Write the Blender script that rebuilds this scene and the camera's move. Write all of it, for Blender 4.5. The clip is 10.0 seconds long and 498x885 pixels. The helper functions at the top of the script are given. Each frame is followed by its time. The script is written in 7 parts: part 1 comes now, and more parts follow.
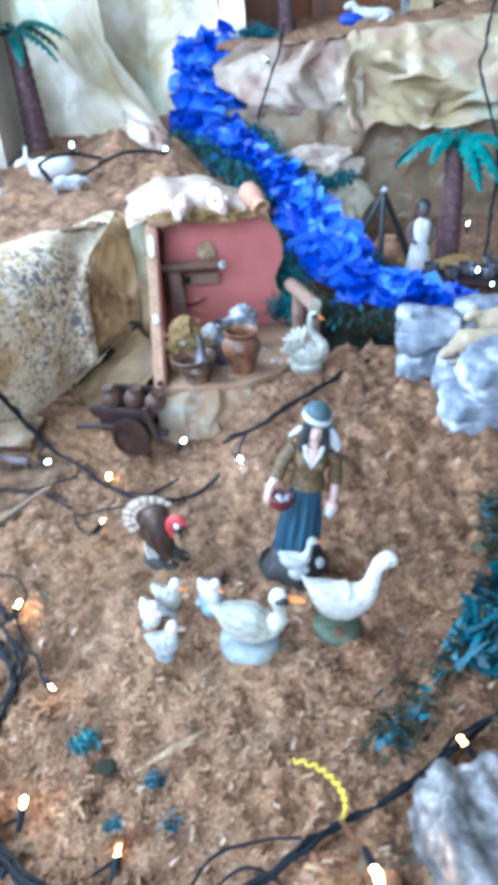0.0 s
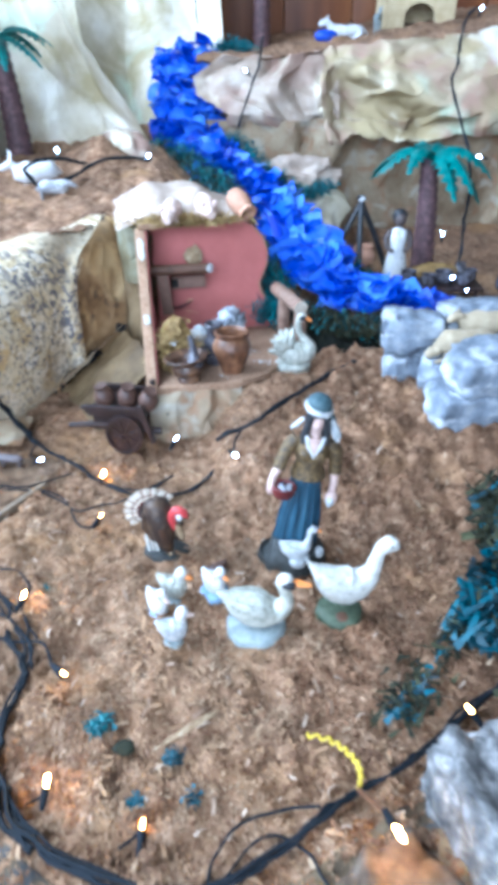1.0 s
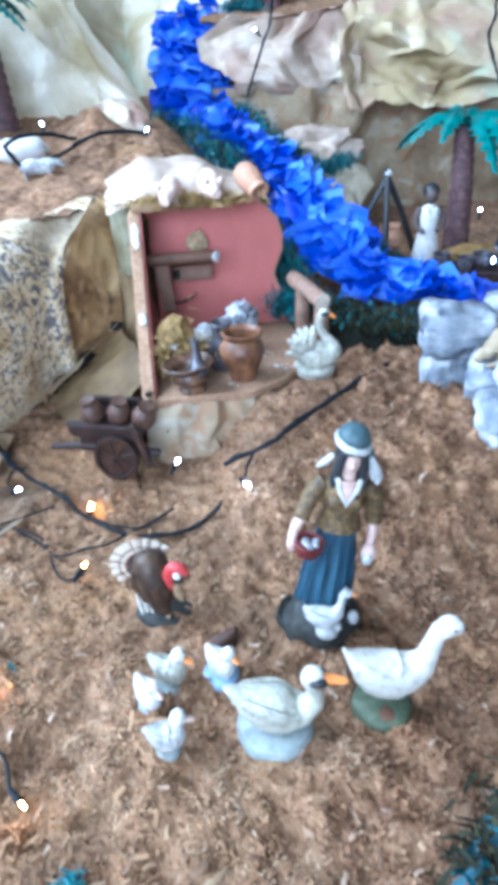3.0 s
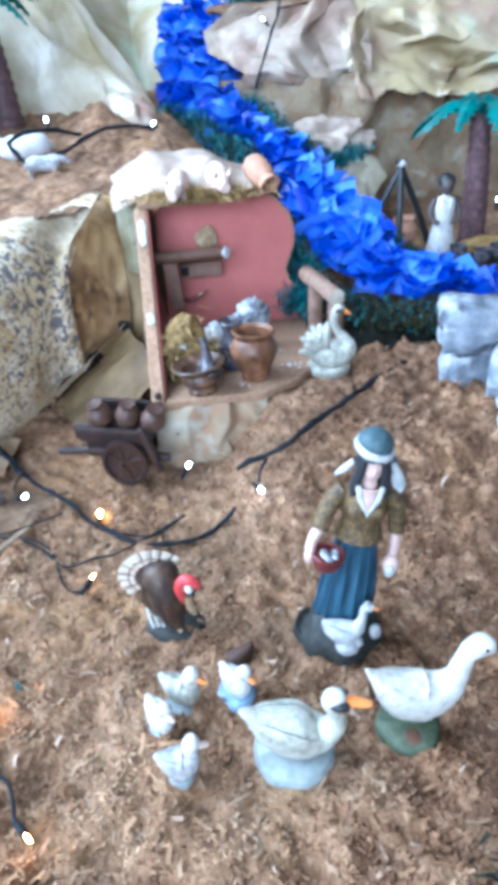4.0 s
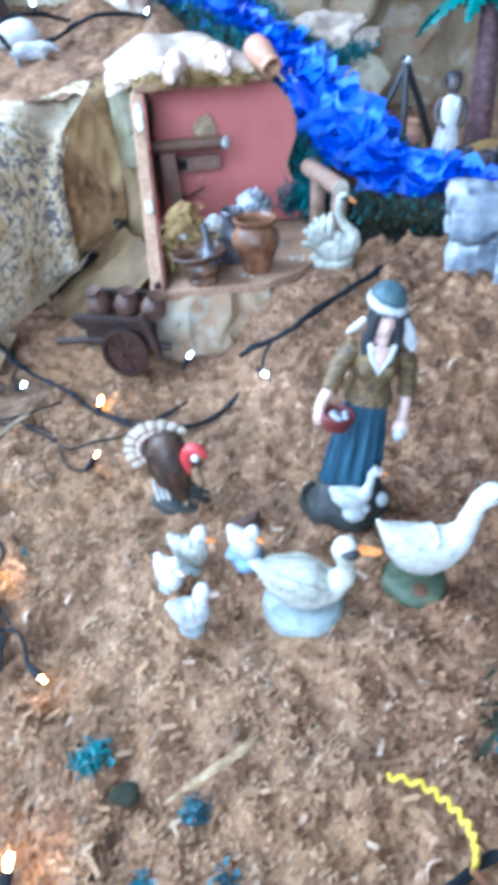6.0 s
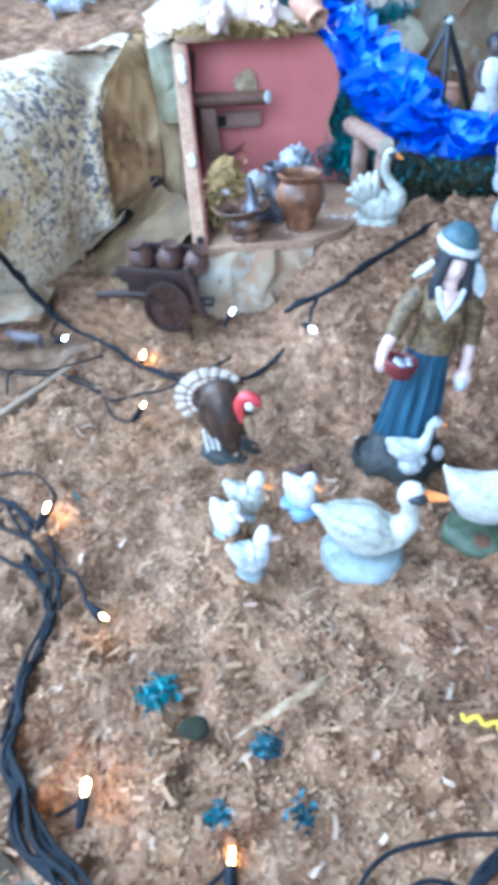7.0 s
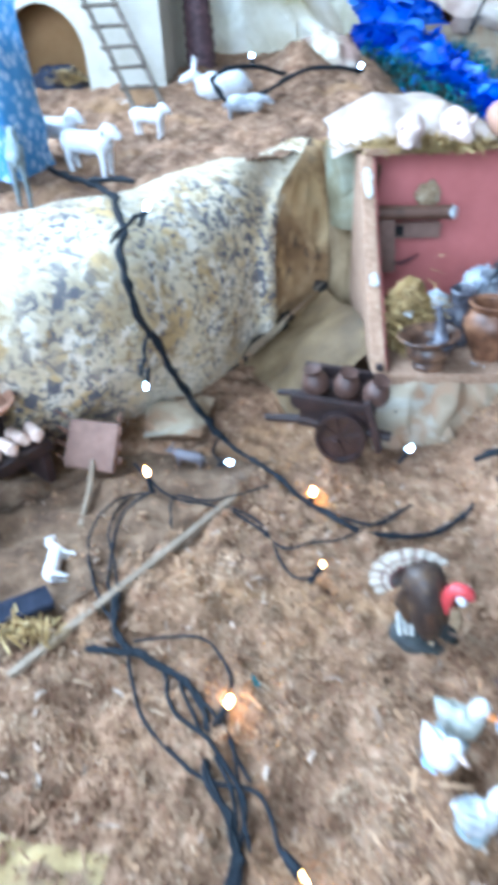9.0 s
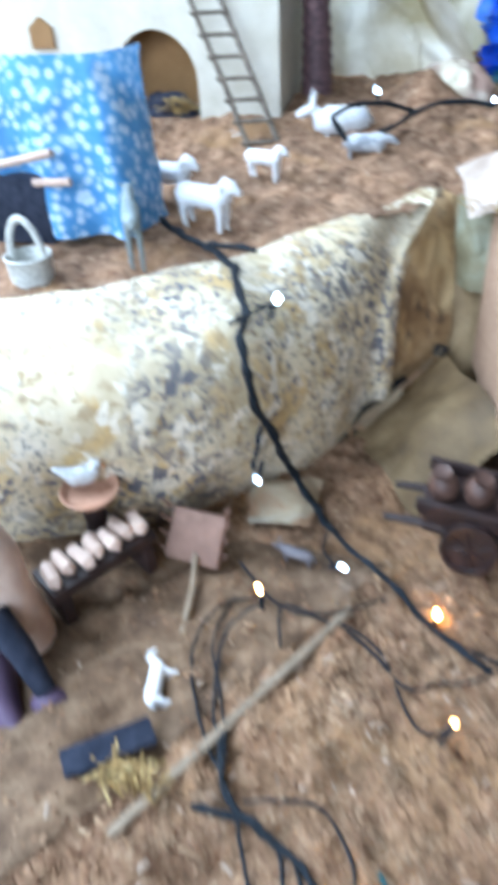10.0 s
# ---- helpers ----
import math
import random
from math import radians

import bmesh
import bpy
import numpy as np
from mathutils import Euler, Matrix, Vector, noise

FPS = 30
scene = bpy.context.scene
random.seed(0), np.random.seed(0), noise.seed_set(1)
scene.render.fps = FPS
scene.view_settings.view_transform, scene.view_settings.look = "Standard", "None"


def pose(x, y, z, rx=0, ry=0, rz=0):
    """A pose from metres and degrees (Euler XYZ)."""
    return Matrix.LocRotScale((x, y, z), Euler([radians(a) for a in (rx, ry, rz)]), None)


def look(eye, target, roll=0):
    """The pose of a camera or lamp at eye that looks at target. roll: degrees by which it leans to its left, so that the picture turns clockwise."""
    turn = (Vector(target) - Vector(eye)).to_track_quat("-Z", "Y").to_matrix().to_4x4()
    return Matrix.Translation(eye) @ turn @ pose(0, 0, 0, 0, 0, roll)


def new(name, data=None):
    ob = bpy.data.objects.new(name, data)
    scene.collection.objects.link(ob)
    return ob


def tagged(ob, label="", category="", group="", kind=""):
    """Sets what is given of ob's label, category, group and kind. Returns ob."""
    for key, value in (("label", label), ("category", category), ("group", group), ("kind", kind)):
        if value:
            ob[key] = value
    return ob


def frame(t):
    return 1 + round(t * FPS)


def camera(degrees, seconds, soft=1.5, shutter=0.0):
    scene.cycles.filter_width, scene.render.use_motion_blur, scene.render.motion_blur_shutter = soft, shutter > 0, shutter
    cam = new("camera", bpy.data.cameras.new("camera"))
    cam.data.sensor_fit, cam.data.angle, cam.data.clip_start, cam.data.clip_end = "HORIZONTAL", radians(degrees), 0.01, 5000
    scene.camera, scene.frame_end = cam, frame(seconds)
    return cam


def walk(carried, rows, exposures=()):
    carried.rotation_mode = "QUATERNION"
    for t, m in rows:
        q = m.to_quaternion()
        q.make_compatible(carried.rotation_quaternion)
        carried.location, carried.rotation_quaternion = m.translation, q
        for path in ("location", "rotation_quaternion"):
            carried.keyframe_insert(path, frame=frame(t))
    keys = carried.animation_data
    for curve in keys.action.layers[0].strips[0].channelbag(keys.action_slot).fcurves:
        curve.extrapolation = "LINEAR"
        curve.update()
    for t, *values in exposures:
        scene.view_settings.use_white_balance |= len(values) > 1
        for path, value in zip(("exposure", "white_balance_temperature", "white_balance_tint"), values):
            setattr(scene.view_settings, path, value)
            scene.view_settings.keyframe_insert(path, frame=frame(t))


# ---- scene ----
cam = camera(41.2, 10.0, soft=7.0, shutter=0.9)
METRES, EYE, TILT, LEAN, TURN = 0.4, 0.33, -34.0, 2.0, 0.0
ROWS = [
    (0.0, 0.0, 0.0, 0.0, 0.0, 0.0, -0.0),
    (0.2, -0.0051, -0.0006, -0.0312, 0.05, 1.06, 0.65),
    (0.5, -0.0045, -0.0424, -0.0441, -1.18, 0.5, 1.15),
    (0.7, -0.0261, -0.0501, -0.0294, -2.08, 1.12, 0.27),
    (1.0, -0.0557, -0.0263, -0.0302, -2.99, 1.04, 0.22),
    (1.2, -0.0607, 0.0115, -0.0221, -3.54, 0.59, 0.97),
    (1.5, -0.0512, 0.0587, -0.0041, -3.29, 0.39, 0.86),
    (1.7, -0.0377, 0.0817, -0.0029, -3.72, -0.33, 0.65),
    (2.0, -0.0296, 0.1072, 0.008, -3.06, -0.16, 0.9),
    (2.5, -0.0288, 0.1487, 0.0256, -2.58, -0.43, 1.04),
    (3.0, -0.0413, 0.1895, 0.0429, -1.61, -0.41, 0.98),
    (4.5, -0.0422, 0.2412, 0.046, -0.63, -1.44, 1.93),
    (5.0, -0.0287, 0.2377, 0.0226, -2.04, -2.88, 2.32),
    (6.5, -0.0947, 0.2459, -0.0605, -1.03, -6.6, 0.94),
    (7.0, -0.1197, 0.2489, -0.0745, -0.62, -7.15, 0.31),
    (7.2, -0.1326, 0.2466, -0.0702, 0.42, -7.10, -0.02),
    (7.5, -0.1823, 0.2583, -0.0543, 2.37, -6.08, -0.92),
    (8.0, -0.2116, 0.2773, -0.0299, 4.11, -4.98, -2.53),
    (8.5, -0.229, 0.3042, 0.0103, 5.34, -3.78, -3.5),
    (9.0, -0.2587, 0.3379, 0.0539, 7.05, -3.44, -4.5),
    (9.5, -0.3084, 0.3822, 0.1103, 10.21, -4.7, -5.89),
    (9.7, -0.3202, 0.3833, 0.1444, 11.32, -5.13, -6.24),
    (10.0, -0.3601, 0.4142, 0.1971, 13.01, -5.12, -7.65),
]
walk(cam, [(t, pose(0, 0, EYE, TILT, LEAN, TURN) @ pose(METRES * x, METRES * y, METRES * z, 90 + pitch, roll, yaw)) for t, x, y, z, yaw, pitch, roll in ROWS],
     exposures=[(0.0, 0.01, 5220, 10), (5.0, 0.05, 5150, 9), (6.5, 0.11, 4880, 8), (7.5, 0.10, 4720, 7), (8.5, 0.06, 4880, 6), (9.1, 0.05, 4980, 6), (10.0, -0.25, 5420, 8)])

# ---- light ----
world = bpy.data.worlds.new("sky")
scene.world = world
world.use_nodes = True
wn = world.node_tree.nodes
sky = wn.new("ShaderNodeTexSky")
sky.sky_type, sky.sun_disc, sky.sun_elevation, sky.sun_rotation = "NISHITA", False, radians(40), radians(200)
world.node_tree.links.new(sky.outputs[0], wn["Background"].inputs[0])
wn["Background"].inputs[1].default_value = 0.12


def window_light(name, m, w, h, power, colour):
    data = bpy.data.lights.new(name, "AREA")
    data.shape, data.size, data.size_y, data.energy, data.color = "RECTANGLE", w, h, power, colour
    ob = new(name, data)
    ob.matrix_world = m
    return ob


# daylight of the two windows of the room, one beside and one behind the viewer
window_light("window_light_side", look((-1.13, 0.62, 1.05), (-0.1, 0.65, 0.0)), 1.5, 1.2, 92, (0.80, 0.91, 1.0))
window_light("window_light_rear", look((-0.45, -1.13, 0.85), (-0.20, 0.5, 0.05)), 1.3, 1.0, 52, (0.82, 0.92, 1.0))

# ---- materials ----
def mat(name, cols, scale=60.0, rough=0.8, bump=0.25, bscale=0.0, metal=0.0, island=0.0, objrand=0.0, spec=0.4, coat=0.0, trans=0.0, big=0.25, bigscale=0.0, detail=6.0, contrast=0.35, stretch=None):
    """A surface: colours over grain noise, a slow stain noise, random change by island or object, and fine relief."""
    m = bpy.data.materials.new(name)
    m.use_nodes = True
    nt = m.node_tree
    n, l = nt.nodes, nt.links
    bs = n["Principled BSDF"]
    tc = n.new("ShaderNodeTexCoord")
    src = tc.outputs["Object"]
    if stretch:
        mp = n.new("ShaderNodeMapping")
        mp.inputs["Scale"].default_value = stretch
        l.new(src, mp.inputs["Vector"])
        src = mp.outputs[0]
    fine = n.new("ShaderNodeTexNoise")
    fine.inputs["Scale"].default_value, fine.inputs["Detail"].default_value, fine.inputs["Roughness"].default_value = scale, detail, 0.62
    l.new(src, fine.inputs["Vector"])
    ramp = n.new("ShaderNodeValToRGB")
    els = ramp.color_ramp.elements
    k = len(cols)
    for i, c in enumerate(cols):
        pos = 0.5 - contrast / 2 + contrast * i / max(1, k - 1)
        e = els[i] if i < 2 else els.new(pos)
        e.position, e.color = pos, (*c, 1)
    fac = fine.outputs["Fac"]
    if island or objrand:
        src2 = n.new("ShaderNodeNewGeometry").outputs["Random Per Island"] if island else n.new("ShaderNodeObjectInfo").outputs["Random"]
        ma = n.new("ShaderNodeMath")
        ma.operation = "MULTIPLY_ADD"
        amount = island or objrand
        ma.inputs[1].default_value, ma.inputs[2].default_value = amount, -amount / 2
        l.new(src2, ma.inputs[0])
        ad = n.new("ShaderNodeMath")
        l.new(fac, ad.inputs[0]), l.new(ma.outputs[0], ad.inputs[1])
        fac = ad.outputs[0]
    l.new(fac, ramp.inputs[0])
    slow = n.new("ShaderNodeTexNoise")
    slow.inputs["Scale"].default_value, slow.inputs["Detail"].default_value = bigscale or scale / 7, 3
    l.new(src, slow.inputs["Vector"])
    mr = n.new("ShaderNodeMapRange")
    mr.inputs[1].default_value, mr.inputs[2].default_value, mr.inputs[3].default_value, mr.inputs[4].default_value = 0.3, 0.7, 1 - big, 1 + big * 0.5
    l.new(slow.outputs["Fac"], mr.inputs[0])
    mx = n.new("ShaderNodeMix")
    mx.data_type, mx.blend_type = "RGBA", "MULTIPLY"
    mx.inputs[0].default_value = 1.0
    l.new(ramp.outputs[0], mx.inputs[6]), l.new(mr.outputs[0], mx.inputs[7])
    l.new(mx.outputs[2], bs.inputs["Base Color"])
    bs.inputs["Roughness"].default_value, bs.inputs["Metallic"].default_value = rough, metal
    bs.inputs["Specular IOR Level"].default_value, bs.inputs["Coat Weight"].default_value = spec, coat
    if trans:
        tr = n.new("ShaderNodeBsdfTranslucent")
        ms = n.new("ShaderNodeMixShader")
        ms.inputs[0].default_value = trans
        l.new(mx.outputs[2], tr.inputs[0]), l.new(bs.outputs[0], ms.inputs[1]), l.new(tr.outputs[0], ms.inputs[2])
        l.new(ms.outputs[0], n["Material Output"].inputs[0])
    if bump:
        bt = n.new("ShaderNodeTexNoise")
        bt.inputs["Scale"].default_value, bt.inputs["Detail"].default_value = bscale or scale * 2, 4
        l.new(src, bt.inputs["Vector"])
        bp = n.new("ShaderNodeBump")
        bp.inputs["Strength"].default_value, bp.inputs["Distance"].default_value = bump, 0.0015
        l.new(bt.outputs["Fac"], bp.inputs["Height"]), l.new(bp.outputs[0], bs.inputs["Normal"])
    return m


def glow(name, colour, strength):
    m = bpy.data.materials.new(name)
    m.use_nodes = True
    bs = m.node_tree.nodes["Principled BSDF"]
    bs.inputs["Base Color"].default_value = (*colour, 1)
    bs.inputs["Emission Color"].default_value, bs.inputs["Emission Strength"].default_value = (*colour, 1), strength
    return m


def patches(m, colour, scale, low, high, seed=0.0, distort=0.0, mask=None, detail=5.0):
    """Lays irregular patches of another colour over a material; mask: scale and threshold of a slower noise that limits them."""
    nt = m.node_tree
    n, l = nt.nodes, nt.links
    inp = n["Principled BSDF"].inputs["Base Color"]
    old = inp.links[0].from_socket
    tc = n.new("ShaderNodeTexCoord")
    mp = n.new("ShaderNodeMapping")
    mp.inputs["Location"].default_value = (seed, seed * 1.7, -seed)
    l.new(tc.outputs["Object"], mp.inputs[0])
    no = n.new("ShaderNodeTexNoise")
    no.inputs["Scale"].default_value, no.inputs["Detail"].default_value, no.inputs["Distortion"].default_value = scale, detail, distort
    l.new(mp.outputs[0], no.inputs["Vector"])
    mr = n.new("ShaderNodeMapRange")
    mr.inputs[1].default_value, mr.inputs[2].default_value = low, high
    l.new(no.outputs["Fac"], mr.inputs[0])
    fac = mr.outputs[0]
    if mask:
        mn = n.new("ShaderNodeTexNoise")
        mn.inputs["Scale"].default_value, mn.inputs["Detail"].default_value = mask[0], 2
        l.new(mp.outputs[0], mn.inputs["Vector"])
        mm = n.new("ShaderNodeMapRange")
        mm.inputs[1].default_value, mm.inputs[2].default_value = mask[1] - 0.06, mask[1] + 0.06
        l.new(mn.outputs["Fac"], mm.inputs[0])
        mu = n.new("ShaderNodeMath")
        mu.operation = "MULTIPLY"
        l.new(fac, mu.inputs[0]), l.new(mm.outputs[0], mu.inputs[1])
        fac = mu.outputs[0]
    mx = n.new("ShaderNodeMix")
    mx.data_type = "RGBA"
    mx.inputs[7].default_value = (*colour, 1)
    l.new(fac, mx.inputs[0]), l.new(old, mx.inputs[6]), l.new(mx.outputs[2], inp)
    return m


# low tones darkened to paint shade into the gaps between the chips
SAWDUST = mat("sawdust", [(0.075, 0.038, 0.020), (0.18, 0.098, 0.053), (0.27, 0.160, 0.093), (0.40, 0.28, 0.185)], scale=130, rough=0.95, bump=0.9, bscale=420, big=0.38, bigscale=30, contrast=0.45)
patches(SAWDUST, (0.29, 0.165, 0.075), 16, 0.55, 0.75, 3.1, 0.5)
CHIP = mat("wood_chip", [(0.182, 0.095, 0.047), (0.268, 0.154, 0.080), (0.322, 0.201, 0.113), (0.42, 0.303, 0.195)], scale=40, rough=0.9, bump=0.2, island=0.36, big=0.5, bigscale=24, contrast=0.6)
# redder sawdust, darkened as well to paint in the dimmer right side
CHIP_RUST_SHADE = mat("rust_shade_chip", [(0.110, 0.052, 0.026), (0.178, 0.090, 0.046), (0.225, 0.123, 0.066), (0.32, 0.205, 0.125)], scale=40, rough=0.9, bump=0.2, island=0.4, big=0.4, bigscale=34, contrast=0.6)
ROCK = mat("printed_rock", [(0.45, 0.355, 0.21), (0.58, 0.49, 0.335), (0.69, 0.61, 0.47)], scale=26, rough=0.75, bump=0.3, bscale=90, big=0.22, bigscale=9)
patches(ROCK, (0.46, 0.32, 0.14), 34, 0.52, 0.64, 1.3, 0.7)
patches(ROCK, (0.66, 0.60, 0.49), 75, 0.55, 0.63, 8.3, 0.5)
patches(ROCK, (0.27, 0.19, 0.095), 150, 0.54, 0.63, 7.7, 0.5, (11, 0.45), 8.0)
patches(ROCK, (0.115, 0.11, 0.12), 125, 0.52, 0.59, 5.2, 0.8, (7.0, 0.525), 10.0)
patches(ROCK, (0.10, 0.10, 0.12), 260, 0.54, 0.61, 2.6, 0.5, (6, 0.46), 8.0)
patches(ROCK, (0.62, 0.53, 0.38), 5.5, 0.46, 0.62, 4.0, 0.4, None, 4.0)
PAPER = mat("painted_paper", [(0.26, 0.205, 0.125), (0.39, 0.32, 0.21), (0.55, 0.49, 0.37)], scale=16, rough=0.7, bump=0.25, bscale=60, big=0.15, bigscale=6)
patches(PAPER, (0.36, 0.54, 0.40), 6, 0.50, 0.64, 2.0, 0.6)
patches(PAPER, (0.34, 0.22, 0.16), 8, 0.52, 0.62, 6.4, 0.8)
patches(PAPER, (0.34, 0.27, 0.15), 9, 0.52, 0.62, 12.3, 0.8)
patches(PAPER, (0.80, 0.76, 0.66), 9, 0.58, 0.70, 9.1, 0.6)
PAPER_LIGHT = mat("pale_painted_paper", [(0.50, 0.44, 0.30), (0.66, 0.61, 0.48), (0.80, 0.77, 0.68)], scale=14, rough=0.7, bump=0.25, bscale=60, big=0.15, bigscale=6)
patches(PAPER_LIGHT, (0.40, 0.34, 0.20), 7, 0.54, 0.66, 15.0, 0.6)
patches(PAPER_LIGHT, (0.60, 0.72, 0.58), 8, 0.58, 0.70, 22.0, 0.6)
# brown print, darkened further to paint the shade of the rock's fold
PAPER_BROWN_SHADE = mat("brown_shaded_paper", [(0.10, 0.055, 0.024), (0.20, 0.12, 0.052), (0.32, 0.22, 0.115)], scale=20, rough=0.72, bump=0.25, bscale=70, big=0.25, bigscale=9)
patches(PAPER_BROWN_SHADE, (0.36, 0.235, 0.105), 22, 0.50, 0.62, 3.3, 0.6)
patches(PAPER_BROWN_SHADE, (0.40, 0.29, 0.15), 16, 0.58, 0.70, 9.3, 0.8)
patches(PAPER_BROWN_SHADE, (0.035, 0.024, 0.018), 95, 0.52, 0.62, 6.1, 0.6, (14, 0.50), 6.0)
PAPER_KHAKI = mat("khaki_paper", [(0.072, 0.044, 0.019), (0.138, 0.090, 0.040), (0.225, 0.157, 0.080)], scale=22, rough=0.72, bump=0.25, bscale=70, big=0.25, bigscale=10)
PAPER_ROSE = mat("rose_brown_paper", [(0.26, 0.19, 0.14), (0.38, 0.30, 0.235), (0.52, 0.46, 0.385)], scale=15, rough=0.7, bump=0.25, bscale=60, big=0.2, bigscale=7)
patches(PAPER_ROSE, (0.30, 0.195, 0.15), 11, 0.50, 0.60, 3.4, 0.8)
patches(PAPER_ROSE, (0.62, 0.56, 0.42), 12, 0.56, 0.66, 7.2, 0.6)
PAPER_SAGE = mat("sage_paper", [(0.085, 0.064, 0.030), (0.14, 0.122, 0.068), (0.25, 0.262, 0.20)], scale=22, rough=0.72, bump=0.25, bscale=70, big=0.2, bigscale=9, contrast=0.5)
PAPER_TAN = mat("tan_paper", [(0.20, 0.138, 0.082), (0.28, 0.212, 0.135), (0.36, 0.295, 0.20)], scale=30, rough=0.72, bump=0.25, bscale=60, big=0.25, bigscale=12)
patches(PAPER_TAN, (0.27, 0.165, 0.095), 40, 0.52, 0.64, 5.5, 0.7)
patches(PAPER_TAN, (0.36, 0.32, 0.25), 34, 0.55, 0.66, 1.8, 0.7)
PAPER_WHITE = mat("white_paper", [(0.30, 0.225, 0.175), (0.45, 0.37, 0.305)], scale=40, rough=0.65, bump=0.2, big=0.25, bigscale=20)
RIVER = mat("blue_crepe", [(0.008, 0.035, 0.38), (0.03, 0.13, 0.80), (0.15, 0.38, 0.98)], scale=22, rough=0.42, bump=0.15, island=0.5, trans=0.25, big=0.2, contrast=0.6)
TEAL = mat("teal_tinsel", [(0.0, 0.022, 0.030), (0.003, 0.085, 0.105), (0.012, 0.20, 0.23)], scale=50, rough=0.55, bump=0, island=0.5, contrast=0.6, big=0.2)
TINSEL = mat("dark_teal_tinsel", [(0.0, 0.010, 0.016), (0.001, 0.045, 0.065), (0.006, 0.13, 0.18)], scale=50, rough=0.5, bump=0, island=0.5, contrast=0.6, big=0.2)
# green darkened to paint in the hollow's shade; also serves under the garland
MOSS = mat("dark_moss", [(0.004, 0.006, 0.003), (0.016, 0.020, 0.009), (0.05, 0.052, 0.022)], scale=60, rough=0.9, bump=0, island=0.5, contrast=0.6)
STRAW = mat("straw", [(0.14, 0.08, 0.025), (0.33, 0.21, 0.07), (0.52, 0.38, 0.17)], scale=70, rough=0.75, bump=0, island=0.5, contrast=0.6)
RED = mat("red_plaster", [(0.40, 0.115, 0.10), (0.46, 0.14, 0.125)], scale=40, rough=0.7, bump=0.15, big=0.12)
CORK = mat("raw_board", [(0.20, 0.115, 0.065), (0.31, 0.19, 0.118), (0.42, 0.29, 0.195)], scale=260, rough=0.9, bump=0.4, big=0.15, contrast=0.5)
DARKWOOD = mat("dark_wood", [(0.010, 0.006, 0.006), (0.022, 0.011, 0.010), (0.042, 0.022, 0.019)], scale=80, rough=0.55, bump=0.3)
GREYWOOD = mat("grey_wood", [(0.20, 0.15, 0.10), (0.30, 0.23, 0.16)], scale=80, rough=0.8, bump=0.4)
CLAY = mat("brown_clay", [(0.07, 0.032, 0.018), (0.15, 0.067, 0.034), (0.25, 0.125, 0.065)], scale=110, rough=0.42, bump=0.15, big=0.35, bigscale=25)
TERRACOTTA = mat("terracotta", [(0.42, 0.22, 0.14), (0.52, 0.30, 0.20)], scale=210, rough=0.8, bump=0.2)
BROWNJAR = mat("brown_jar_clay", [(0.05, 0.026, 0.020), (0.10, 0.052, 0.037), (0.18, 0.10, 0.07)], scale=70, rough=0.5, bump=0.2)
GLAZE = mat("dark_glaze", [(0.020, 0.020, 0.028), (0.07, 0.065, 0.075), (0.15, 0.15, 0.18)], scale=140, rough=0.25, bump=0.1)
FOIL = mat("silver_cloth", [(0.08, 0.09, 0.11), (0.28, 0.30, 0.34), (0.62, 0.64, 0.68)], scale=120, rough=0.35, bump=0.5, metal=0.3)
LAMB = mat("bright_white_paint", [(0.60, 0.62, 0.64), (0.74, 0.75, 0.76), (0.82, 0.82, 0.82)], scale=200, rough=0.5, bump=0.25, big=0.08)
CREAM = mat("cream_tip_paint", [(0.50, 0.43, 0.34), (0.66, 0.60, 0.50)], scale=300, rough=0.55, bump=0.2)
WHITE = mat("white_paint", [(0.42, 0.45, 0.47), (0.57, 0.58, 0.585), (0.68, 0.68, 0.675)], scale=315, rough=0.5, bump=0.25, big=0.1)
GREENWHITE = mat("greenish_cream_paint", [(0.25, 0.262, 0.22), (0.40, 0.405, 0.35), (0.53, 0.53, 0.47)], scale=260, rough=0.5, bump=0.3, big=0.2)
OFFWHITE = mat("cream_paint", [(0.36, 0.36, 0.33), (0.52, 0.52, 0.48), (0.63, 0.63, 0.59)], scale=315, rough=0.5, bump=0.3, big=0.15)
GREYWHITE = mat("greyed_white_paint", [(0.28, 0.315, 0.34), (0.43, 0.45, 0.46), (0.55, 0.56, 0.555)], scale=260, rough=0.5, bump=0.3, big=0.2)
PEG = mat("peg_wood", [(0.07, 0.035, 0.02), (0.13, 0.065, 0.04)], scale=120, rough=0.6, bump=0.2)
BLOCKWOOD = mat("reddish_block_wood", [(0.16, 0.09, 0.065), (0.24, 0.14, 0.10)], scale=120, rough=0.7, bump=0.2)
LOGWOOD = mat("grey_brown_log", [(0.17, 0.095, 0.065), (0.26, 0.165, 0.12), (0.34, 0.24, 0.185)], scale=90, rough=0.75, bump=0.4, big=0.3, bigscale=20)
BRONZE = mat("bronze_glaze", [(0.022, 0.014, 0.014), (0.085, 0.045, 0.028), (0.21, 0.115, 0.062)], scale=90, rough=0.36, bump=0.15, big=0.4, bigscale=40)
GREYSTRAW = mat("grey_straw", [(0.16, 0.10, 0.05), (0.30, 0.21, 0.12), (0.42, 0.34, 0.23)], scale=200, rough=0.8, bump=0.3)
# near-black that stands for the deep shade below the moss
MOSS_SHADE = mat("moss_shade", [(0.002, 0.003, 0.002), (0.008, 0.010, 0.006)], scale=80, rough=0.95, bump=0.3)
PALEBLUE = mat("pale_blue_paint", [(0.185, 0.225, 0.23), (0.275, 0.315, 0.315)], scale=210, rough=0.5, bump=0.2)
SKYBLUE = mat("sky_blue_paint", [(0.18, 0.30, 0.46), (0.27, 0.40, 0.55)], scale=210, rough=0.5, bump=0.2)
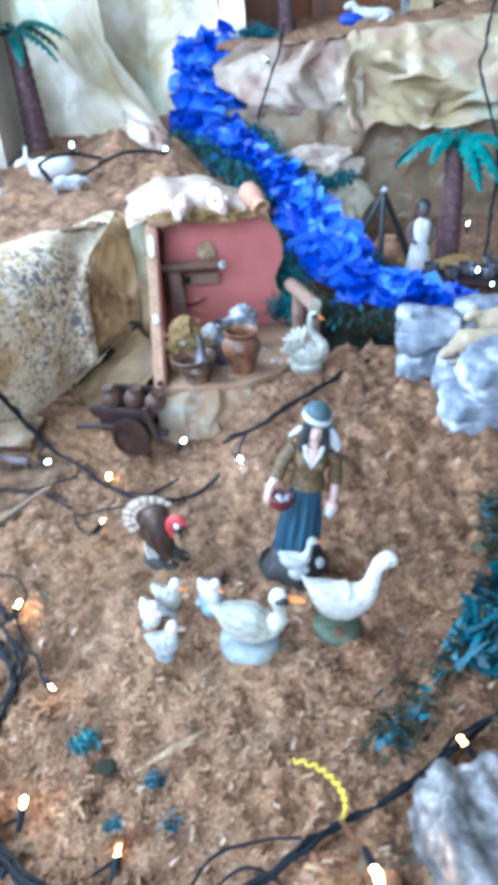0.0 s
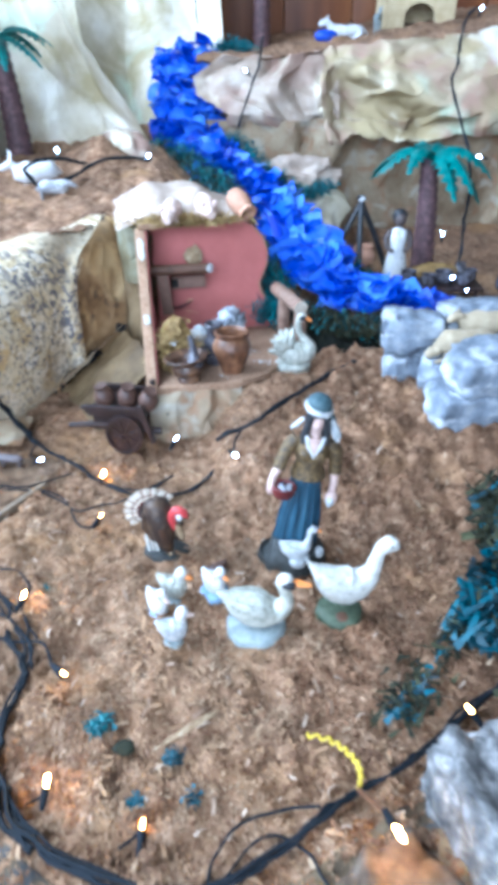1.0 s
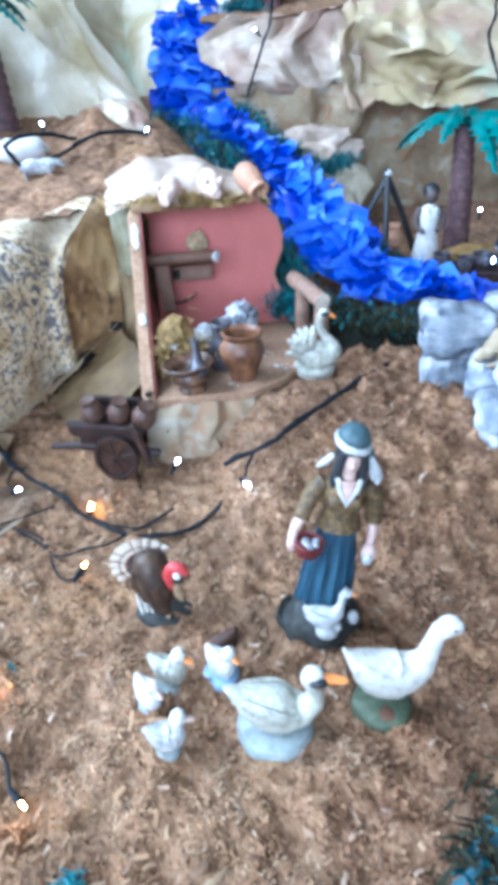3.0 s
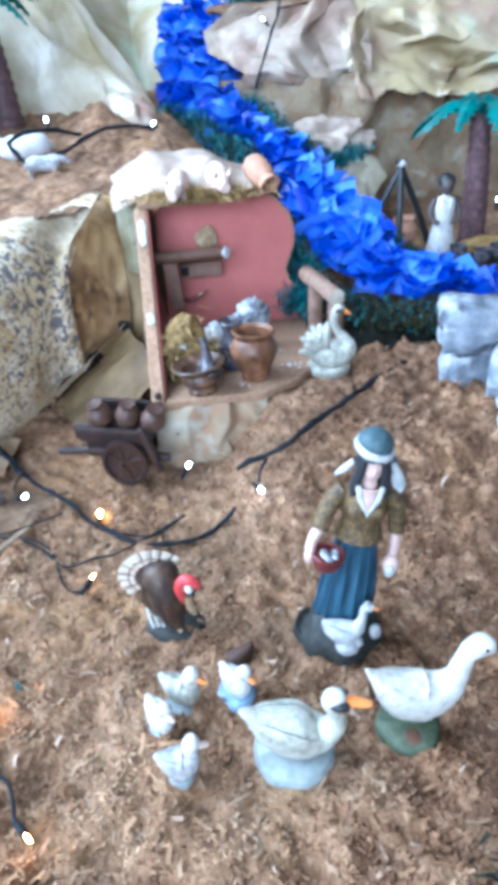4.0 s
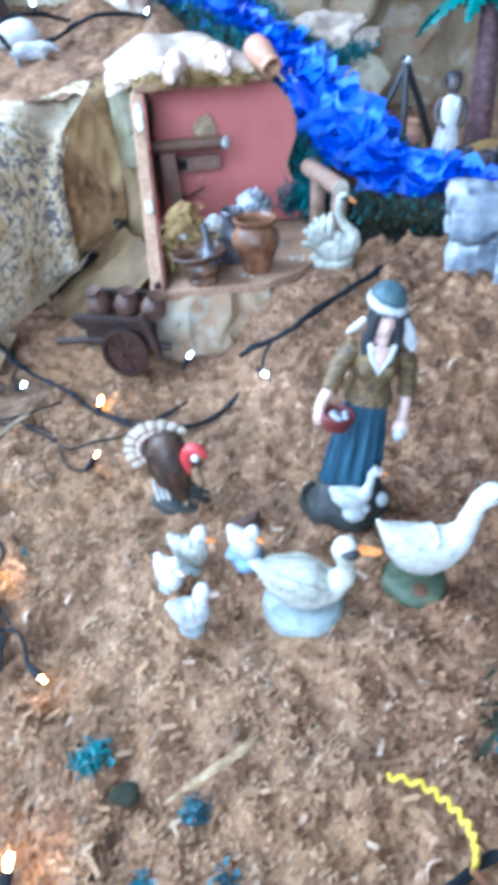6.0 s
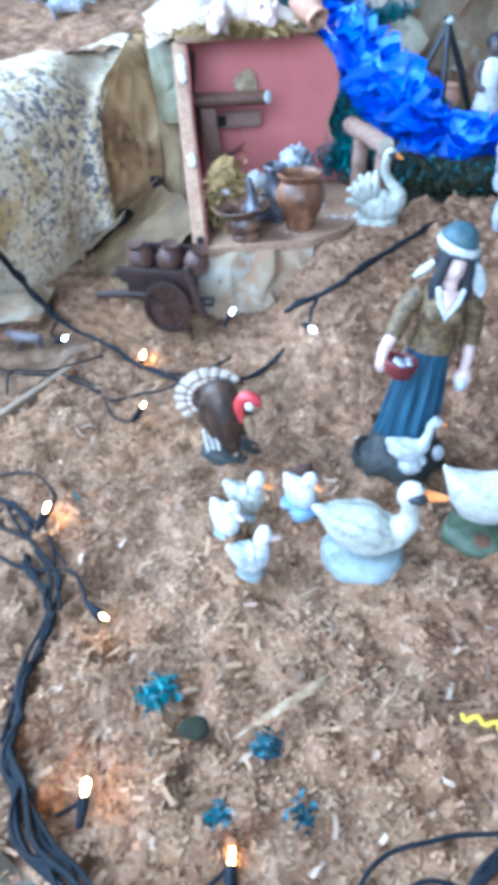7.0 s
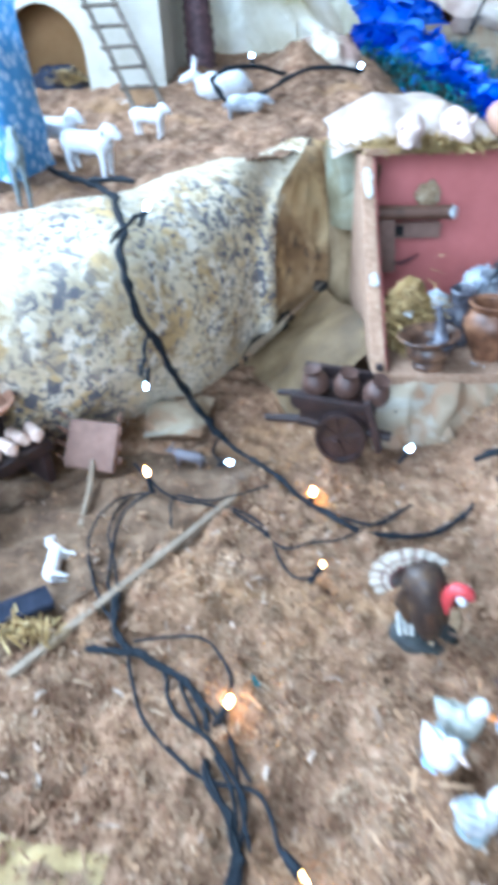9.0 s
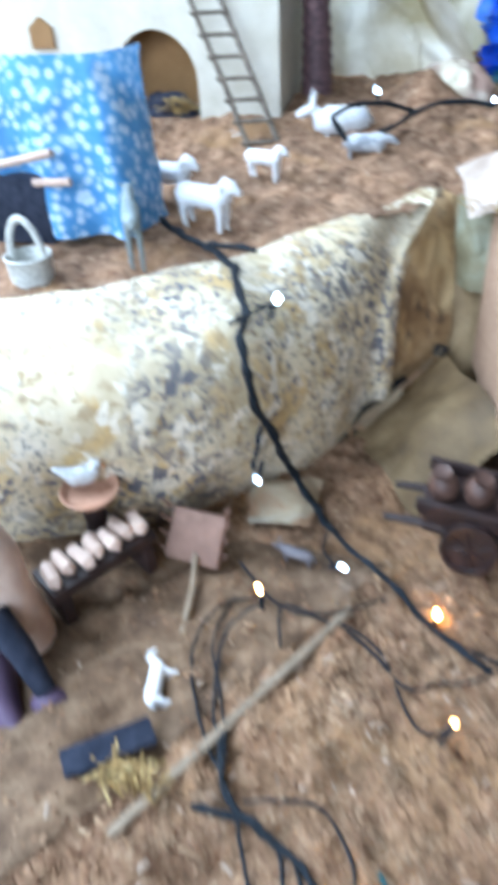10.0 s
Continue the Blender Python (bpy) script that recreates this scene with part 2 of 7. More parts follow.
ORANGE = mat("orange_paint", [(0.80, 0.26, 0.06), (0.85, 0.34, 0.10)], scale=80, rough=0.45, bump=0)
REDPAINT = mat("red_paint", [(0.46, 0.035, 0.040), (0.58, 0.08, 0.085)], scale=80, rough=0.4, bump=0.1)
BLACK = mat("black_paint", [(0.012, 0.014, 0.018), (0.03, 0.034, 0.04)], scale=60, rough=0.45, bump=0.1)
DARKGREEN = mat("dark_green_paint", [(0.035, 0.052, 0.030), (0.080, 0.105, 0.066)], scale=210, rough=0.6, bump=0.3)
ROCKBASE = mat("dark_base", [(0.012, 0.014, 0.014), (0.038, 0.042, 0.040)], scale=315, rough=0.6, bump=0.5)
SKIRT = mat("blue_skirt", [(0.004, 0.018, 0.036), (0.014, 0.052, 0.088), (0.038, 0.10, 0.15)], scale=330, rough=0.5, bump=0.2, stretch=(1, 1, 0.06), contrast=0.3)
BLOUSE = mat("brown_blouse", [(0.03, 0.022, 0.018), (0.09, 0.058, 0.025), (0.19, 0.125, 0.05)], scale=385, rough=0.55, bump=0.3, big=0.3)
SCARF = mat("teal_scarf", [(0.025, 0.055, 0.068), (0.055, 0.098, 0.115)], scale=210, rough=0.55, bump=0.2)
SKIN = mat("painted_skin", [(0.42, 0.29, 0.26), (0.58, 0.43, 0.38)], scale=160, rough=0.5, bump=0.05)
DARKSKIN = mat("dark_painted_skin", [(0.06, 0.045, 0.042), (0.11, 0.085, 0.08)], scale=60, rough=0.5, bump=0.05)
TURKEY = mat("turkey_brown", [(0.018, 0.011, 0.009), (0.042, 0.026, 0.019), (0.12, 0.07, 0.034)], scale=180, rough=0.5, bump=0.4, contrast=0.5)
MAROON = mat("maroon_paint", [(0.075, 0.012, 0.014), (0.14, 0.026, 0.026)], scale=60, rough=0.45, bump=0.1)
CABLE = mat("green_cable", [(0.005, 0.008, 0.011), (0.012, 0.016, 0.022)], scale=90, rough=0.6, spec=0.15, bump=0.05)
YELLOW = mat("yellow_wire", [(0.46, 0.33, 0.02), (0.62, 0.46, 0.03)], scale=90, rough=0.45, bump=0.05)
STONE = mat("blue_grey_stone", [(0.08, 0.10, 0.13), (0.19, 0.22, 0.265), (0.40, 0.43, 0.46)], scale=44, rough=0.75, bump=0.5, bscale=90, big=0.3, bigscale=11, contrast=0.4)
patches(STONE, (0.47, 0.49, 0.51), 30, 0.55, 0.70, 3.7, 0.8)
patches(STONE, (0.055, 0.062, 0.08), 36, 0.57, 0.68, 7.9, 1.0)
GREYROCK = mat("grey_rough_rock", [(0.045, 0.045, 0.048), (0.15, 0.148, 0.146), (0.38, 0.37, 0.365)], scale=130, rough=0.95, spec=0.15, bump=1.0, bscale=160, big=0.3, bigscale=12, contrast=0.45)
BROWNROCK = mat("brown_rough_rock", [(0.04, 0.028, 0.020), (0.11, 0.078, 0.055), (0.20, 0.16, 0.125)], scale=90, rough=0.95, spec=0.15, bump=0.8, bscale=140, big=0.3, bigscale=14, contrast=0.45)
TRUNK = mat("palm_trunk", [(0.05, 0.026, 0.03), (0.10, 0.055, 0.06), (0.18, 0.10, 0.10)], scale=160, rough=0.6, bump=0.4)
PALM = mat("palm_leaf", [(0.0, 0.085, 0.085), (0.006, 0.155, 0.15), (0.025, 0.24, 0.225)], scale=70, rough=0.4, bump=0.15, trans=0.15)
PLASTER = mat("cream_plaster", [(0.47, 0.43, 0.34), (0.60, 0.565, 0.48)], scale=30, rough=0.85, bump=0.3, bscale=120, big=0.15)
INNER = mat("brown_inside", [(0.20, 0.11, 0.04), (0.30, 0.17, 0.07)], scale=20, rough=0.85, bump=0.2)
ROPE = mat("grey_stick", [(0.085, 0.068, 0.052), (0.19, 0.155, 0.12)], scale=120, rough=0.85, bump=0.4)
CLOTH = mat("flowered_cloth", [(0.075, 0.27, 0.60), (0.15, 0.38, 0.69)], scale=60, rough=0.7, bump=0.2, trans=0.2)
PANEL = mat("varnished_wood", [(0.10, 0.03, 0.012), (0.20, 0.07, 0.025), (0.30, 0.12, 0.045)], scale=14, rough=0.45, bump=0.1, stretch=(1, 1, 0.1))
SAND = mat("sand_block", [(0.46, 0.36, 0.20), (0.60, 0.49, 0.31)], scale=70, rough=0.9, bump=0.4)
PINK = mat("pink_paint", [(0.56, 0.40, 0.34), (0.68, 0.55, 0.48)], scale=140, rough=0.55, bump=0.1)
HAIR = mat("brown_hair", [(0.05, 0.025, 0.018), (0.10, 0.05, 0.035)], scale=70, rough=0.6, bump=0.3)
BEIGE = mat("beige_robe", [(0.46, 0.33, 0.26), (0.58, 0.44, 0.36)], scale=140, rough=0.6, bump=0.15)
NAVY = mat("navy_paint", [(0.014, 0.017, 0.028), (0.035, 0.040, 0.060)], scale=150, rough=0.85, spec=0.1, bump=0.1)
PURPLE = mat("purple_paint", [(0.05, 0.03, 0.06), (0.10, 0.065, 0.11)], scale=40, rough=0.6, bump=0.3)
WALLPAINT = mat("room_wall_paint", [(0.42, 0.40, 0.36), (0.48, 0.46, 0.42)], scale=6, rough=0.9, bump=0.1)
FLOORTILE = mat("room_floor", [(0.32, 0.28, 0.24), (0.40, 0.36, 0.31)], scale=4, rough=0.5, bump=0.05)
TABLE = mat("table_board", [(0.30, 0.20, 0.12), (0.38, 0.26, 0.16)], scale=20, rough=0.7, bump=0.1, stretch=(0.2, 1, 1))
EARTH = mat("bare_earth", [(0.075, 0.043, 0.024), (0.15, 0.092, 0.052), (0.25, 0.165, 0.10)], scale=60, rough=0.95, bump=0.7, bscale=300, big=0.35, bigscale=22)
EDGEPAPER = mat("edge_paper", [(0.055, 0.037, 0.02), (0.11, 0.076, 0.042), (0.19, 0.14, 0.078)], scale=60, rough=0.8, bump=0.4, big=0.35, bigscale=14)
patches(EDGEPAPER, (0.05, 0.05, 0.05), 110, 0.50, 0.62, 2.2, 0.3, (12, 0.5), 6.0)
YELLOWPAPER = mat("yellow_printed_paper", [(0.20, 0.13, 0.055), (0.33, 0.235, 0.10), (0.45, 0.35, 0.18)], scale=60, rough=0.8, bump=0.4, big=0.3, bigscale=18)
patches(YELLOWPAPER, (0.17, 0.105, 0.055), 120, 0.50, 0.62, 4.2, 0.4, (16, 0.48), 6.0)
FLAKE = mat("pale_flake", [(0.21, 0.13, 0.083), (0.30, 0.21, 0.145), (0.41, 0.32, 0.245)], scale=60, rough=0.85, bump=0.2, island=0.5, contrast=0.6)
# near-black that paints the shade inside openings and gaps
HOLE_SHADE = mat("hole_shade", [(0.006, 0.006, 0.006), (0.012, 0.011, 0.01)], scale=60, rough=0.95, bump=0)
WARM = glow("warm_bulb", (1.0, 0.46, 0.09), 330)
WARM_DIM = glow("dim_warm_bulb", (1.0, 0.46, 0.10), 70)
COOL = glow("cool_bulb", (0.50, 0.72, 1.0), 70)

# white flowers of the cloth
_n, _l = CLOTH.node_tree.nodes, CLOTH.node_tree.links
_v = _n.new("ShaderNodeTexVoronoi")
_v.inputs["Scale"].default_value = 150
_t = _n.new("ShaderNodeTexCoord")
_l.new(_t.outputs["Object"], _v.inputs["Vector"])
_r = _n.new("ShaderNodeMapRange")
_r.inputs[1].default_value, _r.inputs[2].default_value, _r.inputs[3].default_value, _r.inputs[4].default_value = 0.26, 0.58, 0.95, 0.0
_l.new(_v.outputs["Distance"], _r.inputs[0])
_m = _n.new("ShaderNodeMix")
_m.data_type = "RGBA"
_m.inputs[7].default_value = (0.62, 0.76, 0.88, 1)
_b = _n["Principled BSDF"].inputs["Base Color"]
_l.new(_r.outputs[0], _m.inputs[0]), _l.new(_b.links[0].from_socket, _m.inputs[6]), _l.new(_m.outputs[2], _b)


# ---- mesh tools ----
def link(name, bm, mats, parent=None, smooth=True, sharp=35.0):
    me = bpy.data.meshes.new(name)
    bmesh.ops.recalc_face_normals(bm, faces=bm.faces[:])
    if smooth:
        for f in bm.faces:
            f.smooth = True
        lim = radians(sharp)
        for e in bm.edges:
            if len(e.link_faces) == 2 and e.calc_face_angle(0.0) > lim:
                e.smooth = False
    bm.to_mesh(me)
    bm.free()
    for m in (mats if isinstance(mats, (list, tuple)) else [mats]):
        me.materials.append(m)
    ob = new(name, me)
    if parent is not None:
        ob.parent = parent
    return ob


def part(name, bm, material, parent, label="", sharp=35.0):
    ob = link(name, bm, material, parent, sharp=sharp)
    return tagged(ob, label) if label else ob


def thing(name, m, label, category, group="", kind=""):
    ob = new(name)
    ob.empty_display_size = 0.01
    ob.matrix_world = m
    return tagged(ob, label, category, group, kind)


def tube(bm, pts, radii, mat=0, n=10, ref=None, caps=True):
    """A limb along pts; each radius is a number or (side, up)."""
    P = [Vector(p) for p in pts]
    whole = P[-1] - P[0]
    if whole.length < 1e-9:
        whole = P[len(P) // 2] - P[0]
    if ref is None:
        a = [abs(c) for c in whole]
        ref = Vector((0, 0, 0))
        ref[a.index(min(a))] = 1
    ref = Vector(ref)
    rings = []
    for i, p in enumerate(P):
        t = (P[min(i + 1, len(P) - 1)] - P[max(i - 1, 0)]).normalized()
        side = t.cross(ref)
        if side.length < 1e-4:
            side = t.orthogonal()
        side.normalize()
        up = side.cross(t).normalized()
        r = radii[i] if isinstance(radii, (list, tuple)) else radii
        a, b = r if isinstance(r, tuple) else (r, r)
        rings.append([bm.verts.new(p + side * a * math.cos(2 * math.pi * k / n) + up * b * math.sin(2 * math.pi * k / n)) for k in range(n)])
    faces = []
    for r0, r1 in zip(rings, rings[1:]):
        for k in range(n):
            faces.append(bm.faces.new((r0[k], r0[(k + 1) % n], r1[(k + 1) % n], r1[k])))
    if caps:
        faces.append(bm.faces.new(rings[0][::-1]))
        faces.append(bm.faces.new(rings[-1]))
    for f in faces:
        f.material_index = mat
    return rings


def ball(bm, c, r, mat=0, seg=12, rot=(0, 0, 0)):
    r = r if isinstance(r, (tuple, list)) else (r, r, r)
    m = pose(*c, *rot) @ Matrix.Diagonal((*r, 1))
    out = bmesh.ops.create_uvsphere(bm, u_segments=seg, v_segments=max(6, seg * 2 // 3), radius=1, matrix=m)
    for v in out["verts"]:
        for f in v.link_faces:
            f.material_index = mat


def box(bm, c, size, mat=0, rot=(0, 0, 0), bevel=0.0):
    m = pose(*c, *rot) @ Matrix.Diagonal((*size, 1))
    out = bmesh.ops.create_cube(bm, size=1, matrix=m)
    fs = {f for v in out["verts"] for f in v.link_faces}
    for f in fs:
        f.material_index = mat
    if bevel:
        es = list({e for f in fs for e in f.edges})
        bmesh.ops.bevel(bm, geom=es, offset=bevel, segments=2, profile=0.6, affect="EDGES")


def lathe(bm, prof, mat=0, n=20, c=(0, 0, 0)):
    """A turned form: prof is a row of (radius, height)."""
    rings = [[bm.verts.new((c[0] + r * math.cos(2 * math.pi * k / n), c[1] + r * math.sin(2 * math.pi * k / n), c[2] + z)) for k in range(n)] for r, z in prof]
    fs = [bm.faces.new((a[k], a[(k + 1) % n], b[(k + 1) % n], b[k])) for a, b in zip(rings, rings[1:]) for k in range(n)]
    fs.append(bm.faces.new(rings[0][::-1]))
    fs.append(bm.faces.new(rings[-1]))
    for f in fs:
        f.material_index = mat


def slab(bm, outline, t, mat=0, axis=1):
    """A board cut to an outline of (a, b) pairs, t thick along the axis."""
    def at(a, b, d):
        return ((d, a, b), (a, d, b), (a, b, d))[axis]
    lo = [bm.verts.new(at(a, b, 0)) for a, b in outline]
    hi = [bm.verts.new(at(a, b, t)) for a, b in outline]
    k = len(outline)
    fs = [bm.faces.new(lo), bm.faces.new(hi[::-1])] + [bm.faces.new((lo[i], hi[i], hi[(i + 1) % k], lo[(i + 1) % k])) for i in range(k)]
    for f in fs:
        f.material_index = mat


def spline(pts, per=6):
    """A smooth line through pts."""
    P = [Vector(p) for p in pts]
    out = []
    for i in range(len(P) - 1):
        a, b, c, d = P[max(i - 1, 0)], P[i], P[i + 1], P[min(i + 2, len(P) - 1)]
        for k in range(per):
            s = k / per
            out.append(0.5 * ((2 * b) + (c - a) * s + (2 * a - 5 * b + 4 * c - d) * s * s + (3 * b - a - 3 * c + d) * s ** 3))
    return out + [P[-1]]


def rough_up(bm, amp, freq, seed=0.0):
    bm.normal_update()
    off = Vector((seed, -seed, seed * 2.3))
    for v in bm.verts:
        v.co += v.normal * amp * noise.noise(v.co * freq + off)


def sheet(name, fn, nu, nv, material, label, category="", amp=0.0, freq=20.0, seed=0.0, kind="", ridge=0.0, sharp=180.0, thick=0.0):
    """A surface from fn(u, v), crumpled along its normals by folds and fine dents."""
    bm = bmesh.new()
    vs = [[bm.verts.new(fn(i / nu, j / nv)) for j in range(nv + 1)] for i in range(nu + 1)]
    for i in range(nu):
        for j in range(nv):
            bm.faces.new((vs[i][j], vs[i + 1][j], vs[i + 1][j + 1], vs[i][j + 1]))
    bm.normal_update()
    off = Vector((seed * 3.1, seed, -seed * 1.7))
    moves = []
    for v in bm.verts:
        p = v.co * freq + off
        d = amp * noise.noise(p)
        if ridge:
            q = v.co * freq * 0.8 + off
            d += ridge * (1 - 2 * abs(noise.noise(q))) + ridge * 0.5 * (1 - 2 * abs(noise.noise(q * 2.3)))
        moves.append(v.normal * d)
    for v, d in zip(bm.verts, moves):
        v.co += d
    if thick:
        bmesh.ops.solidify(bm, geom=bm.faces[:], thickness=thick)
    ob = link(name, bm, material, sharp=sharp)
    return tagged(ob, label, category, "", kind)


def crease(name, fn, nu, nv, material, label, category="", amp=0.02, drape=0.0, seed=0, kind="", fine=0.0022, cuts=5):
    """Creased paper: a coarse jittered net of flat facets over fn(u, v), each split into smaller ones with a slight waviness."""
    g = random.Random(seed)
    cols = [g.uniform(-1, 1) for _ in range(nu + 1)]
    bm = bmesh.new()
    grid = []
    for i in range(nu + 1):
        row = []
        for j in range(nv + 1):
            u = (i + (g.uniform(-.38, .38) if 0 < i < nu else 0)) / nu
            v = (j + (g.uniform(-.38, .38) if 0 < j < nv else 0)) / nv
            p = Vector(fn(u, v))
            a, b = Vector(fn(min(1, u + .01), v)) - Vector(fn(max(0, u - .01), v)), Vector(fn(u, min(1, v + .01))) - Vector(fn(u, max(0, v - .01)))
            nrm = a.cross(b).normalized()
            k = (j + .5 * math.sin(i)) / max(1, nv)
            row.append(bm.verts.new(p + nrm * (amp * g.uniform(-1, 1) + drape * lerp(cols[i], cols[max(0, i - 2)], min(1, max(0, k))))))
        grid.append(row)
    for i in range(nu):
        for j in range(nv):
            a, b, c, d = grid[i][j], grid[i + 1][j], grid[i + 1][j + 1], grid[i][j + 1]
            if g.random() < .5:
                bm.faces.new((a, b, c)), bm.faces.new((a, c, d))
            else:
                bm.faces.new((a, b, d)), bm.faces.new((b, c, d))
    bmesh.ops.subdivide_edges(bm, edges=bm.edges[:], cuts=cuts, use_grid_fill=True)
    for _ in range(2):
        bmesh.ops.smooth_vert(bm, verts=[v for v in bm.verts if not v.is_boundary], factor=.4, use_axis_x=True, use_axis_y=True, use_axis_z=True)
    bm.normal_update()
    for v in bm.verts:
        v.co += v.normal * (fine * noise.noise(v.co * 70) + fine * 1.2 * (1 - 2 * abs(noise.noise(v.co * 34))) + fine * .8 * (1 - 2 * abs(noise.noise(v.co * 80))))
    ob = link(name, bm, material, sharp=28)
    return tagged(ob, label, category, "", kind)


def lerp(a, b, t):
    return a + (b - a) * t


def quads(name, corners, material, label, category, cols=2, kind="stuff"):
    """Many small pieces in one mesh: corners has shape (pieces, rows, cols, 3)."""
    n, a, b, _ = corners.shape
    idx = np.arange(n * a * b).reshape(n, a, b)
    f = np.stack([idx[:, :-1, :-1], idx[:, 1:, :-1], idx[:, 1:, 1:], idx[:, :-1, 1:]], -1).reshape(-1, 4)
    me = bpy.data.meshes.new(name)
    me.from_pydata(corners.reshape(-1, 3).tolist(), [], f.tolist())
    me.materials.append(material)
    me.polygons.foreach_set("use_smooth", [True] * len(me.polygons))
    ob = new(name, me)
    return tagged(ob, label, category, "", kind)


def pieces(rng, centres, length, width, tilt, curl, rows=3, cols=2, lift=0.0, aim=None, taper=0.0):
    """Corners of bent strips at random turns about centres; length and width are (low, high)."""
    n = len(centres)
    L = rng.uniform(*length, n)[:, None, None]
    W = rng.uniform(*width, n)[:, None, None]
    u = np.linspace(-0.5, 0.5, rows)[None, :, None]
    v = np.linspace(-0.5, 0.5, cols)[None, None, :]
    wide = 1 - taper * np.abs(u + 0.5)
    x = u * L + 0 * v
    y = v * W * wide
    z = curl * L * rng.uniform(-1, 1, n)[:, None, None] * (4 * u * u - 0.5) + curl * W * rng.uniform(-1, 1, n)[:, None, None] * (4 * v * v - 0.5)
    loc = np.stack([x + 0 * z, y + 0 * z, z + 0 * x], -1).reshape(n, rows * cols, 3)
    if aim is None:
        az, el, ro = rng.uniform(0, 2 * np.pi, n), rng.uniform(-tilt, tilt, n), rng.uniform(-tilt, tilt, n)
    else:
        az, el, ro = aim[0], aim[1], rng.uniform(-tilt, tilt, n)
    ca, sa, ce, se, cr, sr = np.cos(az), np.sin(az), np.cos(el), np.sin(el), np.cos(ro), np.sin(ro)
    X = np.stack([ca * ce, sa * ce, se], -1)
    Y0 = np.stack([-sa, ca, 0 * ca], -1)
    Z0 = np.cross(X, Y0)
    Y = Y0 * cr[:, None] + Z0 * sr[:, None]
    Z = np.cross(X, Y)
    out = loc[:, :, :1] * X[:, None] + loc[:, :, 1:2] * Y[:, None] + loc[:, :, 2:] * Z[:, None]
    out = out + np.asarray(centres)[:, None, :] + np.array([0, 0, lift])
    return out.reshape(n, rows, cols, 3)

# ---- the room round the display ----
def wall(name, c, size, label, hole=None, axis="x"):
    """A room wall; hole: (centre along, bottom, width, height)."""
    bm = bmesh.new()
    if not hole:
        box(bm, c, size)
    else:
        k = 1 if axis == "x" else 0
        a, b, w, h = hole
        half = size[k] / 2
        lo, hi = c[k] - half, c[k] + half
        z0, z1 = c[2] - size[2] / 2, c[2] + size[2] / 2
        for s0, s1, q0, q1 in ((lo, a - w / 2, z0, z1), (a + w / 2, hi, z0, z1), (a - w / 2, a + w / 2, z0, b), (a - w / 2, a + w / 2, b + h, z1)):
            cc, ss_ = list(c), list(size)
            cc[k], ss_[k], cc[2], ss_[2] = (s0 + s1) / 2, s1 - s0, (q0 + q1) / 2, q1 - q0
            box(bm, cc, ss_)
    return tagged(link(name, bm, WALLPAINT, smooth=False), label, "wall", "", "structure")


wall("wall_north", (0.56, 2.2, 0.7), (3.48, 0.1, 3.2), "plain beige painted wall behind the display")
wall("wall_south", (0.61, -1.25, 0.7), (3.38, 0.1, 3.2), "plain beige painted wall with a window", (-0.45, 0.35, 1.3, 1.0), "y")
wall("wall_west", (-1.23, 0.475, 0.7), (0.1, 3.35, 3.2), "plain beige painted wall with a side window", (0.62, 0.45, 1.5, 1.2), "x")
wall("wall_east", (2.35, 0.475, 0.7), (0.1, 3.35, 3.2), "plain beige painted side wall")
bm = bmesh.new()
box(bm, (0, 0.075, -0.95), (4.8, 4.4, 0.1))
tagged(link("floor", bm, FLOORTILE, smooth=False), "brown stone floor of the room", "floor", "", "structure")
bm = bmesh.new()
box(bm, (0, 0.075, 2.35), (4.8, 4.4, 0.1))
tagged(link("ceiling", bm, WALLPAINT, smooth=False), "plain beige painted ceiling", "ceiling", "", "structure")

table = thing("display_table", pose(0, 0.7, 0), "long board table under the nativity landscape", "table")
bm = bmesh.new()
box(bm, (0, 0, -0.06), (2.0, 1.9, 0.04), bevel=0.004)
part("tabletop", bm, TABLE, table)
for lx in (-0.9, 0.9):
    for ly in (-0.85, 0.85):
        bm = bmesh.new()
        box(bm, (lx, ly, -0.49), (0.06, 0.06, 0.82), bevel=0.004)
        part("leg", bm, TABLE, table)


# ---- land ----
def ss(a, b, x):
    t = np.clip((x - a) / (b - a), 0, 1)
    return t * t * (3 - 2 * t)


def land(x, y):
    """Height of the sawdust ground."""
    b = np.interp(y, [0, .1, .17, .24, .3, .36, .45, .6, .9, 1.3], [.07, .053, .043, .035, .028, .021, .013, .012, .02, .03])
    b = b + .043 * ss(-.05, .005, x) * ss(.33, .46, y) * (1 - ss(.55, .62, y))
    b = b - .014 * ss(.488, .512, y) * (1 - ss(.050, .075, x)) * ss(-.07, -.04, x)
    b = b + .011 * np.exp(-((y - .494) / .013) ** 2) * ss(-.008, .03, x) * (1 - ss(.09, .12, x))
    return b


def rock_base(x):
    """The line on which the rock face meets the ground."""
    return np.interp(x, [-.95, -.42, -.316, -.284, -.247, -.208, -.184, -.165], [.30, .42, .462, .482, .512, .548, .585, .615])


def rock_lip(x):
    """The line where the rock's rounded top meets the terrace."""
    return np.interp(x, [-.95, -.5, -.38, -.336, -.30, -.268, -.235, -.201, -.17, -.146, -.12], [.36, .44, .487, .508, .540, .566, .602, .642, .679, .716, .735])


def clump(x, y, s=0.0):
    p = Vector((x, y, s))
    k = 1.0 + 0.85 * max(0.0, min(1.0, (x - .02) / .06)) * max(0.0, min(1.0, (y - .28) / .06))
    lumpy = 0.0032 * k * (0.35 - 2.0 * abs(noise.noise(p * 48 + Vector((3, 1, 0)))))
    return 0.0045 * noise.noise(p * 24) + 0.0044 * k * noise.noise(p * 62) + lumpy + 0.0026 * k * noise.noise(p * 130)


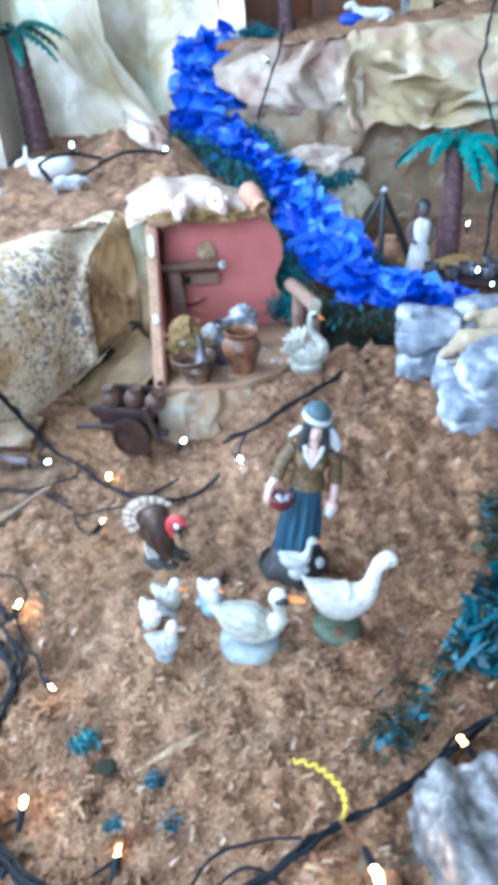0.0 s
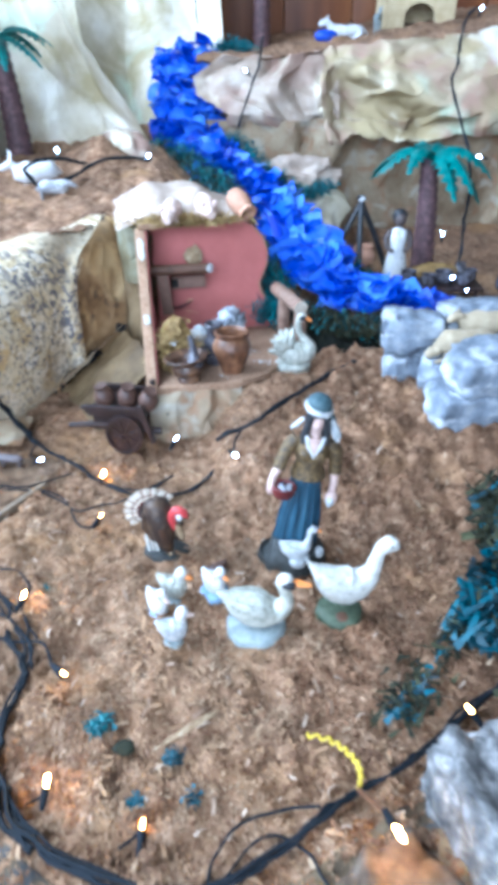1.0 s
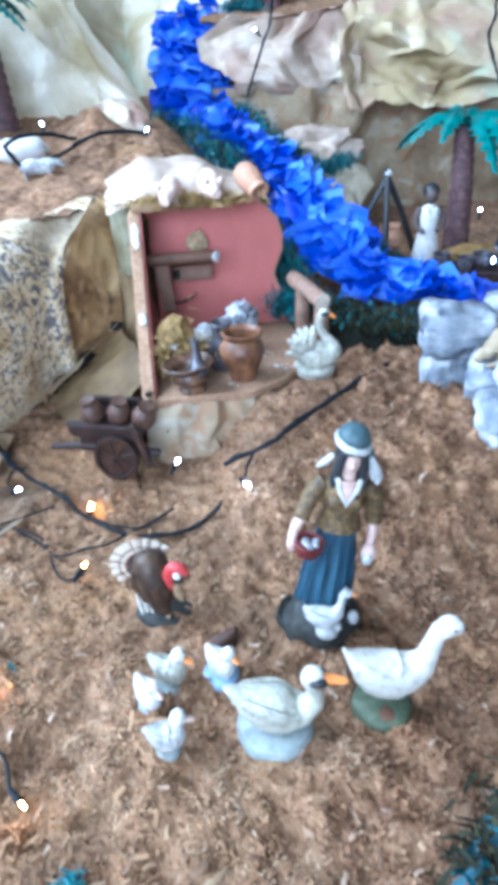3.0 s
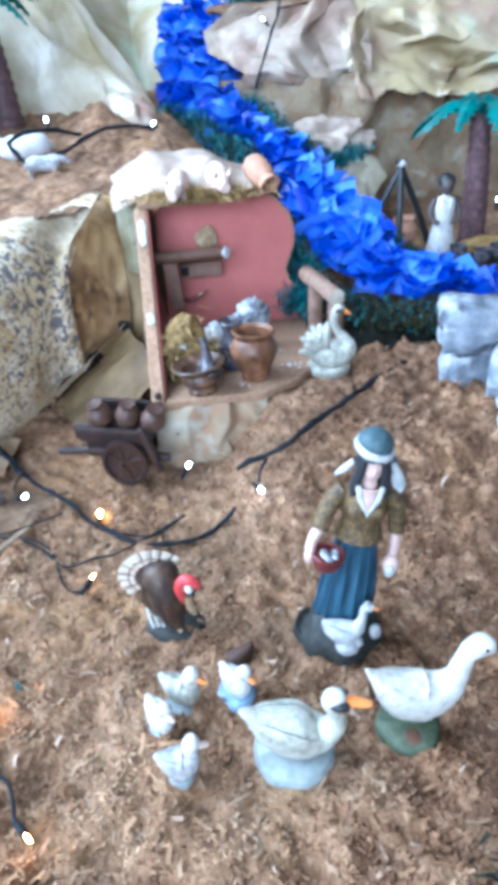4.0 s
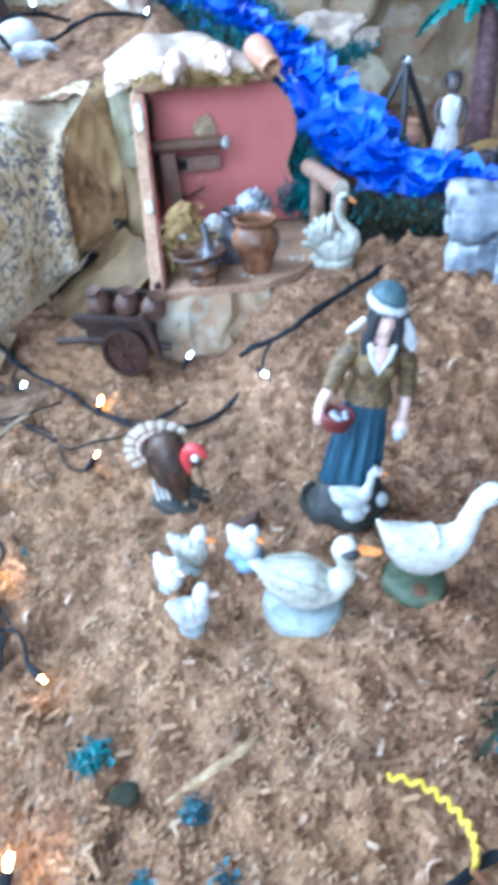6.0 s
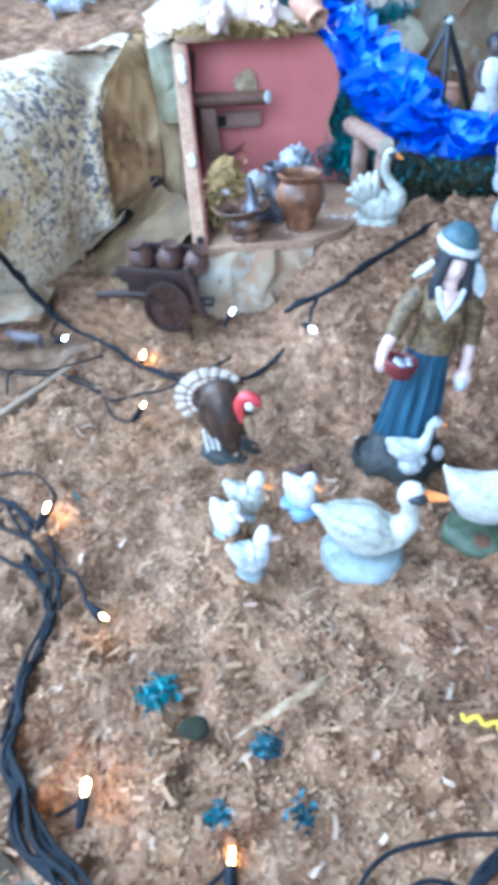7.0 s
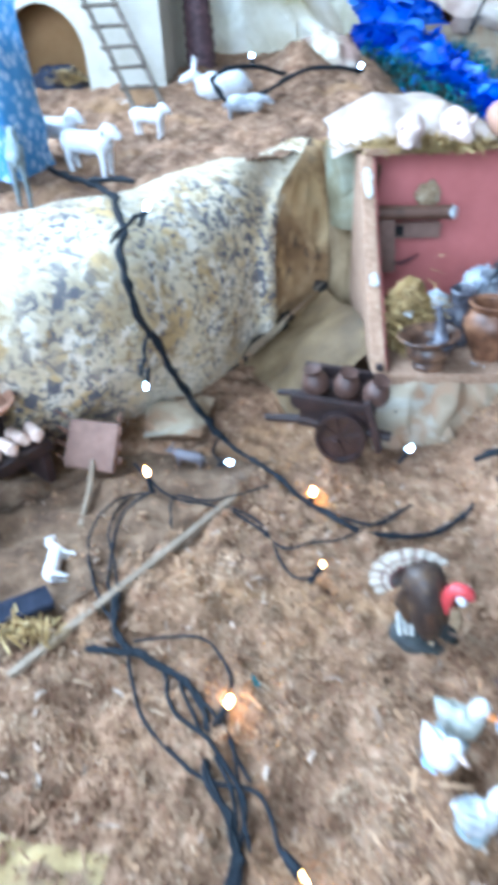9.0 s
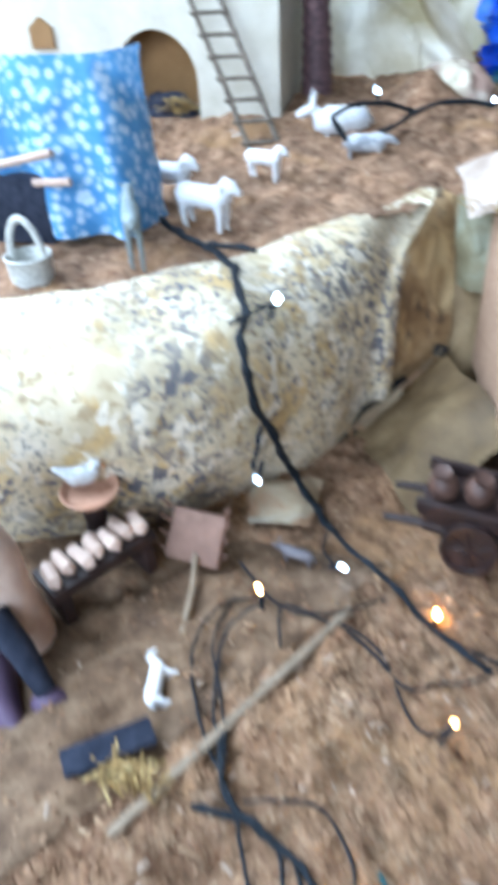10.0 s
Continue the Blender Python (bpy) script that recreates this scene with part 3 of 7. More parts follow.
xs = np.concatenate([np.linspace(-1.0, -.36, 24)[:-1], np.linspace(-.36, .24, 240), np.linspace(.24, 1.0, 24)[1:]])
ys = np.concatenate([np.linspace(-.25, .06, 14)[:-1], np.linspace(.06, .60, 230), np.linspace(.60, 1.65, 40)[1:]])
X, Y = np.meshgrid(xs, ys, indexing="ij")
Z = land(X, Y)
Z = Z + np.array([[clump(float(a), float(b)) for b in ys] for a in xs])
idx = np.arange(X.size).reshape(X.shape)
me = bpy.data.meshes.new("ground")
me.from_pydata(np.stack([X, Y, Z], -1).reshape(-1, 3).tolist(), [], np.stack([idx[:-1, :-1], idx[1:, :-1], idx[1:, 1:], idx[:-1, 1:]], -1).reshape(-1, 4).tolist())
me.materials.append(SAWDUST)
me.polygons.foreach_set("use_smooth", [True] * len(me.polygons))
tagged(new("ground", me), "uneven bed of brown sawdust and wood shavings", "ground", "", "structure")


def terrace(x, y):
    """Height of the upper sawdust terrace, with a heap before the paper mountain."""
    heap = .030 * np.exp(-((x + .172) / .030) ** 2 - ((y - .905) / .035) ** 2)
    return .140 + .028 * ss(.70, .95, y) - .004 * ss(-.30, -.5, x) + heap


def terrace_sheet(u, v):
    x = -.95 + u * .93
    yf = float(rock_lip(x)) - .010
    y = yf + v * (1.2 - yf)
    drop = .10 * float(ss(-.12, .06, x)) * float(1 - ss(.98, 1.1, y))
    return (x, y, float(terrace(x, y)) - drop + clump(x, y, 3.0) + .003)


sheet("upper_terrace", terrace_sheet, 260, 180, SAWDUST, "upper terrace covered with brown sawdust", "ground", kind="structure")


def rock_corner(z):
    """Where the pale face ends and the paper turns in towards the shed."""
    return (float(np.interp(z, [-.02, .05, .085, .102, .126, .145], [-.168, -.171, -.173, -.172, -.163, -.146])),
            float(np.interp(z, [-.02, .05, .085, .102, .126, .145], [.612, .608, .606, .614, .648, .716])))


def inner_edge(z):
    return Vector((-.126 - .008 * float(ss(.05, .145, z)), .655 + .053 * float(ss(.04, .145, z)), z))


def rock_sheet(u, v):
    """A belly that overhangs its foot and rounds back over the top to the terrace."""
    a = max(0.0, v - .5) * math.pi
    z = -.02 + .105 * v / .5 if v < .5 else .085 + .060 * math.sin(a)
    xc, yc = rock_corner(z)
    wrap = max(0.0, u - .93) / .07
    u = min(1.0, u / .93)
    if wrap > 0:
        p = Vector((xc, yc, z)).lerp(inner_edge(z), .13 * wrap)
        return (p.x, p.y + .002 * math.sin(math.pi * wrap), p.z)
    x = lerp(-.95, xc, u ** .72)
    base = float(rock_base(x))
    belly = base - float(np.interp(x, [-.95, -.26, -.215, -.18], [.040, .040, .016, .0]))
    if v < .5:
        y = lerp(base, belly, math.sin(math.pi / 2 * min(1, v / .5)))
    else:
        y = belly + (float(rock_lip(x)) - belly) * (1 - math.cos(a))
    return (x, lerp(y, yc, float(ss(-.20, xc, x))), z)


sheet("rock_face", rock_sheet, 220, 90, ROCK, "large pale speckled rock ledge of printed paper", "rock", amp=.006, freq=14, seed=2, kind="structure", ridge=.0025)


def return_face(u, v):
    """The brown side of the rock between its corner and the strip by the shed, the fold's shade painted in."""
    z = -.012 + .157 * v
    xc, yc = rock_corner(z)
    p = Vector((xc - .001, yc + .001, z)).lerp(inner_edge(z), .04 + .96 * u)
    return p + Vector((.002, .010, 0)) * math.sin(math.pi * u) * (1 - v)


sheet("rock_side", return_face, 40, 60, PAPER_BROWN_SHADE, "brown side of the printed paper rock, fold shade painted in", "rock", amp=.003, freq=30, seed=6, kind="structure", ridge=.0022)

# ---- paper mountains, river and growth at the back ----
def paper_left(u, v):
    x = lerp(-.75, -.085 - .26 * v, u)
    y = 1.0 + .10 * v + .03 * math.sin(u * 9) + .10 * (1 - u) * v
    z = .12 + .43 * v
    # two bright folds running down to the stream, with a hollow between
    d1 = (x + .095 + (z - .163) * .642) * .84
    d2 = x + .222 + (z - .157) * .165
    y += .025 - .065 * math.exp(-(d1 / .020) ** 2) - .045 * math.exp(-(d2 / .018) ** 2)
    return (x, y, z)


crease("paper_mountain", paper_left, 22, 8, PAPER_LIGHT, "crumpled cream paper mountain brushed with green", "mountain", .009, .006, 4, "structure")


def paper_mid(u, v):
    x = lerp(-.60, .0 - .02 * v, u)
    return (x, 1.20 + .34 * v, .06 + .66 * v)


crease("paper_mountain", paper_mid, 10, 7, PAPER_LIGHT, "crumpled pale paper slope behind the stream", "mountain", .035, .04, 8, "structure")


def cliff_low(u, v):
    return (lerp(-.04, 1.0, u), 1.10 - .03 * v, -.02 + .215 * v)


# browner than the cliff above, which paints the recess's shade into the colour
crease("cliff_foot", cliff_low, 26, 4, PAPER_TAN, "tan paper wall under the overhang, shade painted into its brown", "cliff", .012, .020, 5, "structure")


def rim(x):
    return .270 + .10 * max(0.0, x - .04)


def cliff_lobe(u, v):
    """Jutting part of the cliff: a bright lip below, a hollow under a slanting fold, and a greenish brow above."""
    x = lerp(.140, 1.0, u ** 1.5)
    lip = .168 + .006 * math.sin(x * 40) + .03 * max(0.0, x - .40)
    zt = rim(x)
    if v < .14:
        s = v / .14
        return (x + .012 * (1 - s), 1.075 - .062 * s, lip + .012 * (1 - s))
    s = (v - .14) / .86
    z = lip + (zt - lip) * s
    fold = float(np.interp(x, [.14, .155, .30, .42, 1.0], [.268, .262, .198, .176, .180]))
    y = 1.013 + .085 * s ** 1.3
    if z < fold:
        k = (z - lip) / max(.01, fold - lip)
        y += .046 * math.sin(math.pi * min(1, k)) ** .8 * float(ss(.143, .162, x))
    else:
        y -= .016 * math.exp(-(z - fold) / .03) * float(ss(.15, .20, x))
    x += -.012 * math.sin(math.pi * s) * float(1 - ss(.14, .17, x))
    return (x, y, z)


crease("paper_cliff", cliff_lobe, 30, 12, PAPER, "crumpled cream and green paper cliff with an overhang", "cliff", .005, .004, 19, "structure", .0018, 3)


def cliff_side(u, v):
    """The reddish part, set back beside the stream."""
    x = lerp(-.03 + .03 * math.sin(v * 7), .158, u)
    lip = .186 + .006 * math.sin(x * 60)
    if v < .16:
        s = v / .16
        return (x, 1.085 - .030 * s, lip + .012 * (1 - s))
    s = (v - .16) / .84
    ridge_ = .020 * math.exp(-((x - .035 - .055 * s) / .014) ** 2)
    return (x, 1.052 + .055 * s ** 1.2 - ridge_, lip + (rim(x) - lip) * s)


crease("paper_cliff", cliff_side, 10, 7, PAPER_ROSE, "creased rose brown paper cliff beside the stream", "cliff", .007, .006, 23, "structure", .0018)


def upper_shelf(u, v):
    x = lerp(-.05, 1.0, u)
    y = 1.095 + .535 * v
    return (x, y, rim(x) - .002 + .012 * v + clump(x, y, 9.0))


sheet("upper_shelf", upper_shelf, 90, 50, SAWDUST, "high sawdust shelf above the paper cliff", "ground", kind="structure")

bm = bmesh.new()
for i in range(14):
    box(bm, (-.96 + i * .145, 1.66, .45), (.143, .02, 1.0), bevel=.003)
tagged(link("backdrop", bm, PANEL), "reddish brown varnished wood boards closing the back", "panel", "", "structure")

# river of crepe strips
RIV = [(-.064, 1.31, .283, .056), (-.070, 1.20, .246, .050), (-.068, 1.10, .210, .045), (-.055, 1.02, .177, .044), (-.012, .95, .156, .037), (.04, .885, .134, .033), (.072, .80, .104, .037), (.10, .735, .078, .036), (.145, .698, .064, .028), (.185, .685, .055, .020), (.215, .680, .046, .010)]
rc = spline([p[:3] for p in RIV], 10)
rw = [v[0] for v in spline([(p[3], 0, 0) for p in RIV], 10)]


def river_sheet(u, v):
    k = u * (len(rc) - 1)
    i = min(int(k), len(rc) - 2)
    p = rc[i].lerp(rc[i + 1], k - i)
    t = (rc[i + 1] - rc[i]).normalized()
    side = Vector((t.y, -t.x, 0)).normalized()
    w = lerp(rw[i], rw[i + 1], k - i) * .9
    a = v * 2 - 1
    return p + side * w * a + Vector((0, 0, -.006 - .012 * a * a))


river = sheet("river", river_sheet, 120, 10, RIVER, "bright blue stream of ruffled crepe paper", "river", amp=.005, freq=60, seed=3, kind="structure")
rng = np.random.default_rng(5)
cs, az, el = [], [], []
for _ in range(560):
    u = rng.uniform(0, 1)
    a = rng.uniform(-1, 1)
    p = river_sheet(u, (a + 1) / 2)
    cs.append((p.x, p.y, p.z + rng.uniform(.001, .009)))
quads("river_ruffles", pieces(rng, np.array(cs), (.026, .050), (.018, .034), 0.70, .30, 5, 5), RIVER, "blue crepe paper petals ruffled along the stream", "river")


def fronds(name, spots, n, length, width, material, label, category, seed, spread=.010, up=(.1, 1.2), rows=3, curl=.25):
    """Blades that stand out of a line of spots (x, y, z, radius)."""
    r = np.random.default_rng(seed)
    S = np.array(spots)
    S = S[r.integers(0, len(S), n)]
    c = S[:, :3] + r.normal(0, 1, (n, 3)) * S[:, 3:4] * np.array([.6, .6, .35])
    return quads(name, pieces(r, c, length, width, .6, curl, rows, 2, 0.0, (r.uniform(0, 2 * np.pi, n), r.uniform(up[0], up[1], n)), .75), material, label, category)


def along(pts, r, per=8):
    return [(p.x, p.y, p.z, r) for p in spline(pts, per)]


fronds("moss_bank", along([(-.105, 1.0, .170), (-.06, .95, .160), (-.02, .885, .142), (.005, .83, .12)], .016), 2600, (.005, .012), (.0012, .003), TEAL, "teal moss garland along the stream bank", "moss", 1)
fronds("moss_bank", along([(-.105, .99, .165), (-.05, .93, .155), (-.01, .87, .135)], .014), 1600, (.005, .012), (.001, .0022), MOSS, "dark green moss on the stream bank", "moss", 2)
fronds("moss_bank", along([(.005, .80, .10), (.03, .72, .075), (.04, .67, .055), (.03, .66, .06)], .016), 2600, (.005, .012), (.0012, .003), TEAL, "teal moss between the shed and the stream", "moss", 3)
fronds("moss_bank", along([(.07, .650, .052), (.10, .64, .046), (.135, .63, .044), (.17, .62, .043)], .013), 3000, (.005, .013), (.001, .0024), MOSS, "dark green moss below the stream", "moss", 4)
fronds("moss_bank", along([(.07, .655, .055), (.12, .64, .045), (.16, .63, .045)], .014), 700, (.005, .011), (.0012, .003), TEAL, "teal moss tufts at the water's edge", "moss", 5)
fronds("moss_bank", along([(.0, 1.04, .175), (.05, .955, .14), (.09, .93, .118), (.13, .96, .12)], .012), 1700, (.005, .011), (.0012, .003), TEAL, "teal moss along the far bank", "moss", 6)
fronds("moss_bank", along([(.12, .78, .075), (.15, .755, .062), (.175, .745, .050)], .008), 600, (.005, .012), (.0012, .0026), TEAL, "teal moss behind the stream", "moss", 7)
fronds("moss_bank", along([(-.01, 1.27, .280), (.02, 1.26, .280), (.03, 1.22, .275)], .014), 1200, (.005, .011), (.0012, .003), TEAL, "teal moss at the head of the stream", "moss", 8)


# sheet painted almost black in place of the shadow under the moss
def moss_shade(u, v):
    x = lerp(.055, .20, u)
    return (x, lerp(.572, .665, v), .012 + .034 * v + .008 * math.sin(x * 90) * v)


sheet("moss_shade", moss_shade, 50, 30, MOSS_SHADE, "near-black sheet painting the shade in the hollow under the moss", "ground", amp=.010, freq=60, seed=5, kind="structure")
fronds("moss_bank", along([(.068, .585, .020), (.10, .582, .018), (.135, .58, .018)], .010), 420, (.004, .010), (.0010, .0022), TEAL, "sparse teal moss in the dark hollow", "moss", 9)

# pale lumps of crumpled paper on the terrace and beside the stream
def lump(name, c, r, material, label, seed, amp=.3, subdiv=4, facets=False):
    bm = bmesh.new()
    bmesh.ops.create_icosphere(bm, subdivisions=2 if facets else subdiv, radius=1)
    g = random.Random(seed)
    for v in bm.verts:
        if facets:
            v.co *= 1 + g.uniform(-amp, amp)
        else:
            q = v.co * 1.4 + Vector((seed, seed * 2, 0))
            v.co *= 1 + amp * (0.6 - 1.6 * abs(noise.noise(q))) + amp * .3 * noise.noise(q * 3)
        v.co = Vector((v.co.x * r[0], v.co.y * r[1], v.co.z * r[2]))
    if facets:
        bmesh.ops.subdivide_edges(bm, edges=bm.edges[:], cuts=2, use_grid_fill=True)
        bmesh.ops.smooth_vert(bm, verts=bm.verts[:], factor=.3, use_axis_x=True, use_axis_y=True, use_axis_z=True)
    ob = link(name, bm, material, sharp=28 if facets else 180)
    ob.location = c
    return tagged(ob, label, "paper")


lump("paper_lump", (-.146, .930, .166), (.036, .022, .032), PAPER_ROSE, "folded cream paper lump beside the stream", 2.9, .30, 5)
lump("paper_lump", (.095, 1.0, .125), (.05, .022, .024), PAPER_WHITE, "white crumpled paper lump on the far bank", 3.4, .55, 5)
def bank_paper(u, v):
    """Pale paper that runs down the far bank to the fire place."""
    a = Vector((.088, .985, .128)).lerp(Vector((.112, .845, .030)), v)
    b = Vector((.160, 1.000, .100)).lerp(Vector((.152, .880, .020)), v)
    return a.lerp(b, u) + Vector((.008 * math.sin(v * 9), 0, .012 * math.sin(math.pi * u) - .004 * math.sin(v * 14)))


crease("bank_paper", bank_paper, 5, 8, PAPER_LIGHT, "pale crumpled paper sloping down the far bank", "paper", .006, .004, 31, "structure", .0012)


# ---- the red shed and what stands in it ----
SHED = pose(-.080, .490, .057, -7.5, 0, 6)


def in_shed(x, y, z=0.0):
    return SHED @ Vector((x, y, z))


shed = thing("shed", SHED, "open red plastered shed of raw board with a ragged wall", "shed")
bm = bmesh.new()
slab(bm, [(-.006, 0), (.07, 0), (.10, .02), (.128, .06), (.13, .171), (-.006, .171)], -.007, 0, 2)
bmesh.ops.bevel(bm, geom=bm.edges[:], offset=.0008, segments=1, affect="EDGES")
rough_up(bm, .0008, 300)
part("floor_board", bm, CORK, shed, "raw brown board floor")
bm = bmesh.new()
slab(bm, [(-.002, 0), (.165, 0), (.165, .113), (.128, .113), (.122, .106), (.085, .071), (.04, .034)], -.0095, 0, 0)
rough_up(bm, .0010, 90)
bmesh.ops.bevel(bm, geom=bm.edges[:], offset=.0008, segments=1, affect="EDGES")
side = part("side_wall", bm, CORK, shed, "raw board side with worn slanted edge")
for wy, wz, wr in ((.116, .1010, .0050), (.108, .0942, .0040), (.052, .0460, .0032)):
    bm = bmesh.new()
    ball(bm, (-.0046, wy, wz), (.0030, wr * 1.7, .0006), 0, 18, (42, 0, 0))
    rough_up(bm, .0016, 420, wy * 50)
    part("worn_patch", bm, OFFWHITE, side, "white worn patch")
bm = bmesh.new()
slab(bm, [(.004, .001), (.1638, .001), (.1638, .1125), (.130, .1125), (.087, .069), (.042, .0325)], .0012, 0, 0)
part("plaster", bm, RED, side, "red plaster skin")
wav = [(0, 0), (.132, 0), (.134, .014), (.127, .028), (.119, .038), (.1165, .048), (.121, .058), (.1255, .068), (.1265, .082), (.1215, .097), (.110, .110), (.094, .1175), (0, .115)]
bm = bmesh.new()
slab(bm, wav, .006, 0, 1)
bmesh.ops.bevel(bm, geom=bm.edges[:], offset=.0007, segments=1, affect="EDGES")
back = part("back_wall", bm, CORK, shed, "board back wall with ragged edge")
back.location = (0, .165, 0)
bm = bmesh.new()
slab(bm, [(a * .985 + .0002, .0012 + b * .975) for a, b in wav], -.0012, 0, 1)
rough_up(bm, .0003, 200)
part("plaster", bm, RED, back, "red plaster skin")
bm = bmesh.new()
slab(bm, [(-.006, .128), (.095, .150), (.098, .172), (-.006, .172)], .004, 0, 2)
rough_up(bm, .0008, 150)
top = part("roof_ledge", bm, CORK, shed)
top.location = (0, 0, .1135)
bm = bmesh.new()
tube(bm, [(.001, .131, .074), (.06, .131, .0735)], .0052, 0, 14)
peg = part("peg", bm, PEG, shed, "round brown wooden peg")
bm = bmesh.new()
tube(bm, [(.0601, .131, .0736), (.0618, .1295, .0736), (.0628, .129, .0738)], [(.0052, .0046), (.0056, .0048), (.0036, .003)], 0, 12)
rough_up(bm, .0008, 300)
part("cut_end", bm, WHITE, peg, "pale cut end")
bm = bmesh.new()
box(bm, (.0150, .136, .050), (.0115, .005, .044), rot=(4, -5, 0), bevel=.0006)
part("post", bm, BLOCKWOOD, shed, "brown upright lath")
bm = bmesh.new()
box(bm, (.040, .158, .056), (.036, .012, .012), bevel=.0012)
shelf = part("shelf_block", bm, BLOCKWOOD, shed, "grey brown wooden shelf block")
# solid black block paints the shaded inside of the shelf's slot
bm = bmesh.new()
box(bm, (.026, .1518, .056), (.007, .0012, .008), bevel=.0004)
part("dark_slot", bm, HOLE_SHADE, shelf)
bm = bmesh.new()
ball(bm, (.047, .159, .082), (.0095, .004, .010), 0, 14)
rough_up(bm, .003, 260)
part("hay_wisp", bm, GREYSTRAW, shed, "grey straw wisp on the wall")
bm = bmesh.new()
tube(bm, spline([(.018, .159, .030), (.030, .156, .030), (.044, .156, .037)], 5), [.0006 + .0012 * math.sin(math.pi * k / 10) for k in range(11)], 0, 8)
part("sickle", bm, MAROON, shed, "dark red curved sickle")

# crumpled paper between rock and shed, and under the shed's floor
def gusset(u, v):
    z = .005 + .140 * v
    a = inner_edge(z)
    b = Vector((-.088, .642, z))
    return a.lerp(b, u) + Vector((0, .012, 0)) * math.sin(math.pi * u) + Vector((0, .006, 0)) * math.sin(u * 9 + v * 3)


crease("paper_gusset", gusset, 5, 6, PAPER_KHAKI, "creased khaki paper filling the gap beside the shed", "paper", .004, .004, 6, "structure", .0008)


def strip(u, v):
    p = Vector(gusset(.04 + .86 * u, .60 + .40 * v))
    return p + Vector((.001, -.0075 - .003 * math.sin(math.pi * u), .004 * v))


crease("sage_strip", strip, 3, 4, PAPER_SAGE, "pale grey green strip of paper beside the shed", "paper", .002, .003, 12, "structure", .0006)

FLAP = (Vector((-.186, .572, .015)), Vector((-.127, .642, .048)), Vector((-.140, .494, .013)), Vector((-.088, .520, .070)))


def flap(u, v):
    a, b, c, d = FLAP
    return a.lerp(b, u).lerp(c.lerp(d, u), v) + Vector((0, 0, .004 * math.sin(math.pi * v) * (1 - .5 * u) - .003 * math.sin(v * 8)))


sheet("paper_flap", flap, 50, 50, PAPER_KHAKI, "folded flap of khaki paper beside the shed", "paper", amp=.003, freq=26, seed=9, ridge=.0030)


def flap_rim(u, v):
    a, b = FLAP[0], FLAP[1]
    w = .024 * (1.0 - u) ** .8
    return a.lerp(b, u) + Vector((.45 * w, -.55 * w, .35 * w)) * v + Vector((-.002, .001, .003 + .001 * math.sin(u * 13)))


crease("flap_rim", flap_rim, 6, 2, PAPER_TAN, "pale turned-up edge of the khaki paper", "paper", .0012, .001, 4, "", .0004)


# added black strip, painted in place of the shadow between rock and flap
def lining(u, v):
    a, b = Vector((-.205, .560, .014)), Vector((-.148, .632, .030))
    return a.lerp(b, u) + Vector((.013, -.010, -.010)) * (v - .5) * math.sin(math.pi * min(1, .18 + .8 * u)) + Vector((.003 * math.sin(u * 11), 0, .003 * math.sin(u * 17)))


crease("gap_shade", lining, 9, 3, HOLE_SHADE, "black strip painting the shade in the gap below the rock", "lining", .004, .0, 3, "structure", .0012)


def paper_fold(u, v):
    a, b, c, d = Vector((-.236, .462, .0155)), Vector((-.198, .466, .0165)), Vector((-.242, .500, .020)), Vector((-.196, .508, .020))
    return a.lerp(b, u).lerp(c.lerp(d, u), v) + Vector((0, 0, .010 * math.sin(math.pi * min(1, .15 + .8 * v)) * math.sin(math.pi * min(1, .2 + .7 * u))))


crease("paper_fold", paper_fold, 4, 4, PAPER_TAN, "pale folded corner of paper below the rock", "paper", .002, .001, 8, "", .0006)


def skirting(u, v):
    x = lerp(-.088, -.008, u)
    return (x, .489 - .016 * (1 - v) + .010 * u, .004 + .048 * v)


crease("paper_skirting", skirting, 8, 4, PAPER_TAN, "pale crumpled paper under the shed floor", "paper", .004, .003, 5, "", .0006)
# no real opening: a black block paints the hole's shade
bm = bmesh.new()
box(bm, (0, 0, 0), (.0110, .004, .0085), rot=(0, 12, 0), bevel=.0008)
ob = link("paper_hole", bm, HOLE_SHADE)
ob.location = (-.131, .648, .046)
tagged(ob, "black block painting the shaded inside of a small paper hole", "hole", "", "structure")


# figures of painted plaster: each is one plain mesh
def vessel(name, prof, m, material, label, category="pot", extra=None):
    ob = thing(name, m, label, category)
    bm = bmesh.new()
    lathe(bm, prof, 0, 24)
    part("body", bm, material, ob)
    return ob


pot = vessel("clay_pot", [(.0092, 0), (.0096, .002), (.0112, .007), (.0150, .015), (.0174, .0215), (.0172, .026), (.0146, .0305), (.0132, .0325), (.0138, .0345), (.0156, .0362), (.0158, .0376), (.0146, .0382), (.0124, .036), (.0118, .032), (.014, .025), (.010, .008)], Matrix.Translation(in_shed(.068, .028)) @ pose(0, 0, 0, -5, 0, 0), CLAY, "round brown clay pot on the shed floor")
bowl = vessel("footed_bowl", [(.0098, 0), (.0100, .0035), (.0082, .0055), (.0105, .0070), (.0138, .0105), (.0140, .0135), (.0122, .0165), (.0130, .0185), (.0185, .0215), (.0196, .0228), (.0180, .0236), (.0120, .0200), (.0105, .0165), (.004, .013)], Matrix.Translation(in_shed(.0280, .012)) @ pose(0, 0, 0, -4, -6, 0), BRONZE, "dark bronze footed clay bowl holding a ladle", "bowl")
bm = bmesh.new()
tube(bm, [(.004, -.003, .0165), (.004, .001, .023), (.003, .005, .031), (.001, .008, .039)], [.0075, .0046, .0028, .0022], 0, 12)
ball(bm, (.004, -.003, .0175), (.009, .006, .0025))
ladle = link("ladle", bm, GLAZE)
ladle.matrix_world = Matrix.Translation(in_shed(.0290, .012))
tagged(ladle, "blue grey glazed ladle standing in the bowl", "ladle")
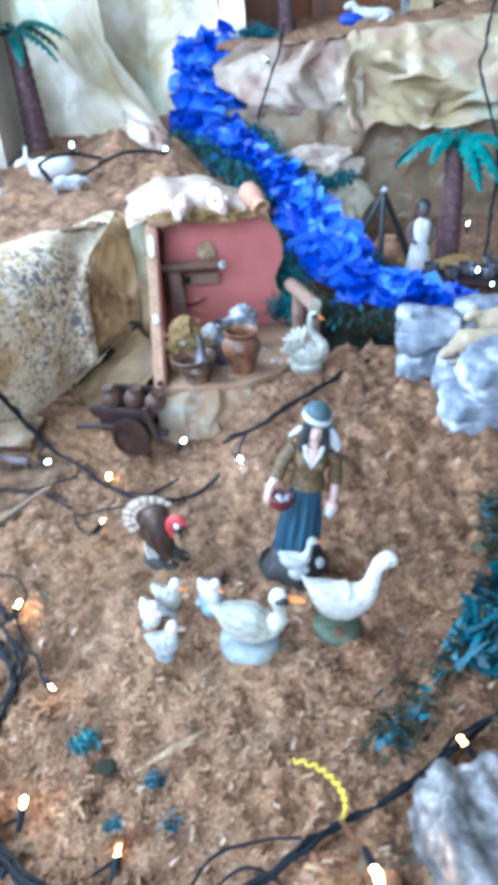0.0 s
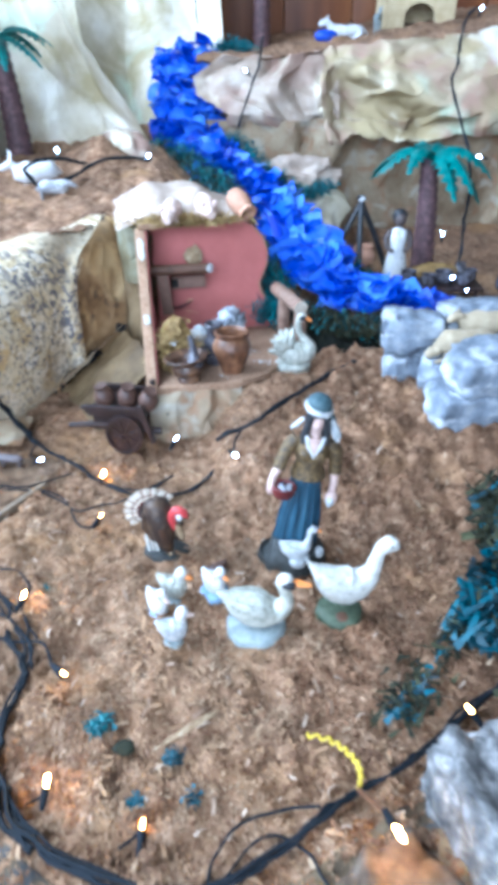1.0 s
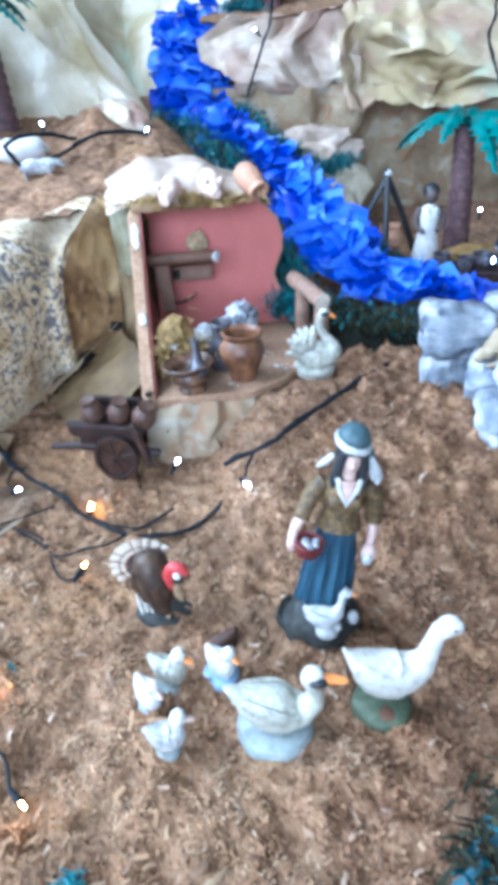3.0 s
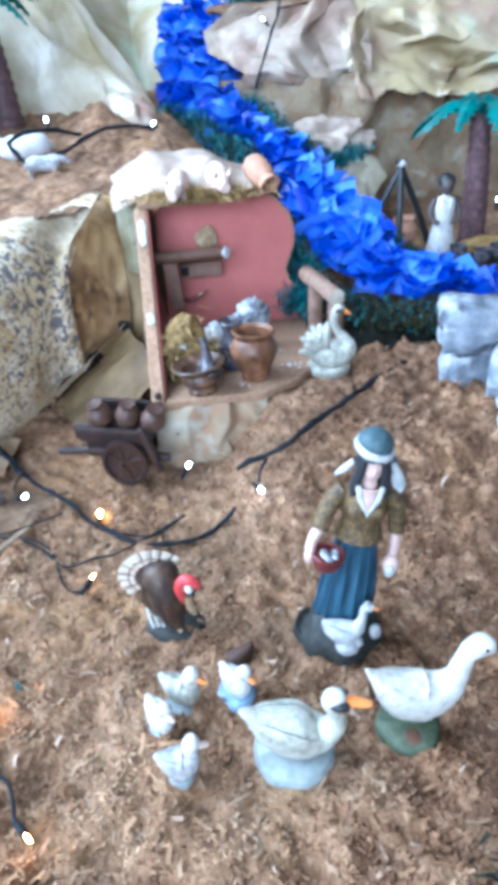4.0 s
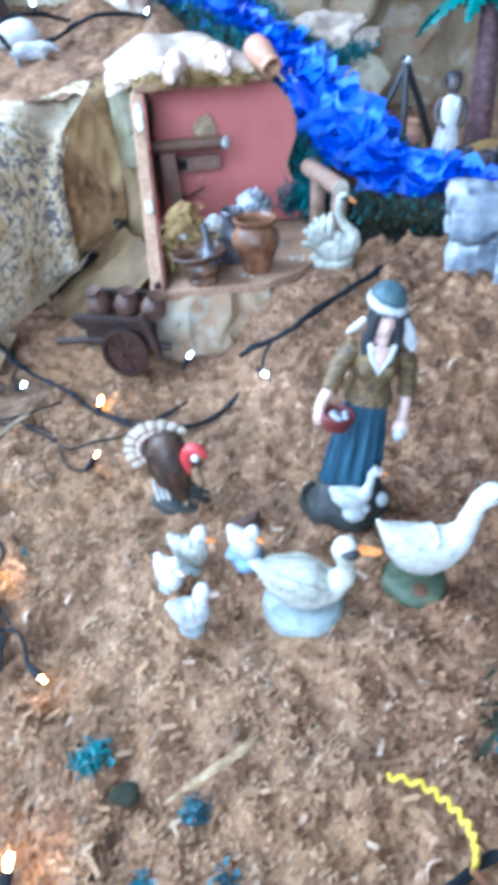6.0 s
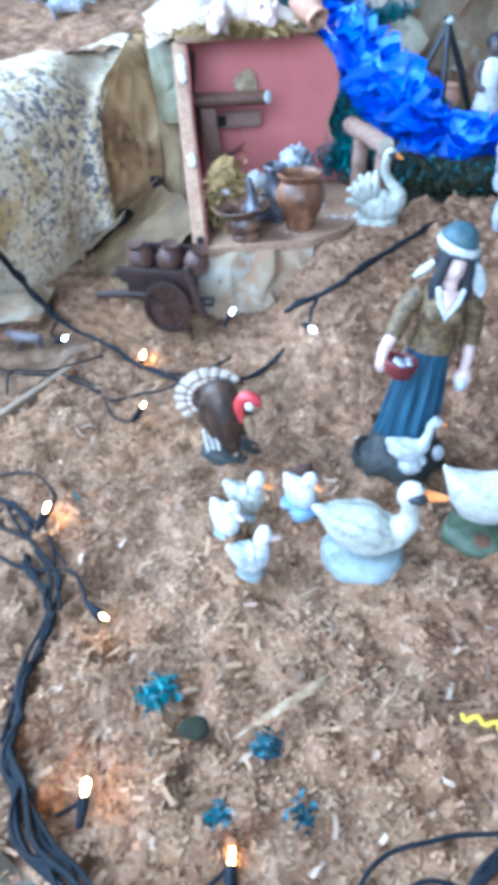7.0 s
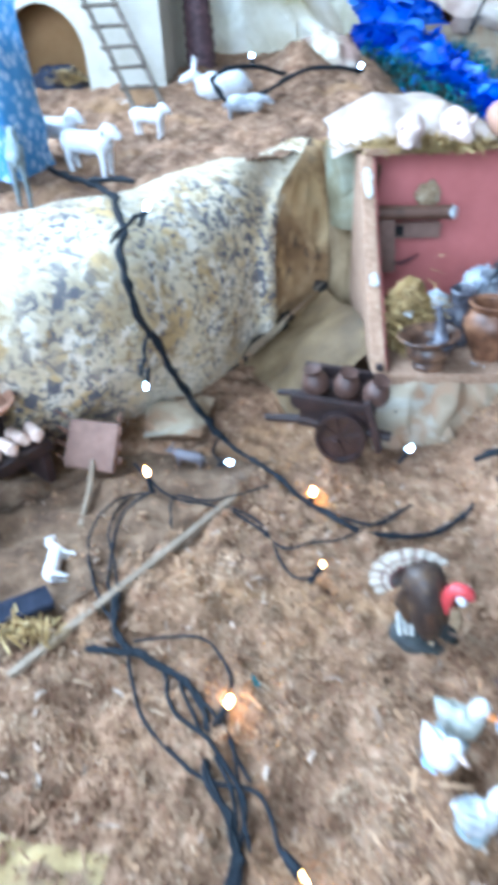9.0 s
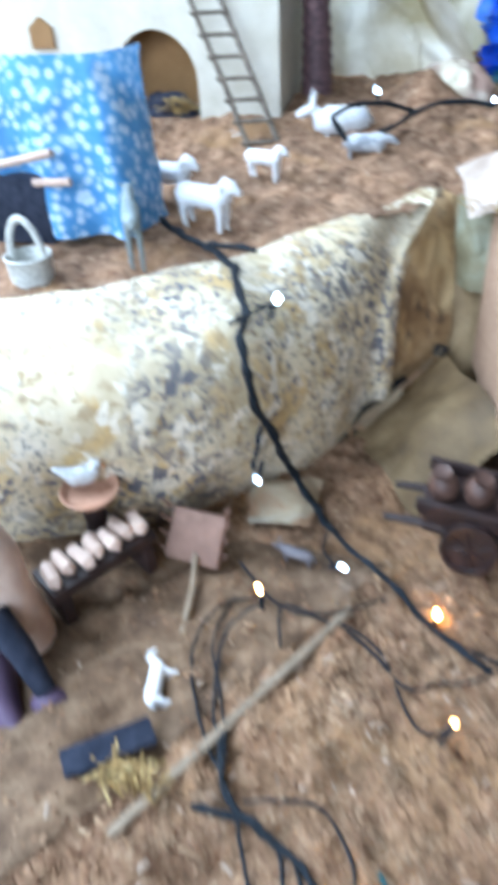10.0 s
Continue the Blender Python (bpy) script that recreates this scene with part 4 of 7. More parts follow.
bm = bmesh.new()
lathe(bm, [(.008, 0), (.0115, .005), (.0128, .014), (.0095, .023), (.0065, .029), (.0070, .034), (.0088, .0385), (.0078, .0400), (.0062, .0375), (.0055, .030)], 0, 20)
jug = link("dark_jug", bm, GLAZE)
jug.matrix_world = Matrix.Translation(in_shed(.0545, .056))
tagged(jug, "dark glazed jug beside the clay pot", "jug")


def crumpled(name, c, r, material, label, category, seed, amp=.6):
    bm = bmesh.new()
    bmesh.ops.create_icosphere(bm, subdivisions=4, radius=1)
    for v in bm.verts:
        q = v.co * 2.2 + Vector((seed, 0, seed))
        v.co *= 1 + amp * (.5 - 1.4 * abs(noise.noise(q))) + amp * .5 * noise.noise(q * 2.5)
        v.co = Vector((v.co.x * r[0], v.co.y * r[1], v.co.z * r[2]))
    ob = link(name, bm, material, sharp=180)
    ob.location = c
    return tagged(ob, label, category)


crumpled("silver_cloth", in_shed(.0745, .085, .024), (.011, .005, .016), FOIL, "crumpled silver grey cloth behind the pots", "cloth", 2.0, .95)
crumpled("white_cloth", in_shed(.043, .080, .018), (.009, .007, .010), GREYWHITE, "small crumpled whitish cloth beside the hay", "cloth", 4.4)
rng = np.random.default_rng(21)


def straw_heap(name, c, r, n, label, seed, length=(.006, .016)):
    g = np.random.default_rng(seed)
    p = g.normal(0, .45, (n, 3))
    p[:, 2] = np.abs(p[:, 2])
    return quads(name, pieces(g, p * np.array(r) + np.array(c), length, (.0006, .0013), .7, .15, 3, 2), STRAW, label, "straw")


hay = lump("hay_bale", in_shed(.020, .055, .021), (.013, .011, .023), STRAW, "golden hay bundle with a white tag", 7.7, .35)
hay["category"] = "hay"
straw_heap("hay_stalks", in_shed(.020, .046, .006), (.017, .013, .026), 3000, "loose golden stalks round the hay bundle", 31)
bm = bmesh.new()
ball(bm, (0, 0, 0), (.004, .0015, .003))
tag = link("white_tag", bm, WHITE)
tag.location = in_shed(.018, .039, .026)
tagged(tag, "small white tag stuck on the hay", "tag")
straw_heap("roof_straw", in_shed(.040, .140, .117), (.05, .012, .006), 1500, "yellow straw lying on the shed's roof ledge", 32)

# pale pigs and a clay jar lying over the shed
def pig(m, label):
    bm = bmesh.new()
    tube(bm, [(-.030, 0, .010), (-.026, 0, .011), (-.012, 0, .013), (.004, 0, .013), (.014, 0, .011), (.020, 0, .009), (.026, 0, .008), (.029, 0, .008)], [.003, .009, .0135, .0125, .010, .0085, .0055, .005], 0, 14, (0, 1, 0))
    for s in (-1, 1):
        tube(bm, [(.015, s * .006, .016), (.017, s * .010, .021), (.019, s * .011, .018)], [.003, .0035, .001], 0, 8)
        for lx in (-.018, .008):
            tube(bm, [(lx, s * .007, .009), (lx + .003, s * .009, .0)], [.004, .003], 0, 8)
    rough_up(bm, .0008, 120)
    ob = link("pig_figurine", bm, PINK)
    ob.matrix_world = m
    return tagged(ob, label, "figurine", "pigs on the shed")


ROOFTOP = .117
pig(Matrix.Translation(in_shed(.027, .142, ROOFTOP)) @ pose(0, 0, .001, 0, 0, 262) @ Matrix.Diagonal((.72, .72, .78, 1)), "pale pink pig figurine lying on the shed straw")
pig(Matrix.Translation(in_shed(.062, .150, ROOFTOP + .002)) @ pose(0, 0, .001, 0, 0, 285) @ Matrix.Diagonal((.74, .74, .82, 1)), "pale pink pig figurine beside another on straw")


def white_drape(u, v):
    p = in_shed(lerp(-.028, .100, u), lerp(.152, .245, v), .112)
    hump = math.sin(math.pi * min(1, .12 + .86 * u)) ** .8
    return (p.x, p.y, p.z + .034 * hump * math.sin(math.pi * min(1, .08 + .75 * v)) + .010 * v - .006 * (1 - u))


sheet("white_drape", white_drape, 48, 30, PAPER_WHITE, "crumpled pinkish white paper over the shed roof", "paper", amp=.006, freq=30, seed=13, ridge=.003)
bm = bmesh.new()
lathe(bm, [(.006, 0), (.0095, .003), (.011, .010), (.0105, .018), (.008, .024), (.0092, .027), (.0095, .0285), (.0072, .0285), (.0062, .024), (.0085, .016), (.007, .006), (.001, .004)], 0, 20)
jar = link("clay_jar", bm, TERRACOTTA)
jar.matrix_world = Matrix.Translation(in_shed(.090, .160, .140)) @ pose(0, 0, 0, 118, 0, 32) @ Matrix.Diagonal((1.0, 1.0, 1.1, 1))
tagged(jar, "terracotta jar tipped over on the shed straw", "jar")

# log resting on two short posts behind the swan
for x, y, h, lb in ((.0528, .5900, .034, "short grey brown post carrying the front of the log"), (.0400, .6230, .036, "short grey brown post carrying the log's far end")):
    bm = bmesh.new()
    tube(bm, [(0, 0, -.004), (0, 0, h * .5), (.0004, 0, h)], [(.0066, .0060), (.0062, .0058), (.0064, .0058)], 0, 14)
    rough_up(bm, .0006, 200)
    ob = link("wooden_post", bm, LOGWOOD)
    ob.location = (x, y, .0835 - h)
    tagged(ob, lb, "post", "posts under the log")
bm = bmesh.new()
tube(bm, spline([(.0335, .640, .0885), (.043, .611, .0890), (.0525, .583, .0885)], 4), .0068, 0, 18)
for f in bm.faces:
    if len(f.verts) > 8:
        f.material_index = 1
rough_up(bm, .0007, 160)
tagged(link("cut_log", bm, [LOGWOOD, CREAM]), "short brown log with a pale cut face", "log")

# torn paper flecks on the shed floor
g = np.random.default_rng(44)
fl = np.array([in_shed(x + g.normal(0, .004), y + g.normal(0, .005), .001) for x, y in ((.092, .075), (.094, .045), (.100, .040), (.112, .040), (.118, .036), (.086, .085), (.060, .012)) for _ in range(4)])
quads("paper_flecks", pieces(g, fl, (.0015, .004), (.001, .002), .3, .2, 3, 2, .0006), WHITE, "tiny white paper flecks on the shed floor", "paper")

# hand cart with brown jars
CART = pose(-.1060, .474, .0145, 0, 2, -9) @ Matrix.Diagonal((1.05, 1.15, 1.22, 1))
cart = thing("hand_cart", CART, "small dark wooden hand cart loaded with brown jars", "cart")
for s in (-1, 1):
    bm = bmesh.new()
    n = 28
    ring = []
    for k in range(n):
        a = 2 * math.pi * k / n
        ring.append([bm.verts.new((r * math.cos(a), d, r * math.sin(a))) for r, d in ((.0150, -.002), (.0150, .002), (.0126, .0022), (.0120, .0006), (.0120, -.0006), (.0126, -.0022))])
    for k in range(n):
        a, b = ring[k], ring[(k + 1) % n]
        for j in range(6):
            bm.faces.new((a[j], a[(j + 1) % 6], b[(j + 1) % 6], b[j]))
    wh = part("wheel", bm, DARKWOOD, cart, "dark wooden wheel")
    wh.location = (.002, s * .019, .0165)
    for k in range(4):
        a = math.pi * k / 4 + .3
        bm = bmesh.new()
        tube(bm, [(-.0122 * math.cos(a), 0, -.0122 * math.sin(a)), (.0122 * math.cos(a), 0, .0122 * math.sin(a))], [(.0011, .0011)] * 2, 0, 6)
        part("spoke", bm, DARKWOOD, wh)
    bm = bmesh.new()
    lathe(bm, [(.0121, -.0004), (.0121, .0004)], 0, 24)
    for v in bm.verts:
        v.co = Vector((v.co.x, v.co.z, v.co.y))
    part("disc", bm, DARKWOOD, wh)
bm = bmesh.new()
box(bm, (-.004, 0, .029), (.046, .034, .0025), bevel=.0004)
part("bed", bm, DARKWOOD, cart)
bm = bmesh.new()
box(bm, (-.004, -.0135, .0235), (.040, .0022, .014), bevel=.0004)
part("front_panel", bm, DARKWOOD, cart)
for s in (-1, 1):
    bm = bmesh.new()
    box(bm, (-.005, s * .0165, .0335), (.048, .0035, .0060), bevel=.0007)
    part("side_rail", bm, DARKWOOD, cart)
    bm = bmesh.new()
    box(bm, (.0200, s * .0190, .0260), (.0040, .0035, .030), rot=(0, -20, 0), bevel=.0006)
    part("post", bm, DARKWOOD, cart)
    bm = bmesh.new()
    tube(bm, [(.030, s * .013, .018), (-.020, s * .013, .020), (-.045, s * .013, .017)], [.0026, .0026, .0018], 0, 8)
    part("shaft", bm, DARKWOOD, cart)
bm = bmesh.new()
tube(bm, [(0, -.022, .0140), (0, .022, .0140)], .0020, 0, 8)
part("axle", bm, DARKWOOD, cart)
for k, (lx, ly, lean_) in enumerate(((-.017, .004, -12), (-.001, .006, 6), (.016, .003, 14))):
    bm = bmesh.new()
    lathe(bm, [(.004, 0), (.0075, .003), (.0085, .009), (.0070, .014), (.0045, .0175), (.0055, .0205), (.0040, .0200)], 0, 16)
    ob = link("brown_jar", bm, BROWNJAR)
    ob.matrix_world = CART @ pose(lx, ly - .004, .0295, 8, lean_, 0) @ Matrix.Diagonal((.95, .95, .72, 1))
    tagged(ob, "small brown clay jar standing in the cart", "jar", "jars in the cart")

# ---- painted figures on the sawdust ----
def bird(name, m, L, spine, bill, label, mats, base=None, mask=None, wing=1.0, plumes=0, group="", foot=False):
    """A bird of painted plaster facing +x. spine: (x, z, upright radius, wide radius) from tail to brow; bill: from, to and radius; all in body lengths. mats: body, bill, base, mask, head."""
    ob = thing(name, m, label, "figurine", group)

    def piece(pname, bm, slot, lb="", seed=None):
        rough_up(bm, .013 * L, 7 / L, L * 100 if seed is None else seed)
        mm = [mats[0], mats[4] if len(mats) > 4 else mats[0]] if pname == "body" else mats[slot]
        return part(pname, bm, mm, ob, lb, 50)

    bm = bmesh.new()
    P = spline([(x * L, 0, z * L) for x, z, _, _ in spine], 3)
    R = spline([(a * L, b * L, 0) for _, _, a, b in spine], 3)
    tube(bm, P, [(max(1e-5, r.x), max(1e-5, r.y)) for r in R], 0, 20, (0, 1, 0))
    hz = spine[-3][1] * L - spine[-3][2] * L
    hx = spine[-4][0] * L - spine[-4][2] * L * 1.2
    for f in bm.faces:
        c = f.calc_center_median()
        if c.z > hz and c.x > hx:
            f.material_index = 1
    piece("body", bm, 0)
    body = [s for s in spine if s[3] > .10][:5]
    for s in (-1, 1):
        bm = bmesh.new()
        pts = [((x - .02) * L, s * w * .86 * L, (z + .03) * L) for x, z, a, w in body]
        tube(bm, spline(pts, 3), [(wing * .19 * L * math.sin(.35 + 2.5 * i / 12), wing * .055 * L * math.sin(.35 + 2.5 * i / 12)) for i in range(len(pts) * 3 - 2)], 0, 12, (0, 1, 0))
        piece("wing", bm, 0)
        for q in range(3 if wing >= 1 and not plumes else 0):
            bm = bmesh.new()
            x, z, a, w = body[0]
            tube(bm, [(.02 * L, s * .20 * L, (.50 - .06 * q) * L), (-.16 * L, s * (w + .085) * L, (z - .04 - .07 * q) * L), ((x - .10 + .05 * q) * L, s * w * .75 * L, (z + .02 - .09 * q) * L)], [(.03 * L, .02 * L), (.055 * L * wing, .022 * L), .01 * L], 0, 8, (0, 1, 0))
            piece("flight_feather", bm, 0)
    for i in range(plumes):
        bm = bmesh.new()
        a = radians(88 + 70 * (i % 5) / 4)
        y = (-.20, .0, .20)[i // 5] * L
        r = .58 * L * (1 - .14 * (i // 5 == 1)) * (1 - .06 * (i % 2))
        c = Vector((-.06 * L, y * .7, .26 * L))
        tube(bm, [c, c + Vector((r * .6 * math.cos(a), y * .5, r * .6 * math.sin(a))), c + Vector((r * .92 * math.cos(a), y * .8, r * .92 * math.sin(a))), c + Vector((r * math.cos(a), y * .8, r * math.sin(a)))], [(.05 * L, .05 * L), (.08 * L, .05 * L), (.06 * L, .035 * L), (.02 * L, .02 * L)], 0, 10, (0, 1, 0))
        piece("plume", bm, 0)
    (ax, az), (cx, cz), br = bill
    for s in (-1, 1):
        bm = bmesh.new()
        if mask:
            (mx, mz), mr = mask
            ball(bm, (mx * L, s * mr * .86 * L, mz * L), (mr * 1.05 * L, mr * .58 * L, mr * .58 * L), 0, 14)
            piece("mask", bm, 3, "black painted mask")
        else:
            x, z, a, w = spine[-3]
            ball(bm, (x * L, s * w * .88 * L, (z + .03) * L), .022 * L, 0, 8)
            piece("eye", bm, 3, "black painted eye")
    if br:
        bm = bmesh.new()
        tube(bm, [(ax * L, 0, az * L), (lerp(ax, cx, .45) * L, 0, lerp(az, cz, .4) * L), (lerp(ax, cx, .85) * L, 0, lerp(az, cz, .9) * L), (cx * L, 0, cz * L)], [(br * L, br * L), (br * .72 * L, br * .95 * L), (br * .42 * L, br * .80 * L), (br * .2 * L, br * .5 * L)], 0, 12, (0, 1, 0))
        part("bill", bm, mats[1], ob, "painted bill", 50)
    if base:
        bmr, bh = base
        bm = bmesh.new()
        lathe(bm, [(bmr * 1.02, -.004), (bmr * 1.06, bh * .25), (bmr * 1.03, bh * .7), (bmr * .94, bh), (bmr * .5, bh * 1.08)], 0, 30, (0, 0, 0))
        rough_up(bm, .0006, 160)
        part("base", bm, mats[2], ob, "round painted base", 50)
        if foot:
            bm = bmesh.new()
            ball(bm, (.0, -bmr * .55, bh * 1.0), (bmr * .30, bmr * .34, bh * .14), 0, 10)
            part("foot", bm, mats[1], ob, "brownish foot")
    return ob


GEESE = "geese and ducks on the sawdust"
GOOSE = [(-.58, .80, .015, .02), (-.51, .76, .05, .07), (-.38, .66, .12, .14), (-.20, .55, .22, .21), (.0, .46, .27, .25), (.18, .41, .22, .23), (.33, .44, .165, .175), (.425, .57, .12, .115), (.44, .73, .092, .09), (.395, .88, .086, .085), (.375, .98, .095, .095), (.42, 1.035, .108, .105), (.48, 1.01, .088, .085), (.53, .98, .035, .035)]
TALL = [(-.50, 1.08, .015, .02), (-.44, 1.00, .05, .06), (-.32, .86, .13, .13), (-.14, .69, .26, .20), (.05, .58, .33, .23), (.22, .60, .28, .21), (.36, .70, .185, .165), (.44, .85, .125, .125), (.475, 1.02, .102, .105), (.51, 1.17, .094, .098), (.57, 1.27, .112, .11), (.65, 1.30, .118, .112), (.73, 1.26, .08, .08), (.78, 1.235, .03, .03)]
DUCK = [(-.54, .78, .02, .03), (-.47, .75, .08, .10), (-.36, .66, .15, .17), (-.18, .52, .24, .23), (.02, .44, .31, .27), (.18, .46, .30, .26), (.28, .60, .21, .20), (.29, .74, .165, .165), (.29, .88, .18, .18), (.34, .95, .195, .19), (.41, .94, .175, .17), (.48, .90, .10, .10), (.52, .885, .03, .03)]
SWAN = [(-.46, .40, .04, .05), (-.36, .35, .14, .14), (-.15, .27, .25, .27), (.08, .25, .27, .30), (.28, .29, .24, .25), (.39, .42, .17, .17), (.34, .57, .12, .12), (.21, .72, .09, .09), (.12, .88, .078, .078), (.09, 1.04, .074, .074), (.12, 1.18, .08, .08), (.18, 1.25, .09, .085), (.26, 1.23, .06, .06), (.30, 1.21, .02, .02)]
BILL = ((.43, .885), (.72, .845), .085)
bird("goose_figurine", pose(-.0093, .2400, .0345, 0, 0, -4), .0375, GOOSE, ((.50, .985), (.79, .945), .062), "white goose figurine with a black mask on a blue base", [GREENWHITE, ORANGE, PALEBLUE, BLACK, OFFWHITE], (.0160, .0075), ((.468, 1.000), .096), 1.0, 0, GEESE)
bird("goose_figurine", pose(.0385, .2480, .0365, 0, 0, 3), .0385, TALL, ((.75, 1.245), (.84, 1.21), .035), "tall white goose figurine on a dark green base", [OFFWHITE, PEG, DARKGREEN, BLACK, OFFWHITE], (.0126, .0048), None, .8, 0, GEESE, True)
bird("duck_figurine", pose(-.0551, .2320, .0360, 0, 0, 8) @ Matrix.Diagonal((.90, .94, 1.22, 1)), .0190, DUCK, BILL, "small white duck figurine with an orange bill", [GREYWHITE, PINK, PALEBLUE, BLACK, WHITE], (.0058, .003), None, 1.15, 0, GEESE)
bird("duck_figurine", pose(-.0570, .2670, .0325, 0, 0, -18) @ Matrix.Diagonal((.90, .94, 1.22, 1)), .0200, DUCK, BILL, "small greenish cream duck figurine sitting upright", [GREENWHITE, ORANGE, PALEBLUE, BLACK, OFFWHITE], (.0078, .0035), None, 1.0, 0, GEESE)
bird("duck_figurine", pose(-.0650, .2540, .0345, 0, 0, -48) @ Matrix.Diagonal((.90, .94, 1.22, 1)), .0175, DUCK, BILL, "small white duck figurine pressed against another", [WHITE, PINK, SKYBLUE, BLACK, WHITE], (.0055, .003), None, 1.25, 0, GEESE)
bird("duck_figurine", pose(-.0329, .2705, .0320, 0, 0, -40) @ Matrix.Diagonal((.90, .94, 1.22, 1)), .0180, DUCK, BILL, "small white duck figurine on a sky blue base", [WHITE, ORANGE, SKYBLUE, BLACK, WHITE], (.0088, .004), None, 1.15, 0, GEESE)
bird("swan_figurine", pose(.0420, .5440, .0500, 0, 0, -8), .0375, SWAN, ((.25, 1.22), (.42, 1.14), .055), "white swan figurine with fanned tail beside the shed", [GREENWHITE, ORANGE, GREENWHITE, BLACK], (.0155, .003), ((.195, 1.23), .085), 1.1, 15)

# woman with bowl
def woman(m):
    bm = bmesh.new()
    ring_n = 28
    # rock base
    tube(bm, [(0, -.001, -.006), (0, -.001, -.002), (0, -.001, .002), (.0, -.001, .006), (-.002, .001, .011), (-.003, .002, .015), (-.003, .002, .017)], [(.0235, .0205), (.0250, .0215), (.0245, .021), (.0225, .0185), (.0185, .0155), (.0150, .0125), (.010, .009)], 0, 36, (0, 1, 0))
    rough_up(bm, .0035, 110, 2.0)
    # pleated skirt
    prof = [(.008, .0160, .0135, .001), (.016, .0155, .013, .0005), (.030, .0145, .0118, 0), (.046, .0126, .0105, 0), (.060, .0110, .0090, -.0005), (.069, .0098, .0080, -.001)]
    rings = []
    for z, a, b, dy in prof:
        r = []
        for k in range(ring_n * 2):
            t = 2 * math.pi * k / (ring_n * 2)
            q = 1 + (.10 if z < .06 else .03) * math.cos(t * 14 + z * 40)
            r.append(bm.verts.new((a * q * math.cos(t), b * q * math.sin(t) + dy, z)))
        rings.append(r)
    for r0, r1 in zip(rings, rings[1:]):
        for k in range(ring_n * 2):
            f = bm.faces.new((r0[k], r0[(k + 1) % (ring_n * 2)], r1[(k + 1) % (ring_n * 2)], r1[k]))
            f.material_index = 1
    # blouse
    tube(bm, [(0, -.001, .0645), (0, -.001, .068), (.0, -.001, .0735), (.0, -.0015, .080), (.0, -.001, .087), (.0, 0, .092), (.0, 0, .095)], [(.0128, .0105), (.0120, .0100), (.0096, .0082), (.0122, .0096), (.0122, .0082), (.0090, .007), (.0045, .0045)], 2, 20, (0, 1, 0))
    for s in (-1, 1):
        ball(bm, (s * .005, -.0075, .0815), (.0046, .004, .0046), 2, 12)
    # collar
    tube(bm, [(-.0062, -.0070, .0945), (-.0042, -.0092, .0885), (.0, -.0108, .0820), (.0042, -.0092, .0885), (.0062, -.0070, .0945)], [(.0014, .0010)] * 5, 3, 8)
    tube(bm, [(0, -.0076, .0935), (0, -.0092, .088), (0, -.0104, .083)], [(.0046, .001), (.003, .001), (.0006, .0006)], 4, 10, (0, 1, 0))
    # sleeves, arms and hands
    tube(bm, [(-.0115, 0, .089), (-.0165, -.001, .083), (-.0205, -.004, .073), (-.0215, -.006, .069)], [.0046, .0049, .0047, .0046], 2, 12)
    tube(bm, [(-.0212, -.006, .071), (-.0250, -.010, .0655), (-.0262, -.013, .0620)], [.0032, .0028, .0026], 4, 10)
    ball(bm, (-.0258, -.0145, .0600), (.0032, .0032, .0044), 4, 10)
    tube(bm, [(.0115, 0, .089), (.0165, -.001, .083), (.0185, -.001, .073), (.0188, -.002, .068)], [.0046, .0049, .0047, .0046], 2, 12)
    tube(bm, [(.0188, -.002, .069), (.0190, -.005, .061), (.0182, -.007, .056)], [.0031, .0027, .0024], 4, 10)
    ball(bm, (.0182, -.0085, .0530), (.0046, .0038, .0056), 4, 12)
    ball(bm, (.0170, -.0118, .0515), (.0030, .0024, .0036), 3, 10)
    # bowl with grain
    lathe(bm, [(.003, 0), (.0066, .001), (.0082, .0045), (.0085, .0075), (.0078, .0080), (.0072, .0065)], 5, 18, (-.0172, -.0165, .0560))
    for k in range(9):
        ball(bm, (-.0172 + .0042 * math.cos(k * 2.4) * (k % 3) / 2, -.0165 + .0042 * math.sin(k * 2.4) * (k % 3) / 2, .0630), (.0022, .0022, .0014), 9, 8)
    # head and hair
    tube(bm, [(0, -.0028, .090), (0, -.0030, .098)], [.0042, .0036], 4, 12)
    ball(bm, (0, -.0026, .1030), (.0051, .0064, .0082), 4, 18)
    ball(bm, (0, -.0092, .1025), (.0011, .0014, .0018), 4, 8)

    tube(bm, [(-.0050, -.0062, .108), (-.0062, -.0050, .101), (-.0074, -.004, .093), (-.0078, -.0055, .086)], [.0022, .0030, .0030, .0012], 6, 8)
    tube(bm, [(.0050, -.0062, .108), (.0062, -.0050, .101), (.0074, -.004, .093), (.0078, -.0055, .087)], [.0022, .0030, .0030, .0012], 6, 8)
    ball(bm, (0, .0020, .1030), (.0078, .0072, .0100), 6, 16)
    tube(bm, [(-.0058, -.0062, .1075), (-.0020, -.0084, .1085), (.0020, -.0084, .1085), (.0058, -.0062, .1075)], [.0012, .0014, .0014, .0012], 6, 8)
    # head scarf with white band and tail
    ball(bm, (0, .0008, .1120), (.0090, .0092, .0076), 7, 18)
    tube(bm, [(.0089 * math.cos(t), .0004 + .0093 * math.sin(t), .1105 + .0008 * math.sin(t) - .0012 * math.cos(t)) for t in [2 * math.pi * k / 24 for k in range(25)]], [(.0012, .0020)] * 25, 3, 8, (0, 0, 1), False)
    tube(bm, [(.0085, .001, .1068), (.0110, .001, .1015), (.0128, .000, .0965)], [(.0024, .0020), (.0028, .0018), (.0020, .0014)], 7, 8)
